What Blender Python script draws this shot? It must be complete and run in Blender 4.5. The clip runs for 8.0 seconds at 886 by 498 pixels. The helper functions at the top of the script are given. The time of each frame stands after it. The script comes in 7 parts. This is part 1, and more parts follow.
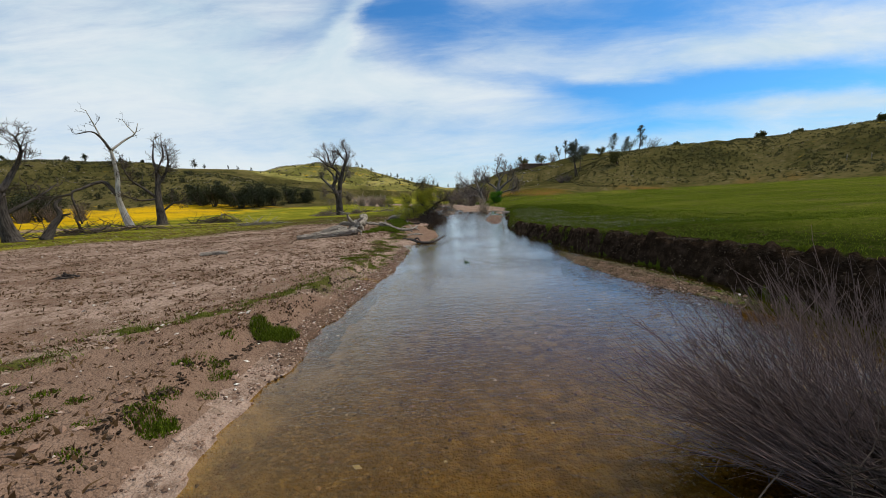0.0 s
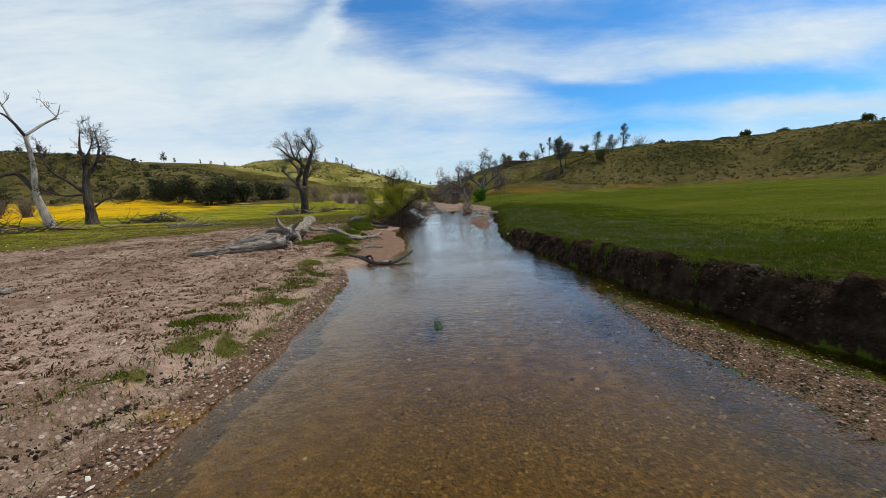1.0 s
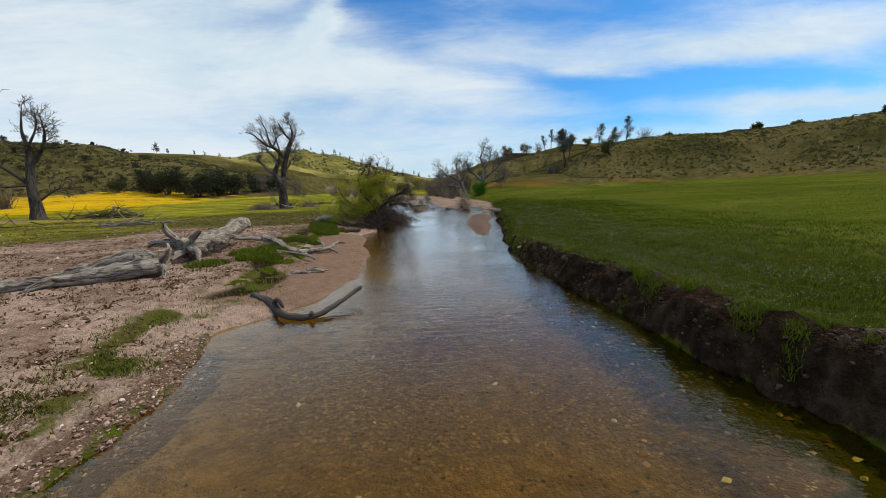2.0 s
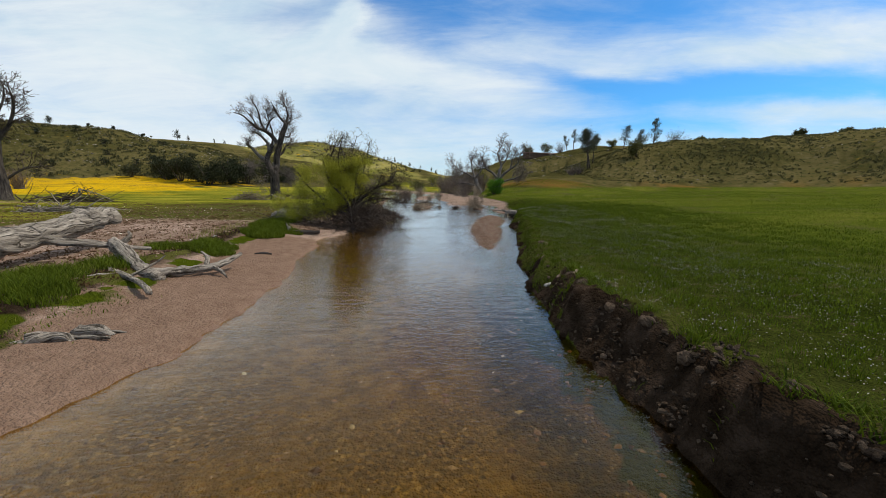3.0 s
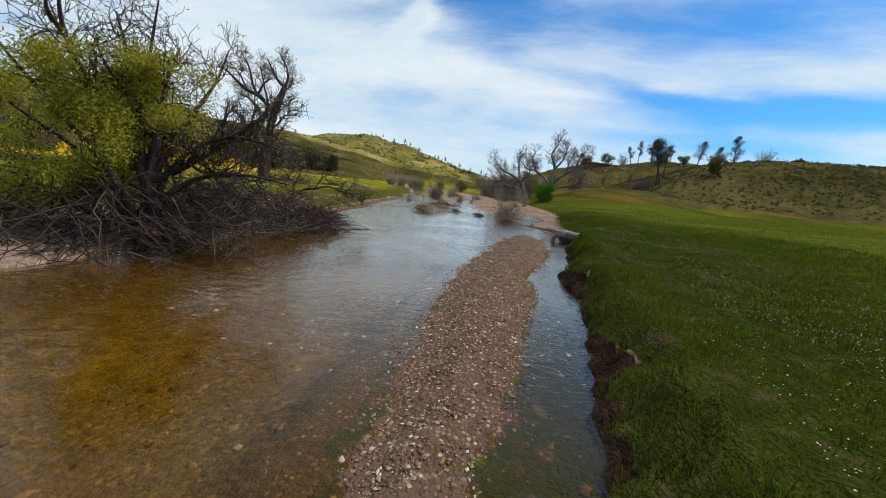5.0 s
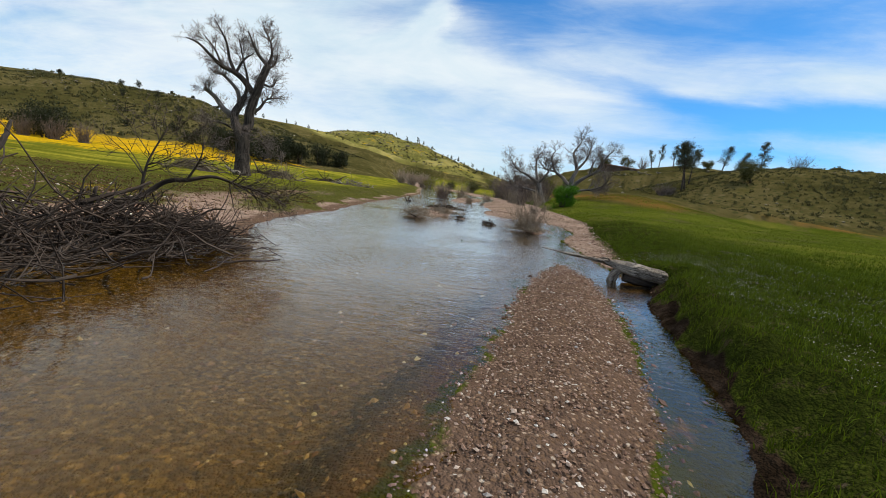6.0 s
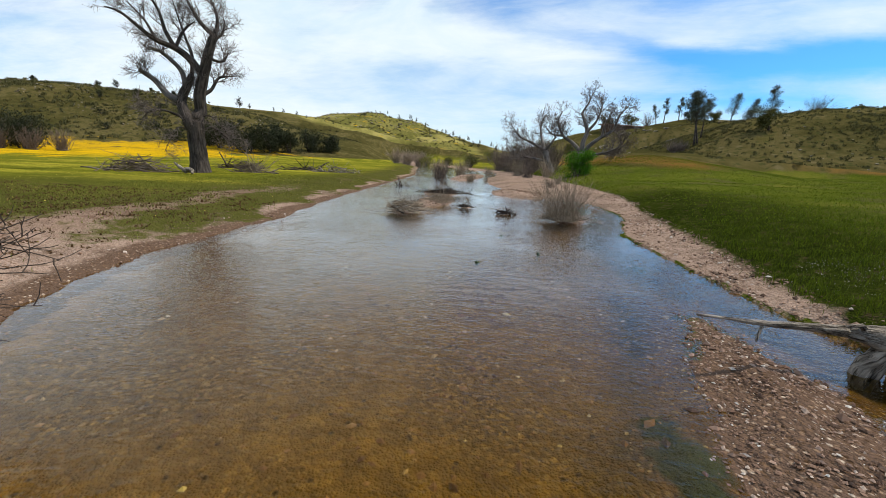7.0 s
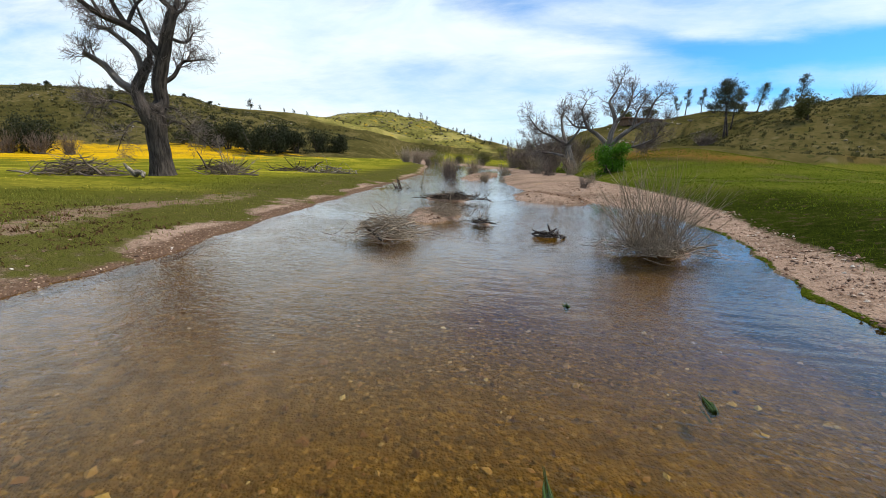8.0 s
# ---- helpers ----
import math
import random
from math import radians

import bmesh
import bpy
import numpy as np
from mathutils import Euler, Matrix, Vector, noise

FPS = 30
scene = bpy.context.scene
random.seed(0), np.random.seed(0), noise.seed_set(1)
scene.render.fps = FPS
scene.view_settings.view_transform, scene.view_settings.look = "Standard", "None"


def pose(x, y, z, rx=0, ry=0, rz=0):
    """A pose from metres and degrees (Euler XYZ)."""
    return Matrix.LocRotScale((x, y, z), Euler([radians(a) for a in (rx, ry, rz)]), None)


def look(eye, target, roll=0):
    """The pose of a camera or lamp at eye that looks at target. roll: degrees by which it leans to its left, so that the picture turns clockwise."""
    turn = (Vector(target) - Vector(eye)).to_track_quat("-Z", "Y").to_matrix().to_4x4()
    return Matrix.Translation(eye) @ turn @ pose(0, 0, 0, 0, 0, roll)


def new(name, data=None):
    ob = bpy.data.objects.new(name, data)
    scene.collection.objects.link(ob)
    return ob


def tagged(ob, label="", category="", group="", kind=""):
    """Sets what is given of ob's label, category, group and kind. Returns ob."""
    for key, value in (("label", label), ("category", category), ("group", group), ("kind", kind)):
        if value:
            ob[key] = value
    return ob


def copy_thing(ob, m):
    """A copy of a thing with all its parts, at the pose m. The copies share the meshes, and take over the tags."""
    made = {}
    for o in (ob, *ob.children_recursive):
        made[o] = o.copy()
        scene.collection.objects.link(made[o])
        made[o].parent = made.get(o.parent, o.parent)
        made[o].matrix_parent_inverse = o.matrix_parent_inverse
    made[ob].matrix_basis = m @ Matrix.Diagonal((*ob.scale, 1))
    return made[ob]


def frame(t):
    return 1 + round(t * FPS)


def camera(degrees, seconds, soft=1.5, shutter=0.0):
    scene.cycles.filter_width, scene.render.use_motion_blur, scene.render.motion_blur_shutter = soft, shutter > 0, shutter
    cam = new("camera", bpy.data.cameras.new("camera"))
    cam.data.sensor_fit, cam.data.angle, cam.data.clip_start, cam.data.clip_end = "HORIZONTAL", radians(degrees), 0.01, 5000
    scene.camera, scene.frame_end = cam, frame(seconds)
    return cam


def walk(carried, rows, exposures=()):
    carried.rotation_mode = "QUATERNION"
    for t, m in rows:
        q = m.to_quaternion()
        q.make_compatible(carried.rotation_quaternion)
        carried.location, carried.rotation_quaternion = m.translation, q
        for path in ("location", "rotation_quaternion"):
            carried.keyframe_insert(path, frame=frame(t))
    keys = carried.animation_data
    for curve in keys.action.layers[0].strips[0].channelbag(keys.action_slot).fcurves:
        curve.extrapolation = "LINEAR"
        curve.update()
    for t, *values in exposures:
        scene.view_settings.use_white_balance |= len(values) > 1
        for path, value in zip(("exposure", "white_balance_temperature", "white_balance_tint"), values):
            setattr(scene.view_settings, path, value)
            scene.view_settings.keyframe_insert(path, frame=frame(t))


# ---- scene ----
cam = camera(98.0, 8.0, 0.5)
PATH = [
    (0, (2.025, 9.999, 1.67), (1.982, 11.982, 1.412), -3.0),
    (0.5, (2.181, 12.574, 1.668), (2.183, 14.556, 1.399), -2.8),
    (1, (2.4, 15.069, 1.672), (2.446, 17.049, 1.396), -2.6),
    (1.5, (2.668, 17.412, 1.712), (2.722, 19.39, 1.417), -2.4),
    (1.7, (2.792, 18.261, 1.747), (2.848, 20.236, 1.436), -2.6),
    (2.8, (3.622, 23.297, 1.461), (3.617, 25.273, 1.155), 0.0),
    (3, (3.818, 24.119, 1.464), (3.791, 26.094, 1.146), 0.1),
    (3.5, (4.253, 26.311, 1.421), (4.18, 28.283, 1.093), 1.0),
    (4, (4.618, 28.454, 1.32), (4.496, 30.424, 0.998), 2.1),
    (4.5, (4.903, 30.576, 1.216), (4.727, 32.544, 0.904), 3.6),
    (4.7, (5.091, 31.496, 1.173), (4.881, 33.46, 0.859), 4.2),
    (5.8, (4.984, 36.481, 1.159), (4.687, 38.433, 0.841), 7.5),
    (6, (4.916, 37.222, 1.173), (4.614, 39.173, 0.85), 7.0),
    (6.5, (4.611, 39.127, 1.25), (4.313, 41.067, 0.866), 4.4),
    (7, (4.309, 40.956, 1.273), (4.002, 42.882, 0.832), 2.0),
    (7.5, (4.018, 42.818, 1.221), (3.686, 44.735, 0.761), 0.9),
    (8, (3.801, 44.686, 1.192), (3.433, 46.6, 0.742), 1.1),
]
walk(cam, [(t, look(eye, target, roll)) for t, eye, target, roll in PATH], [(0, -0.20), (1.5, -0.18), (4.5, -0.10), (6.5, 0.0), (8, 0.2)])

# ---- world, sun, exposure ----
SUN_ELEVATION, SUN_AZIMUTH = 55.0, 72.0   # azimuth: degrees clockwise from +y


def node(nt, kind, **inputs):
    """A shader node whose inputs are set or linked by name (underscores for spaces)."""
    n = nt.nodes.new(kind)
    for key, value in inputs.items():
        sock = n.inputs[int(key[1:])] if key[0] == "i" and key[1:].isdigit() else n.inputs[key.replace("_", " ")]
        if isinstance(value, bpy.types.NodeSocket):
            nt.links.new(value, sock)
        else:
            sock.default_value = value
    return n


def maths(nt, op, a, b=0.0, clamp=False):
    n = nt.nodes.new("ShaderNodeMath")
    n.operation, n.use_clamp = op, clamp
    for sock, value in zip(n.inputs, (a, b)):
        if isinstance(value, bpy.types.NodeSocket):
            nt.links.new(value, sock)
        else:
            sock.default_value = value
    return n.outputs[0]


def mix(nt, fac, a, b, blend="MIX"):
    n = nt.nodes.new("ShaderNodeMix")
    n.data_type, n.blend_type = "RGBA", blend
    for sock, value in ((n.inputs[0], fac), (n.inputs[6], a), (n.inputs[7], b)):
        if isinstance(value, bpy.types.NodeSocket):
            nt.links.new(value, sock)
        else:
            sock.default_value = (*value, 1) if isinstance(value, tuple) and len(value) == 3 else value
    return n.outputs[2]


def noise_tex(nt, vec, scale, detail=3.0, rough=0.55, distortion=0.0):
    return node(nt, "ShaderNodeTexNoise", Vector=vec, Scale=scale, Detail=detail, Roughness=rough, Distortion=distortion).outputs[0]


def cells(nt, vec, scale, feature="F1", rand=1.0):
    n = node(nt, "ShaderNodeTexVoronoi", Vector=vec, Scale=scale, Randomness=rand)
    n.feature = feature
    return n


def steps(nt, fac, *stops):
    """A colour ramp through (position, colour)."""
    n = node(nt, "ShaderNodeValToRGB", Fac=fac)
    ramp = n.color_ramp
    while len(ramp.elements) < len(stops):
        ramp.elements.new(0.5)
    for e, (p, c) in zip(ramp.elements, stops):
        e.position, e.color = p, (*c, 1) if isinstance(c, tuple) else (c, c, c, 1)
    return n.outputs[0]


def span(nt, value, lo, hi, a=0.0, b=1.0):
    n = node(nt, "ShaderNodeMapRange", Value=value)
    n.interpolation_type = "SMOOTHSTEP"
    for i, v in zip((1, 2, 3, 4), (lo, hi, a, b)):
        n.inputs[i].default_value = v
    return n.outputs[0]


def stretch(nt, vec, sx, sy, sz, rot=0.0):
    n = node(nt, "ShaderNodeMapping", Vector=vec, Scale=(sx, sy, sz), Rotation=(0, 0, radians(rot)))
    return n.outputs[0]


# drifts of high cloud and gaps of blue, by their way from the valley: sideways, up, half length, half height, slant in degrees, amount
CLOUDS = [(-0.235, 0.42, 0.16, 0.030, 57, 0.55), (-0.02, 0.262, 0.40, 0.050, -10, 0.50), (0.85, 0.335, 0.50, 0.050, 5, 0.50), (1.0, 0.190, 0.35, 0.028, 3, 0.40), (-0.75, 0.33, 0.5, 0.14, 0, 0.30), (0.15, 0.33, 0.22, 0.03, -6, 0.22),
          (-0.08, 0.45, 0.17, 0.085, -20, -0.65), (-0.37, 0.40, 0.12, 0.035, 10, -0.22), (0.42, 0.43, 0.28, 0.055, 3, -0.40), (0.72, 0.240, 0.45, 0.040, 2, -0.62), (0.30, 0.265, 0.22, 0.022, -8, -0.35), (0.48, 0.158, 0.20, 0.026, 0, -0.40), (1.1, 0.50, 0.4, 0.07, 0, -0.3)]


def make_world():
    world = bpy.data.worlds.new("sky")
    scene.world = world
    world.use_nodes = True
    nt = world.node_tree
    nt.nodes.clear()
    way = nt.nodes.new("ShaderNodeTexCoord").outputs["Generated"]
    sky = nt.nodes.new("ShaderNodeTexSky")
    sky.sky_type, sky.sun_disc = "NISHITA", False
    sky.sun_elevation, sky.sun_rotation = radians(SUN_ELEVATION), radians(SUN_AZIMUTH)
    sky.air_density, sky.dust_density, sky.ozone_density = 1.0, 0.4, 3.0
    part = node(nt, "ShaderNodeSeparateXYZ", Vector=way)
    ahead = maths(nt, "MAXIMUM", part.outputs[1], 0.18)
    flat = node(nt, "ShaderNodeCombineXYZ", X=maths(nt, "DIVIDE", part.outputs[0], ahead), Y=maths(nt, "DIVIDE", part.outputs[2], ahead)).outputs[0]
    blur = node(nt, "ShaderNodeTexNoise", Vector=stretch(nt, flat, 1.0, 2.2, 1), Scale=4.0, Detail=7.0, Roughness=0.62)
    push = node(nt, "ShaderNodeVectorMath", i0=blur.outputs["Color"], i1=(0.5, 0.5, 0.5))
    push.operation = "SUBTRACT"
    small = node(nt, "ShaderNodeVectorMath", i0=push.outputs[0], i1=(0.16, 0.060, 0.0))
    small.operation = "MULTIPLY"
    bent = node(nt, "ShaderNodeVectorMath", i0=flat, i1=small.outputs[0])
    bent.operation = "ADD"
    spot = bent.outputs[0]
    side = node(nt, "ShaderNodeSeparateXYZ", Vector=spot).outputs
    cover = span(nt, side[0], -0.55, 0.35, 0.78, 0.42)
    cover = maths(nt, "ADD", cover, span(nt, side[1], 0.03, 0.22, 0.36, 0.0))
    cover = maths(nt, "ADD", cover, span(nt, side[1], 0.48, 0.8, 0.0, 0.45))
    for cu, cw, ru, rw, slant, amount in CLOUDS:
        away = node(nt, "ShaderNodeVectorMath", i0=spot, i1=(cu, cw, 0.0))
        away.operation = "SUBTRACT"
        turned = node(nt, "ShaderNodeMapping", Vector=away.outputs[0], Rotation=(0, 0, radians(-slant))).outputs[0]
        scaled = node(nt, "ShaderNodeVectorMath", i0=turned, i1=(1 / ru, 1 / rw, 0.0))
        scaled.operation = "MULTIPLY"
        far = node(nt, "ShaderNodeVectorMath", i0=scaled.outputs[0])
        far.operation = "LENGTH"
        cover = maths(nt, "ADD", cover, span(nt, far.outputs["Value"], 0.15, 1.7, amount, 0.0))
    streak = noise_tex(nt, stretch(nt, flat, 0.8, 4.2, 1, 6), 2.4, 9.0, 0.62, 0.5)
    wisp = noise_tex(nt, stretch(nt, flat, 1.2, 6.0, 1, -14), 4.0, 8.0, 0.66, 0.7)
    cover = maths(nt, "ADD", cover, maths(nt, "MULTIPLY", maths(nt, "SUBTRACT", streak, 0.5), 1.15))
    cover = maths(nt, "ADD", cover, maths(nt, "MULTIPLY", maths(nt, "SUBTRACT", wisp, 0.5), 0.55))
    cover = span(nt, cover, -0.18, 1.22, 0.0, 0.97)
    behind = noise_tex(nt, stretch(nt, way, 1.0, 1.0, 2.0), 2.2, 6.0, 0.6, 0.6)
    cover = mix(nt, span(nt, part.outputs[1], 0.12, 0.34), span(nt, behind, 0.32, 0.66, 0.15, 0.9), cover)
    clear = mix(nt, 1.0, sky.outputs[0], (0.44, 1.10, 1.58), "MULTIPLY")
    veil = noise_tex(nt, stretch(nt, flat, 0.8, 2.4, 1, 8), 2.0, 6.0, 0.6, 0.8)
    tone = mix(nt, cover, clear, mix(nt, span(nt, veil, 0.32, 0.62), (6.9, 8.5, 9.5), (8.9, 9.7, 10.1)))
    node(nt, "ShaderNodeOutputWorld", Surface=node(nt, "ShaderNodeBackground", Color=tone, Strength=0.1).outputs[0])


make_world()
sun = new("sun", bpy.data.lights.new("sun", "SUN"))
sun.data.energy, sun.data.angle, sun.data.color = 3.4, radians(2), (1.0, 0.91, 0.74)
_az, _el = radians(SUN_AZIMUTH), radians(SUN_ELEVATION)
sun.matrix_basis = look((0, 0, 0), (-math.sin(_az) * math.cos(_el), -math.cos(_az) * math.cos(_el), -math.sin(_el)))
sun.location = (0, 0, 80)

# ---- plan of the creek: places along y, in metres ----
LEFT = [(-400, -3), (-60, 0.5), (0, 0.4), (12, 0.35), (13.2, 0.2), (15, 0.3), (17, 0.35), (18.2, 0.55), (20, 0.6), (21.5, 0.68), (23.2, 0.55), (24.4, 0.25), (25.2, 0.8), (26, 1.3),
        (28.4, 1.44), (29.6, 1.30), (31, 1.0), (31.9, 0.80), (33.2, 0.54), (34.9, 0.24), (36, 0.45), (38, 0.6), (41.5, 0.75), (43, 0.7), (44, 0.15), (45.2, -0.2), (48.5, -0.45), (52.3, -1.15),
        (56.5, -1.7), (60, -2.1), (64.6, -2.7), (77, -4.3), (99, -9.5), (120, -14), (173, -31), (216, -42), (420, -120)]
RIGHT = [(-400, 4), (-60, 6), (0, 7.2), (14, 6.9), (16.5, 6.6), (18.2, 6.4), (20, 6.0), (22.3, 5.55), (25, 5.3), (26, 5.1), (28, 4.95), (30, 5.05), (32.3, 5.3), (34.6, 5.72), (37, 6.1),
         (38.7, 6.15), (39.4, 6.4), (41, 6.6), (42.4, 6.8), (42.9, 7.1), (43.6, 7.25), (44.2, 7.1), (45, 6.85), (47, 6.65), (48.7, 6.5), (50, 6.9), (52.3, 7.4), (55, 7.2), (58, 5.6), (60.5, 4.2), (64.5, 3.3), (70, 2.7),
         (76, 2.5), (81, 3.0), (97, 2.7), (120, -5), (180, -22), (216, -30), (420, -108)]
TOE = [(-400, 8), (14, 7.0), (42, 6.9), (43.5, 7.0), (45.4, 7.2), (48.5, 7.45), (51, 7.7), (54.5, 8.3), (58, 8.6), (64, 8.5), (73, 7.6), (90, 6.4), (120, -2), (200, -24), (420, -100)]
BANK = [(-400, 0.7), (0, 0.72), (14, 0.68), (17, 0.62), (20, 0.56), (23, 0.48), (26, 0.42), (30, 0.34), (36, 0.32), (42, 0.36), (46, 0.42), (60, 0.5), (420, 0.8)]


STRIP = [(0, 4.5), (11, 3.3), (13.4, 2.55), (14.4, 2.4), (15.1, 1.65), (16.3, 0.85), (18.4, 0.62), (20, 0.65), (22, 0.8), (24, 0.8), (27, 1.7), (31, 2.3), (36, 2.4)]


def along(table, y):
    t = np.array(table, float)
    return np.interp(y, t[:, 0], t[:, 1])


def ease(v, lo, hi):
    t = np.clip((v - lo) / (hi - lo), 0, 1)
    return t * t * (3 - 2 * t)


def wave(x, y, size, seed=0.0, octaves=3):
    """Cheap smooth noise, about -1 to 1."""
    total, amp, norm = 0.0, 1.0, 0.0
    rng = np.random.RandomState(int(seed * 17) + 5)
    for o in range(octaves):
        k = 2 * math.pi / (size / 2**o)
        for _ in range(4):
            a, p, s = rng.uniform(0, 2 * math.pi), rng.uniform(0, 2 * math.pi), rng.uniform(0.6, 1.5)
            total = total + amp * np.sin(k * s * (x * math.cos(a) + y * math.sin(a)) + p + 1.3 * np.sin(k * 0.5 * (y * math.cos(a) - x * math.sin(a)) + p * 2))
        norm += amp * 2.2
        amp *= 0.5
    return total / norm


def ridge(x, y, crest, near, far, power=1.5):
    """A hill along a crest of (x, y, height), falling off over near metres on the creek's side and far metres behind."""
    best = np.zeros_like(x)
    for (ax, ay, ah), (bx, by, bh) in zip(crest, crest[1:]):
        dx, dy = bx - ax, by - ay
        u = np.clip(((x - ax) * dx + (y - ay) * dy) / (dx * dx + dy * dy), 0, 1)
        h = ah + (bh - ah) * u
        px, py = x - (ax + u * dx), y - (ay + u * dy)
        d = np.hypot(px, py)
        side = (px * (-0) + px * -(ax + u * dx) + py * (25 - (ay + u * dy))) > 0
        f = np.clip(1 - d / np.where(side, near, far), 0, 1)
        f = f * f * (3 - 2 * f)
        best = np.maximum(best, h * f**(power / 1.5))
    return best


HILLS = [
    ([(60, 138, 12.4), (77.5, 136, 15), (80, 132.5, 14.5), (93.7, 129.4, 14.7), (103.5, 112.5, 14.2), (112, 90, 9.5), (150, 30, 14), (180, -20, 16)], 46, 90),
    ([(34, 172, 10), (40, 178, 13.5), (64, 200, 18.5), (108, 235, 22.5), (190, 280, 30)], 50, 60),
    ([(-260, 90, 24), (-213, 183, 27), (-203, 195, 29.5), (-190, 206, 30), (-168, 216, 28), (-140, 220, 23), (-112, 216, 15)], 100, 200),
    ([(-240, 280, 34), (-192, 306, 34), (-174, 319, 34), (-150, 331, 28), (-118, 345, 16)], 110, 200),
    ([(-230, 410, 34), (-194, 412, 35), (-164, 420, 43), (-136, 430, 47), (-112, 438, 42), (-80, 430, 29), (-48, 432, 18), (-14, 425, 9), (20, 430, 4)], 110, 150),
    ([(-300, 640, 40), (-100, 650, 26), (60, 640, 14), (300, 620, 30)], 160, 250),
    ([(11.5, 82, 2.6), (20, 96, 2.8), (34, 118, 4.0)], 24, 50),
    ([(-200, -160, 30), (0, -260, 26), (160, -170, 28)], 110, 200),
]
BAR_UP = [(15.2, 6.0, 6.3), (16.0, 5.7, 6.3), (17.2, 5.2, 6.15), (18.5, 5.02, 5.95), (19.3, 4.96, 5.65), (20.4, 4.98, 5.3), (21, 5.1, 5.15)]
BAR_MID = [(33.2, 4.75, 4.85), (34, 4.6, 5.0), (35.4, 4.6, 5.35), (37.5, 4.62, 5.65), (38.5, 4.7, 5.65), (39.4, 4.82, 5.9), (40.8, 5.05, 6.25), (42.4, 5.3, 6.35), (43.4, 5.6, 6.3), (44.4, 5.95, 6.05)]
ISLETS = [(1.75, 50.4, 0.4, 0.3, 0.02), (2.0, 53.0, 0.55, 1.1, 0.13), (1.6, 56.8, 0.7, 0.9, 0.11), (3.15, 52.2, 0.2, 0.2, 0.02), (5.8, 50.5, 0.45, 0.5, 0.05), (5.0, 58.5, 1.3, 2.2, 0.14), (0.8, 77.0, 1.2, 8.5, 0.13)]


def bar(x, y, table):
    """1 on a gravel bar, 0 off it."""
    t = np.array(table, float)
    l, r = np.interp(y, t[:, 0], t[:, 1]), np.interp(y, t[:, 0], t[:, 2])
    wob = 0.06 * wave(x, y, 1.1, 3.0)
    across = np.minimum(x - l, r - x) + wob
    lengthwise = np.minimum(y - t[0, 0], t[-1, 0] - y)
    return np.minimum(across, lengthwise * 0.5)


def ground(x, y):
    """Height of the ground, and how far a place lies left of, right of, or inside the creek."""
    wob = 0.10 * wave(x, y, 2.3, 1.0) + 0.04 * wave(x, y, 0.6, 2.0, 2)
    dl = along(LEFT, y) + wob - x            # > 0: on the left bank
    dr = x - along(RIGHT, y) - wob * 0.8     # > 0: on the right bank
    toe = x - along(TOE, y)
    high = along(BANK, y)
    inside = np.minimum(-dl, -dr)
    bed = -0.05 - 0.22 * ease(inside, 0, 1.7) + 0.02 * wave(x, y, 0.9, 4.0)
    b = np.maximum(bar(x, y, BAR_UP), bar(x, y, BAR_MID))
    bed = np.maximum(bed, -0.16 + 0.16 * ease(b, -0.8, 0.0) + 0.07 * ease(b, 0.0, 0.5))
    for ix, iy, sx, sy, h in ISLETS:
        d = np.hypot((x - ix) / sx, (y - iy) / sy) + 0.15 * wave(x, y, 0.9, 5.0)
        bed = np.maximum(bed, -0.2 + (0.2 + h) * ease(1.5 - d, 0, 0.9))
    # left bank: a wet shore, then the gravel flat
    scarp = ease(y, 8, 12) * (1 - ease(y, 18, 22))
    sand = ease(y, 24.6, 26) * (1 - ease(y, 33, 36))
    flat = 0.27 + 0.05 * wave(x, y, 7.0, 6.0) + 0.0035 * np.clip(dl - 6, 0, 60) + 0.02 * np.clip(dl - 90, 0, 60)
    lift = ease(dl, 0.0, 2.0) * (1 - scarp) + scarp * (0.25 * ease(dl, 0, 0.55) + 0.75 * ease(dl, 0.5, 0.75))
    lift = lift * (1 - sand) + sand * (0.22 * ease(dl, 0, 1.3) + 0.78 * ease(dl, 1.4, 2.3))
    left = 0.030 * ease(dl, 0, 0.05) + 0.05 * np.clip(dl, 0, 0.6) * (1 - lift) + flat * lift
    # right bank: a steep cut face, then the meadow
    face = 0.20 + 0.16 * wave(x, y, 1.7, 7.0) + 0.18 * ease(y, 20, 34)
    soft = ease(y, 43.3, 45.5)
    meadow = high + 0.06 * wave(x, y, 5.0, 8.0) * ease(dr, 0.2, 2) + 0.010 * np.clip(dr, 0, 90)
    cut = 0.02 + (meadow - 0.02) * ease(dr, -0.02, face + 0.06)
    shore = 0.02 + 0.16 * ease(dr, 0, 1.4)
    gentle = shore + (meadow - shore) * ease(toe, -0.1, 2.2)
    right = cut * (1 - soft) + gentle * soft
    z = np.where(dl > 0, left, np.where(dr > 0, right, bed))
    hill = np.zeros_like(x)
    for crest, near, far in HILLS:
        hill = np.maximum(hill, ridge(x, y, crest, near, far))
    hill = hill * np.where(y < 260, ease(np.maximum(dl, dr), 0.5, 18.0), 1.0)
    lumps = 0.5 * wave(x, y, 24, 9.0) * ease(hill, 1, 6) + 0.9 * wave(x, y, 70, 10.0) * ease(hill, 3, 14)
    z = np.maximum(z, z * 0.3 + hill + lumps * 1.0) * ease(hill, 0, 0.5) + z * (1 - ease(hill, 0, 0.5))
    return z, dl, dr, toe, b, hill


def height(x, y):
    return float(ground(np.array([float(x)]), np.array([float(y)]))[0][0])


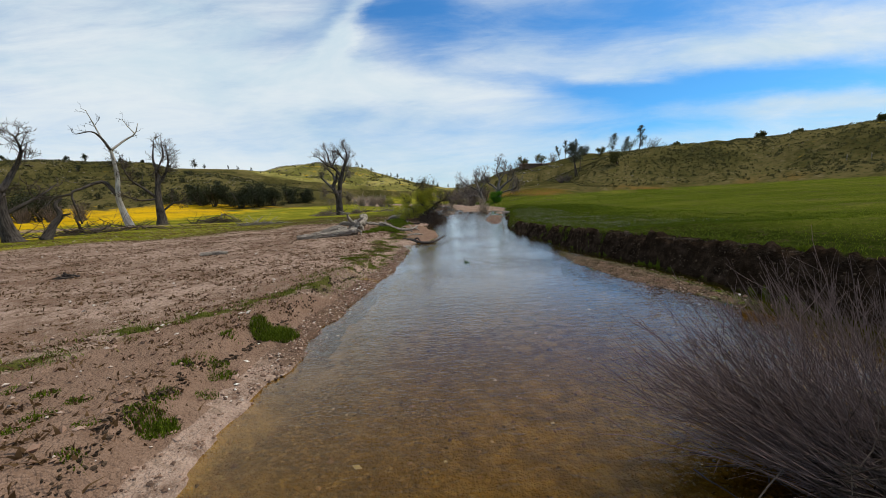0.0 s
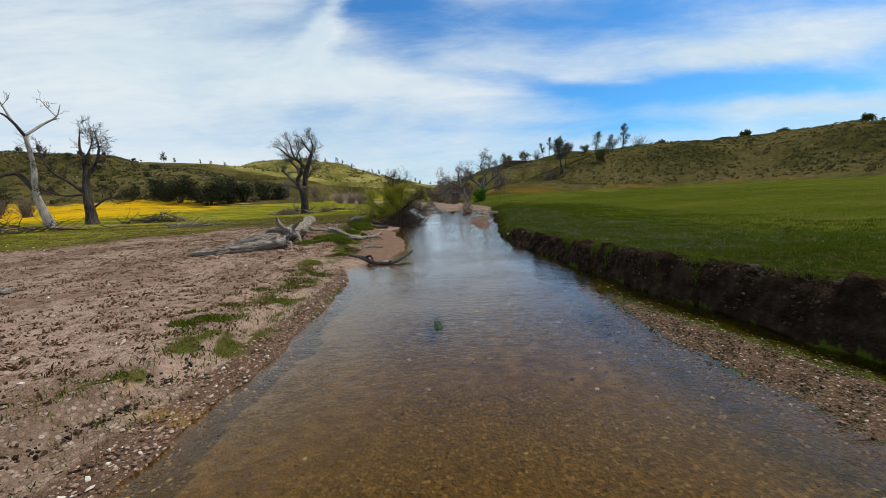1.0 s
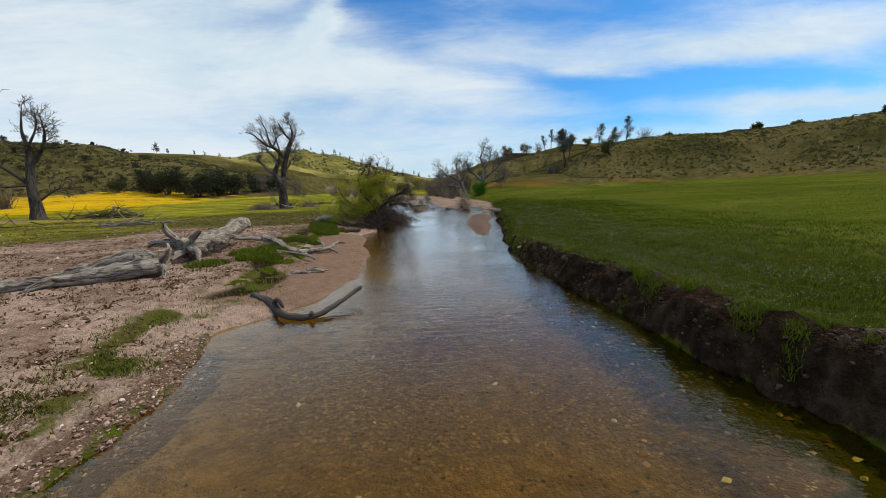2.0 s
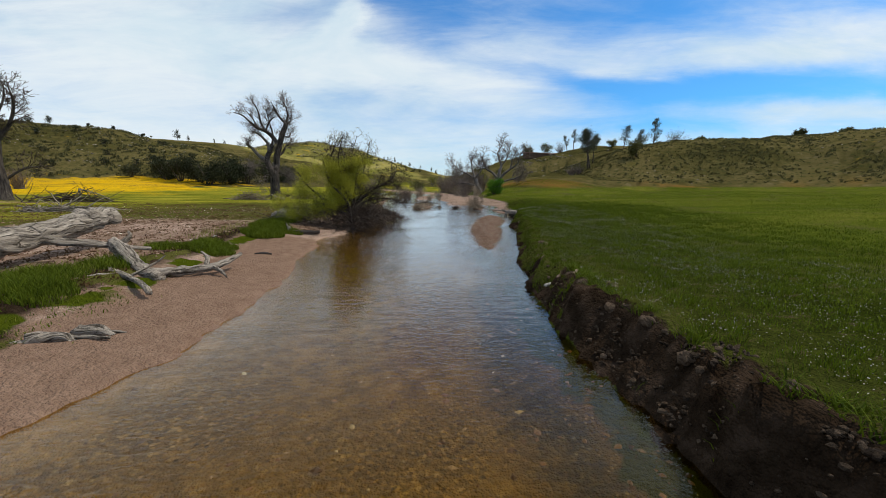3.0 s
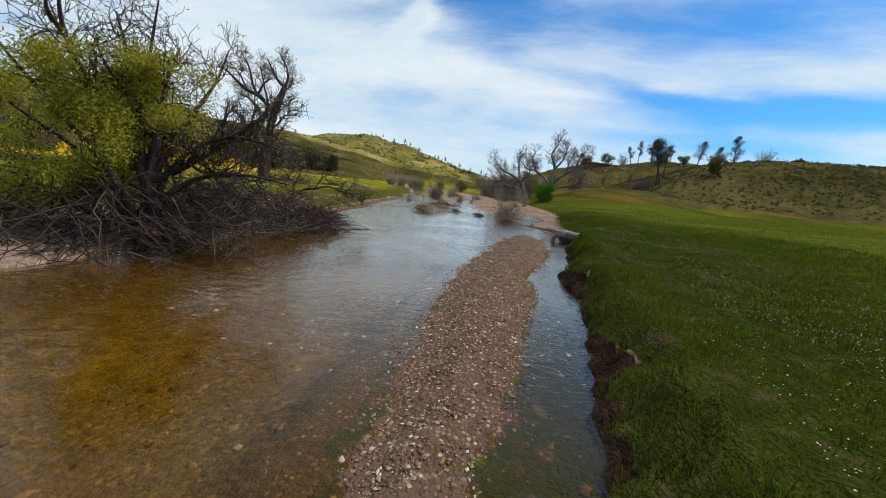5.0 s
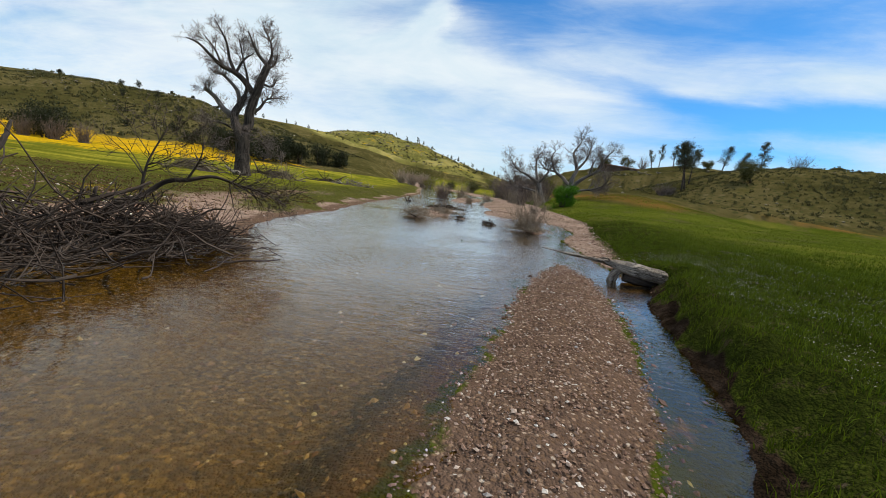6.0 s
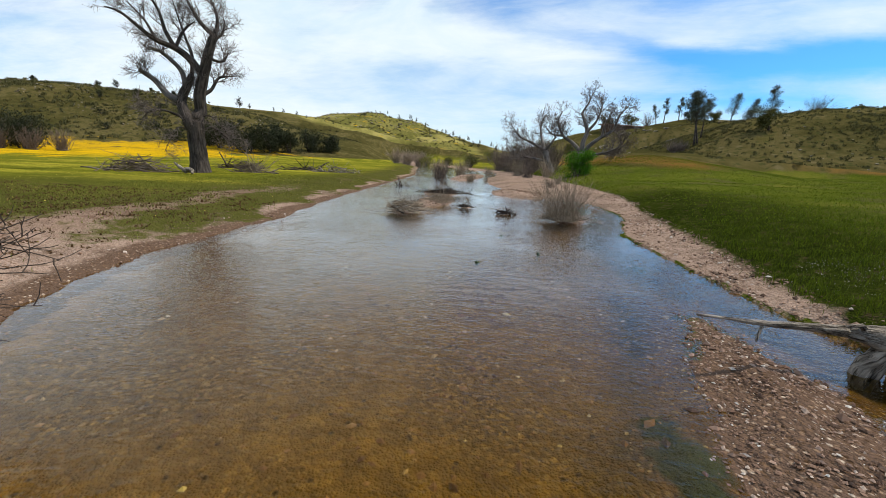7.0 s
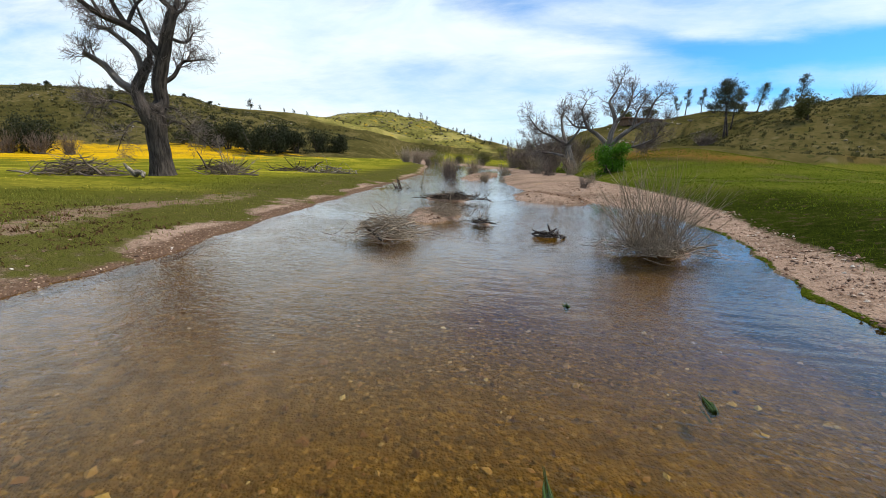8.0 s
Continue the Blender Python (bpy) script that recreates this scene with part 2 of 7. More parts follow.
# ---- materials ----
def material(name, build):
    m = bpy.data.materials.new(name)
    m.use_nodes = True
    nt = m.node_tree
    nt.nodes.clear()
    place = nt.nodes.new("ShaderNodeTexCoord").outputs["Object"]
    shader = build(nt, place)
    node(nt, "ShaderNodeOutputMaterial", Surface=shader)
    return m


def surface(nt, colour, rough=0.8, bump=None, strength=0.5, distance=0.02, metal=0.0, spec=0.3):
    args = dict(Base_Color=colour if isinstance(colour, bpy.types.NodeSocket) else (*colour, 1), Roughness=rough, Metallic=metal)
    n = node(nt, "ShaderNodeBsdfPrincipled", **args)
    n.inputs["Specular IOR Level"].default_value = spec
    if bump is not None:
        b = node(nt, "ShaderNodeBump", Height=bump, Strength=strength, Distance=distance)
        nt.links.new(b.outputs[0], n.inputs["Normal"])
    return n.outputs[0]


def mask(nt, name):
    n = nt.nodes.new("ShaderNodeAttribute")
    n.attribute_name = name
    return node(nt, "ShaderNodeSeparateColor", Color=n.outputs["Color"]).outputs, n.outputs["Alpha"]


def build_ground(nt, place):
    (grass, gravel, sand), bloom = mask(nt, "cover")
    (hill, mud_shade, weed), dry = mask(nt, "wear")
    (lime, far_sunlit, moss), pebbly = mask(nt, "growth")
    fine, mid, big = noise_tex(nt, place, 60, 3), noise_tex(nt, place, 5.5, 4, 0.6), noise_tex(nt, place, 0.5, 4)
    huge = noise_tex(nt, place, 0.045, 5, 0.6)
    # pebbles
    peb, peb2 = cells(nt, place, 27), cells(nt, place, 70)
    tone = node(nt, "ShaderNodeSeparateColor", Color=peb.outputs["Color"]).outputs[0]
    stone = steps(nt, tone, (0.0, (0.07, 0.042, 0.026)), (0.3, (0.15, 0.092, 0.06)), (0.6, (0.24, 0.165, 0.12)), (0.85, (0.32, 0.245, 0.19)), (1.0, (0.48, 0.42, 0.36)))
    stone = mix(nt, span(nt, peb.outputs["Distance"], 0.32, 0.6), stone, (0.075, 0.046, 0.03))
    dirt = steps(nt, mid, (0.3, (0.20, 0.125, 0.090)), (0.7, (0.50, 0.35, 0.27)))
    dirt = mix(nt, span(nt, fine, 0.42, 0.62, 0, 0.55), dirt, (0.44, 0.33, 0.265))
    dirt = mix(nt, span(nt, mid, 0.56, 0.68, 0, 0.5), dirt, (0.10, 0.062, 0.036))
    grit = mix(nt, span(nt, maths(nt, "ADD", big, maths(nt, "MULTIPLY", mid, 0.4)), 0.55, 0.8, 0.35, 0.9), stone, dirt)
    sandy = steps(nt, maths(nt, "ADD", maths(nt, "MULTIPLY", fine, 0.5), maths(nt, "MULTIPLY", mid, 0.5)), (0.3, (0.150, 0.090, 0.062)), (0.7, (0.285, 0.185, 0.132)))
    blades = noise_tex(nt, stretch(nt, place, 1, 1, 0.2), 38, 3, 0.7)
    # Turf under near blades is darkened for the shade between them.
    turf = steps(nt, maths(nt, "ADD", maths(nt, "MULTIPLY", mid, 0.45), maths(nt, "MULTIPLY", blades, 0.55)), (0.28, (0.008, 0.009, 0.003)), (0.5, (0.020, 0.028, 0.004)), (0.72, (0.062, 0.080, 0.008)))
    turf = mix(nt, span(nt, big, 0.45, 0.7, 0, 0.3), turf, (0.045, 0.055, 0.008))
    turf = mix(nt, span(nt, maths(nt, "ADD", maths(nt, "MULTIPLY", fine, 0.35), mid), 0.74, 0.86, 0, 0.8), turf, (0.060, 0.040, 0.026))
    sweep = noise_tex(nt, stretch(nt, place, 0.25, 1.0, 1, -38), 0.30, 6, 0.68)
    bright = steps(nt, maths(nt, "ADD", maths(nt, "MULTIPLY", sweep, 0.75), maths(nt, "MULTIPLY", mid, 0.25)), (0.34, (0.070, 0.080, 0.008)), (0.5, (0.15, 0.15, 0.016)), (0.62, (0.36, 0.31, 0.035)), (0.75, (0.20, 0.20, 0.02)))
    east = span(nt, node(nt, "ShaderNodeSeparateXYZ", Vector=place).outputs[0], 2.0, 8.0)
    lawn = steps(nt, maths(nt, "ADD", maths(nt, "MULTIPLY", sweep, 0.6), maths(nt, "MULTIPLY", mid, 0.4)), (0.32, (0.030, 0.044, 0.005)), (0.5, (0.078, 0.095, 0.010)), (0.68, (0.165, 0.150, 0.028)))
    lawn = mix(nt, span(nt, blades, 0.5, 0.72, 0, 0.45), lawn, (0.20, 0.23, 0.03))
    lawn = mix(nt, span(nt, maths(nt, "ADD", maths(nt, "MULTIPLY", big, 0.7), maths(nt, "MULTIPLY", mid, 0.3)), 0.50, 0.66, 0, 0.55), lawn, (0.105, 0.082, 0.040))
    turf = mix(nt, maths(nt, "MULTIPLY", maths(nt, "SUBTRACT", 1.0, east), 0.6), turf, mix(nt, mid, (0.075, 0.072, 0.016), (0.16, 0.145, 0.042)))
    turf = mix(nt, lime, turf, mix(nt, east, bright, lawn))
    # Bare earth; the cut face's shade is put into this dark tone too.
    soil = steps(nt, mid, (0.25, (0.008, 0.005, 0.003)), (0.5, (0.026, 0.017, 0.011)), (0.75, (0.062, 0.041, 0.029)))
    tuft = cells(nt, place, 0.42)
    scrub = cells(nt, place, 1.1)
    slope = steps(nt, maths(nt, "ADD", maths(nt, "MULTIPLY", huge, 0.65), maths(nt, "MULTIPLY", big, 0.35)), (0.33, (0.030, 0.028, 0.010)), (0.48, (0.068, 0.058, 0.019)), (0.58, (0.115, 0.092, 0.036)), (0.68, (0.085, 0.072, 0.022)))
    slope = mix(nt, span(nt, scrub.outputs["Distance"], 0.20, 0.42, 0.75, 0), slope, (0.045, 0.05, 0.016))
    slope = mix(nt, maths(nt, "MULTIPLY", span(nt, tuft.outputs["Distance"], 0.12, 0.3, 0.8, 0), span(nt, huge, 0.48, 0.58)), slope, (0.15, 0.12, 0.06))
    slope = mix(nt, maths(nt, "MULTIPLY", dry, 0.85), slope, mix(nt, mid, (0.16, 0.075, 0.02), (0.22, 0.13, 0.03)))
    # Sunlit far hill: its light is painted as a paler slope.
    slope = mix(nt, far_sunlit, slope, mix(nt, span(nt, huge, 0.38, 0.62), (0.19, 0.175, 0.045), (0.40, 0.34, 0.11)))
    jag = maths(nt, "ADD", maths(nt, "MULTIPLY", mid, 0.7), maths(nt, "MULTIPLY", big, 0.5))
    jag = maths(nt, "SUBTRACT", jag, 0.6)

    def edge(m, k=1.2, lo=0.35, hi=0.65):
        return span(nt, maths(nt, "ADD", m, maths(nt, "MULTIPLY", jag, k)), lo, hi)

    col = mix(nt, edge(gravel), sandy, grit)
    col = mix(nt, edge(sand, 0.5), col, sandy)
    bits = cells(nt, place, 34)
    bit = steps(nt, node(nt, "ShaderNodeSeparateColor", Color=bits.outputs["Color"]).outputs[0], (0.0, (0.065, 0.038, 0.022)), (0.5, (0.185, 0.112, 0.070)), (0.85, (0.31, 0.21, 0.145)), (1.0, (0.54, 0.44, 0.35)))
    bit = mix(nt, span(nt, bits.outputs["Distance"], 0.25, 0.5), bit, (0.13, 0.082, 0.058))
    col = mix(nt, edge(pebbly, 0.8), col, bit)
    col = mix(nt, edge(mud_shade, 0.8), col, soil)
    col = mix(nt, edge(grass), col, turf)
    col = mix(nt, edge(hill, 0.6), col, slope)
    streak = noise_tex(nt, stretch(nt, place, 0.35, 1.0, 1, 25), 0.22, 6, 0.7)
    col = mix(nt, maths(nt, "MULTIPLY", span(nt, maths(nt, "ADD", bloom, maths(nt, "MULTIPLY", maths(nt, "SUBTRACT", streak, 0.5), 2.6)), 0.40, 0.72, 0, 0.93), span(nt, maths(nt, "ADD", maths(nt, "MULTIPLY", mid, 0.5), maths(nt, "MULTIPLY", sweep, 0.5)), 0.38, 0.54, 0.15, 1.0)), col, mix(nt, mid, (0.52, 0.27, 0.004), (0.74, 0.47, 0.012)))
    col = mix(nt, edge(weed, 1.3, 0.4, 0.6), col, mix(nt, mid, (0.022, 0.036, 0.004), (0.085, 0.10, 0.010)))
    deep = node(nt, "ShaderNodeSeparateXYZ", Vector=place).outputs[2]
    silt = mix(nt, span(nt, mid, 0.35, 0.68), (0.135, 0.088, 0.016), (0.33, 0.215, 0.048))
    silt = mix(nt, span(nt, maths(nt, "ADD", big, maths(nt, "MULTIPLY", fine, 0.3)), 0.5, 0.78, 0.0, 0.75), silt, mix(nt, 0.5, stone, (0.22, 0.14, 0.045)))
    silt = mix(nt, span(nt, maths(nt, "ADD", big, maths(nt, "MULTIPLY", mid, 0.3)), 0.45, 0.8, 0.15, 0.75), silt, mix(nt, 0.5, bit, (0.18, 0.135, 0.04)))
    rubble = mix(nt, 0.6, bit, (0.068, 0.064, 0.020))
    rubble = mix(nt, span(nt, peb2.outputs["Distance"], 0.1, 0.5, 0.0, 0.5), rubble, (0.030, 0.024, 0.012))
    silt = mix(nt, edge(pebbly, 0.9), silt, rubble)
    grain = node(nt, "ShaderNodeSeparateColor", Color=cells(nt, place, 38).outputs["Color"]).outputs[0]
    silt = mix(nt, span(nt, big, 0.38, 0.62, 0.25, 0.85), silt, steps(nt, grain, (0.0, 0.40), (0.45, 0.85), (0.8, 1.05), (1.0, 1.9)), "MULTIPLY")
    specks = cells(nt, place, 9.0)
    silt = mix(nt, span(nt, specks.outputs["Distance"], 0.09, 0.17, 0.8, 0.0), silt, (0.030, 0.022, 0.010))
    pale = cells(nt, stretch(nt, place, 1.0, 1.3, 1.0, 40), 6.5)
    silt = mix(nt, span(nt, pale.outputs["Distance"], 0.05, 0.10, 0.5, 0.0), silt, (0.30, 0.23, 0.13))
    col = mix(nt, span(nt, deep, -0.10, -0.02, 0.95, 0.0), col, silt)
    col = mix(nt, maths(nt, "MULTIPLY", span(nt, deep, -0.03, 0.0, 1.0, 0.0), edge(weed, 1.3, 0.4, 0.6)), col, (0.050, 0.055, 0.008))
    col = mix(nt, edge(moss, 1.0, 0.4, 0.6), col, mix(nt, mid, (0.025, 0.036, 0.004), (0.075, 0.09, 0.006)))
    lump = maths(nt, "SUBTRACT", maths(nt, "MULTIPLY", peb.outputs["Distance"], -0.6), maths(nt, "MULTIPLY", peb2.outputs["Distance"], 0.35))
    lump = maths(nt, "ADD", lump, maths(nt, "ADD", maths(nt, "MULTIPLY", mid, 0.5), maths(nt, "MULTIPLY", blades, 0.3)))
    return surface(nt, col, 0.92, lump, 0.8, 0.05, spec=0.0)


def build_water(nt, place):
    flow = noise_tex(nt, stretch(nt, place, 1.0, 1.9, 1, 8), 7.5, 2.0, 0.5, 1.1)
    chop = noise_tex(nt, stretch(nt, place, 1.0, 1.8, 1, -16), 19.0, 2.0, 0.55, 0.7)
    calm = noise_tex(nt, place, 0.45, 2)
    h = maths(nt, "ADD", maths(nt, "MULTIPLY", flow, 1.0), maths(nt, "MULTIPLY", chop, 0.30))
    h = maths(nt, "MULTIPLY", h, span(nt, calm, 0.35, 0.62, 0.35, 1.0))
    b = node(nt, "ShaderNodeBump", Height=h, Strength=1.0, Distance=0.0078).outputs[0]
    clear = node(nt, "ShaderNodeBsdfTransparent", Color=(0.79, 0.69, 0.27, 1)).outputs[0]
    gloss = node(nt, "ShaderNodeBsdfGlossy", Color=(0.95, 0.95, 0.95, 1), Roughness=0.02, Normal=b).outputs[0]
    fres = node(nt, "ShaderNodeFresnel", IOR=1.34, Normal=b).outputs[0]
    fres = maths(nt, "SUBTRACT", maths(nt, "MULTIPLY", fres, 1.60), 0.032, True)
    return node(nt, "ShaderNodeMixShader", i0=fres, i1=clear, i2=gloss).outputs[0]


def build_bark(dark, light, scale=9.0):
    def build(nt, place):
        n = nt.nodes.new("ShaderNodeAttribute")
        n.attribute_name = "grain"
        grain = noise_tex(nt, stretch(nt, n.outputs["Vector"], 1, 1, 0.16), scale, 5, 0.65)
        blotch = noise_tex(nt, place, 1.6, 3)
        col = steps(nt, maths(nt, "ADD", maths(nt, "MULTIPLY", grain, 0.7), maths(nt, "MULTIPLY", blotch, 0.3)), (0.38, dark), (0.62, light))
        return surface(nt, col, 0.9, grain, 1.0, 0.08, spec=0.15)
    return build


def build_leaf(dark, light):
    def build(nt, place):
        rnd = nt.nodes.new("ShaderNodeNewGeometry").outputs["Random Per Island"]
        patch = noise_tex(nt, place, 1.3, 3)
        col = mix(nt, maths(nt, "ADD", maths(nt, "MULTIPLY", rnd, 0.6), maths(nt, "MULTIPLY", patch, 0.4)), dark, light)
        d = surface(nt, col, 0.7, spec=0.06)
        t = node(nt, "ShaderNodeBsdfTranslucent", Color=col).outputs[0]
        return node(nt, "ShaderNodeMixShader", i0=0.3, i1=d, i2=t).outputs[0]
    return build


# Darker, browner copy of the creek stones' colours.
def build_dark_stone(nt, place):
    rnd = nt.nodes.new("ShaderNodeNewGeometry").outputs["Random Per Island"]
    col = steps(nt, rnd, (0.0, (0.020, 0.014, 0.006)), (0.4, (0.070, 0.048, 0.020)), (0.8, (0.145, 0.102, 0.050)), (0.96, (0.24, 0.185, 0.11)), (1.0, (0.46, 0.41, 0.32)))
    return surface(nt, col, 0.75, noise_tex(nt, place, 90, 3), 0.4, 0.004, spec=0.15)


def build_stone(nt, place):
    rnd = nt.nodes.new("ShaderNodeNewGeometry").outputs["Random Per Island"]
    col = steps(nt, rnd, (0.0, (0.060, 0.032, 0.020)), (0.3, (0.150, 0.080, 0.050)), (0.62, (0.25, 0.145, 0.098)), (0.86, (0.36, 0.235, 0.175)), (0.95, (0.50, 0.40, 0.33)), (1.0, (0.72, 0.67, 0.60)))
    speck = noise_tex(nt, place, 90, 3)
    col = mix(nt, span(nt, speck, 0.4, 0.7, 0, 0.35), col, (0.22, 0.16, 0.12))
    return surface(nt, col, 0.85, speck, 0.4, 0.004)


def build_drift(nt, place):
    n = nt.nodes.new("ShaderNodeAttribute")
    n.attribute_name = "grain"
    grain = noise_tex(nt, stretch(nt, n.outputs["Vector"], 1, 1, 0.16), 60, 6, 0.75, 1.0)
    crack = span(nt, noise_tex(nt, stretch(nt, n.outputs["Vector"], 1, 1, 0.13), 20, 5, 0.75, 1.6), 0.39, 0.48)
    blotch = noise_tex(nt, stretch(nt, n.outputs["Vector"], 1, 1, 0.22), 15, 4, 0.7, 0.8)
    col = steps(nt, maths(nt, "ADD", maths(nt, "MULTIPLY", grain, 0.5), maths(nt, "MULTIPLY", blotch, 0.5)), (0.34, (0.13, 0.105, 0.085)), (0.5, (0.29, 0.245, 0.20)), (0.66, (0.54, 0.47, 0.40)))
    col = mix(nt, maths(nt, "ADD", maths(nt, "MULTIPLY", crack, 0.8), 0.2), (0.022, 0.016, 0.012), col)
    return surface(nt, col, 0.9, maths(nt, "ADD", maths(nt, "MULTIPLY", grain, 0.5), crack), 1.0, 0.03, spec=0.15)


GROUND = material("ground", build_ground)
WATER = material("water", build_water)
BARK_DARK = material("dark_bark", build_bark((0.020, 0.016, 0.014), (0.11, 0.09, 0.078)))
BARK_GREY = material("grey_bark", build_bark((0.07, 0.06, 0.055), (0.25, 0.22, 0.20)))
BARK_WHITE = material("bleached_wood", build_bark((0.22, 0.19, 0.165), (0.58, 0.54, 0.49)))
DRIFT = material("weathered_driftwood", build_drift)
TWIG = material("dead_twigs", build_bark((0.06, 0.045, 0.038), (0.25, 0.195, 0.165)))
TWIG_PALE = material("pale_twigs", build_bark((0.16, 0.12, 0.085), (0.42, 0.34, 0.255)))
LEAF_WILLOW = material("willow_leaves", build_leaf((0.17, 0.18, 0.016), (0.52, 0.50, 0.065)))
LEAF_PINE = material("pine_needles", build_leaf((0.045, 0.052, 0.032), (0.115, 0.125, 0.085)))
LEAF_OAK = material("oak_leaves", build_leaf((0.016, 0.022, 0.012), (0.055, 0.06, 0.032)))
LEAF_IVY = material("bright_leaves", build_leaf((0.03, 0.09, 0.006), (0.10, 0.24, 0.02)))
LEAF_FAR = material("dull_green_leaves", build_leaf((0.10, 0.10, 0.022), (0.26, 0.25, 0.065)))
LEAF_BUSH = material("bush_leaves", build_leaf((0.05, 0.055, 0.018), (0.15, 0.14, 0.05)))
# Near blades are a darker copy; shade between them is put into the colour.
GRASS = material("shaded_grass_blades", build_leaf((0.010, 0.021, 0.002), (0.145, 0.190, 0.013)))
GRASS_OLIVE = material("olive_grass", build_leaf((0.055, 0.060, 0.010), (0.24, 0.25, 0.045)))
# Lighter copy for the far meadow, with sunlit tips put into its colour.
GRASS_FAR = material("lit_meadow_blades", build_leaf((0.026, 0.042, 0.004), (0.20, 0.245, 0.020)))
GRASS_DRY = material("dry_grass", build_leaf((0.09, 0.075, 0.02), (0.25, 0.22, 0.09)))
STONE = material("creek_stones", build_stone)
STONE_DARK = material("dark_stones", build_dark_stone)


TWIG_GREY = material("grey_twigs", build_bark((0.075, 0.060, 0.055), (0.24, 0.20, 0.185)))
TWIG_DARK = material("dark_twigs", build_bark((0.020, 0.014, 0.011), (0.115, 0.088, 0.072)))
GRAINED = (BARK_DARK, BARK_GREY, BARK_WHITE, DRIFT, TWIG, TWIG_PALE, TWIG_GREY, TWIG_DARK)

# ---- mesh helpers ----
class Buf:
    """Vertices and faces gathered for one mesh."""

    def __init__(self):
        self.v, self.f, self.g, self.n = [], [], [], 0

    def add(self, verts, faces, grain=None):
        verts, faces = np.asarray(verts, float), np.asarray(faces, int)
        self.v.append(verts)
        self.g.append(verts if grain is None else grain)
        self.f.append(faces + self.n)
        self.n += len(verts)

    def tube(self, pts, radii, sides=5, rough=0.0, rng=None, cap=True):
        pts, radii = np.asarray(pts, float), np.asarray(radii, float)
        k = len(pts)
        tan = np.gradient(pts, axis=0)
        tan /= np.linalg.norm(tan, axis=1, keepdims=True) + 1e-9
        ref = np.array([0.31, 0.22, 0.92]) if abs(tan[0, 2]) < 0.8 else np.array([0.9, 0.3, 0.1])
        u = np.cross(tan, ref)
        u /= np.linalg.norm(u, axis=1, keepdims=True) + 1e-9
        w = np.cross(tan, u)
        a = np.arange(sides) * 2 * math.pi / sides
        r = radii[:, None] * np.ones(sides)
        if rough and rng is not None:
            bumps = rng.normal(size=(k, sides))
            for _ in range(3):
                bumps[1:-1] = (bumps[:-2] + 2 * bumps[1:-1] + bumps[2:]) / 4
                bumps = (np.roll(bumps, 1, 1) + 2 * bumps + np.roll(bumps, -1, 1)) / 4
            r = r * (1 + rough * (rng.normal(size=sides)[None, :] * 0.55 + bumps * 1.6))
            r = np.clip(r, 0.45 * radii[:, None], 1.7 * radii[:, None])
        ring = pts[:, None] + r[..., None] * (np.cos(a)[None, :, None] * u[:, None] + np.sin(a)[None, :, None] * w[:, None])
        verts = ring.reshape(-1, 3)
        s = np.concatenate([[0], np.cumsum(np.linalg.norm(np.diff(pts, axis=0), axis=1))]) + pts[0].sum() * 3.7
        grain = np.stack([radii[:, None] * np.cos(a), radii[:, None] * np.sin(a), s[:, None] + 0 * a], -1).reshape(-1, 3)
        i, j = np.meshgrid(np.arange(k - 1), np.arange(sides), indexing="ij")
        j2 = (j + 1) % sides
        quads = np.stack([i * sides + j, i * sides + j2, (i + 1) * sides + j2, (i + 1) * sides + j], -1).reshape(-1, 4)
        faces = np.concatenate([quads[:, [0, 1, 2]], quads[:, [0, 2, 3]]])
        if cap:
            c = len(verts)
            verts = np.vstack([verts, pts[0], pts[-1]])
            grain = np.vstack([grain, (0, 0, s[0]), (0, 0, s[-1])])
            jj = np.arange(sides)
            jn = (jj + 1) % sides
            faces = np.vstack([faces, np.stack([jn, jj, np.full(sides, c)], -1), np.stack([(k - 1) * sides + jj, (k - 1) * sides + jn, np.full(sides, c + 1)], -1)])
        self.add(verts, faces, grain)

    def mesh(self, name, mat, smooth=True):
        v, f = np.vstack(self.v), np.vstack(self.f)
        me = tri_mesh(name, v, f, mat, smooth)
        if mat in GRAINED:
            at = me.attributes.new("grain", "FLOAT_VECTOR", "POINT")
            at.data.foreach_set("vector", np.ascontiguousarray(np.vstack(self.g), dtype=np.float32).ravel())
        return me


def tri_mesh(name, v, f, mat, smooth=True):
    me = bpy.data.meshes.new(name)
    me.vertices.add(len(v))
    me.vertices.foreach_set("co", np.ascontiguousarray(v, dtype=np.float32).ravel())
    w = f.shape[1]
    me.loops.add(f.size)
    me.loops.foreach_set("vertex_index", np.ascontiguousarray(f, dtype=np.int32).ravel())
    me.polygons.add(len(f))
    me.polygons.foreach_set("loop_start", np.arange(0, f.size, w, dtype=np.int32))
    me.polygons.foreach_set("use_smooth", np.full(len(f), smooth, dtype=bool))
    me.update(calc_edges=True)
    me.validate()
    me.materials.append(mat)
    return me


def thing(name, at, label, category, group="", kind="", rz=0.0):
    """An empty at the thing's base."""
    ob = new(name)
    ob.empty_display_size = 0.2
    ob.location, ob.rotation_euler = at, (0, 0, radians(rz))
    return tagged(ob, label, category, group, kind)


def part(name, buf, mat, parent, label="", smooth=True):
    """One mesh under a thing or a part, in the parent's own space."""
    ob = new(name, buf.mesh(name, mat, smooth))
    ob.parent = parent
    if name in ("twig_mass", "stem_mass", "branch_mass", "foliage", "dead_branch_mass", "crown"):
        tagged(ob, kind="stuff")
    return tagged(ob, label) if label else ob


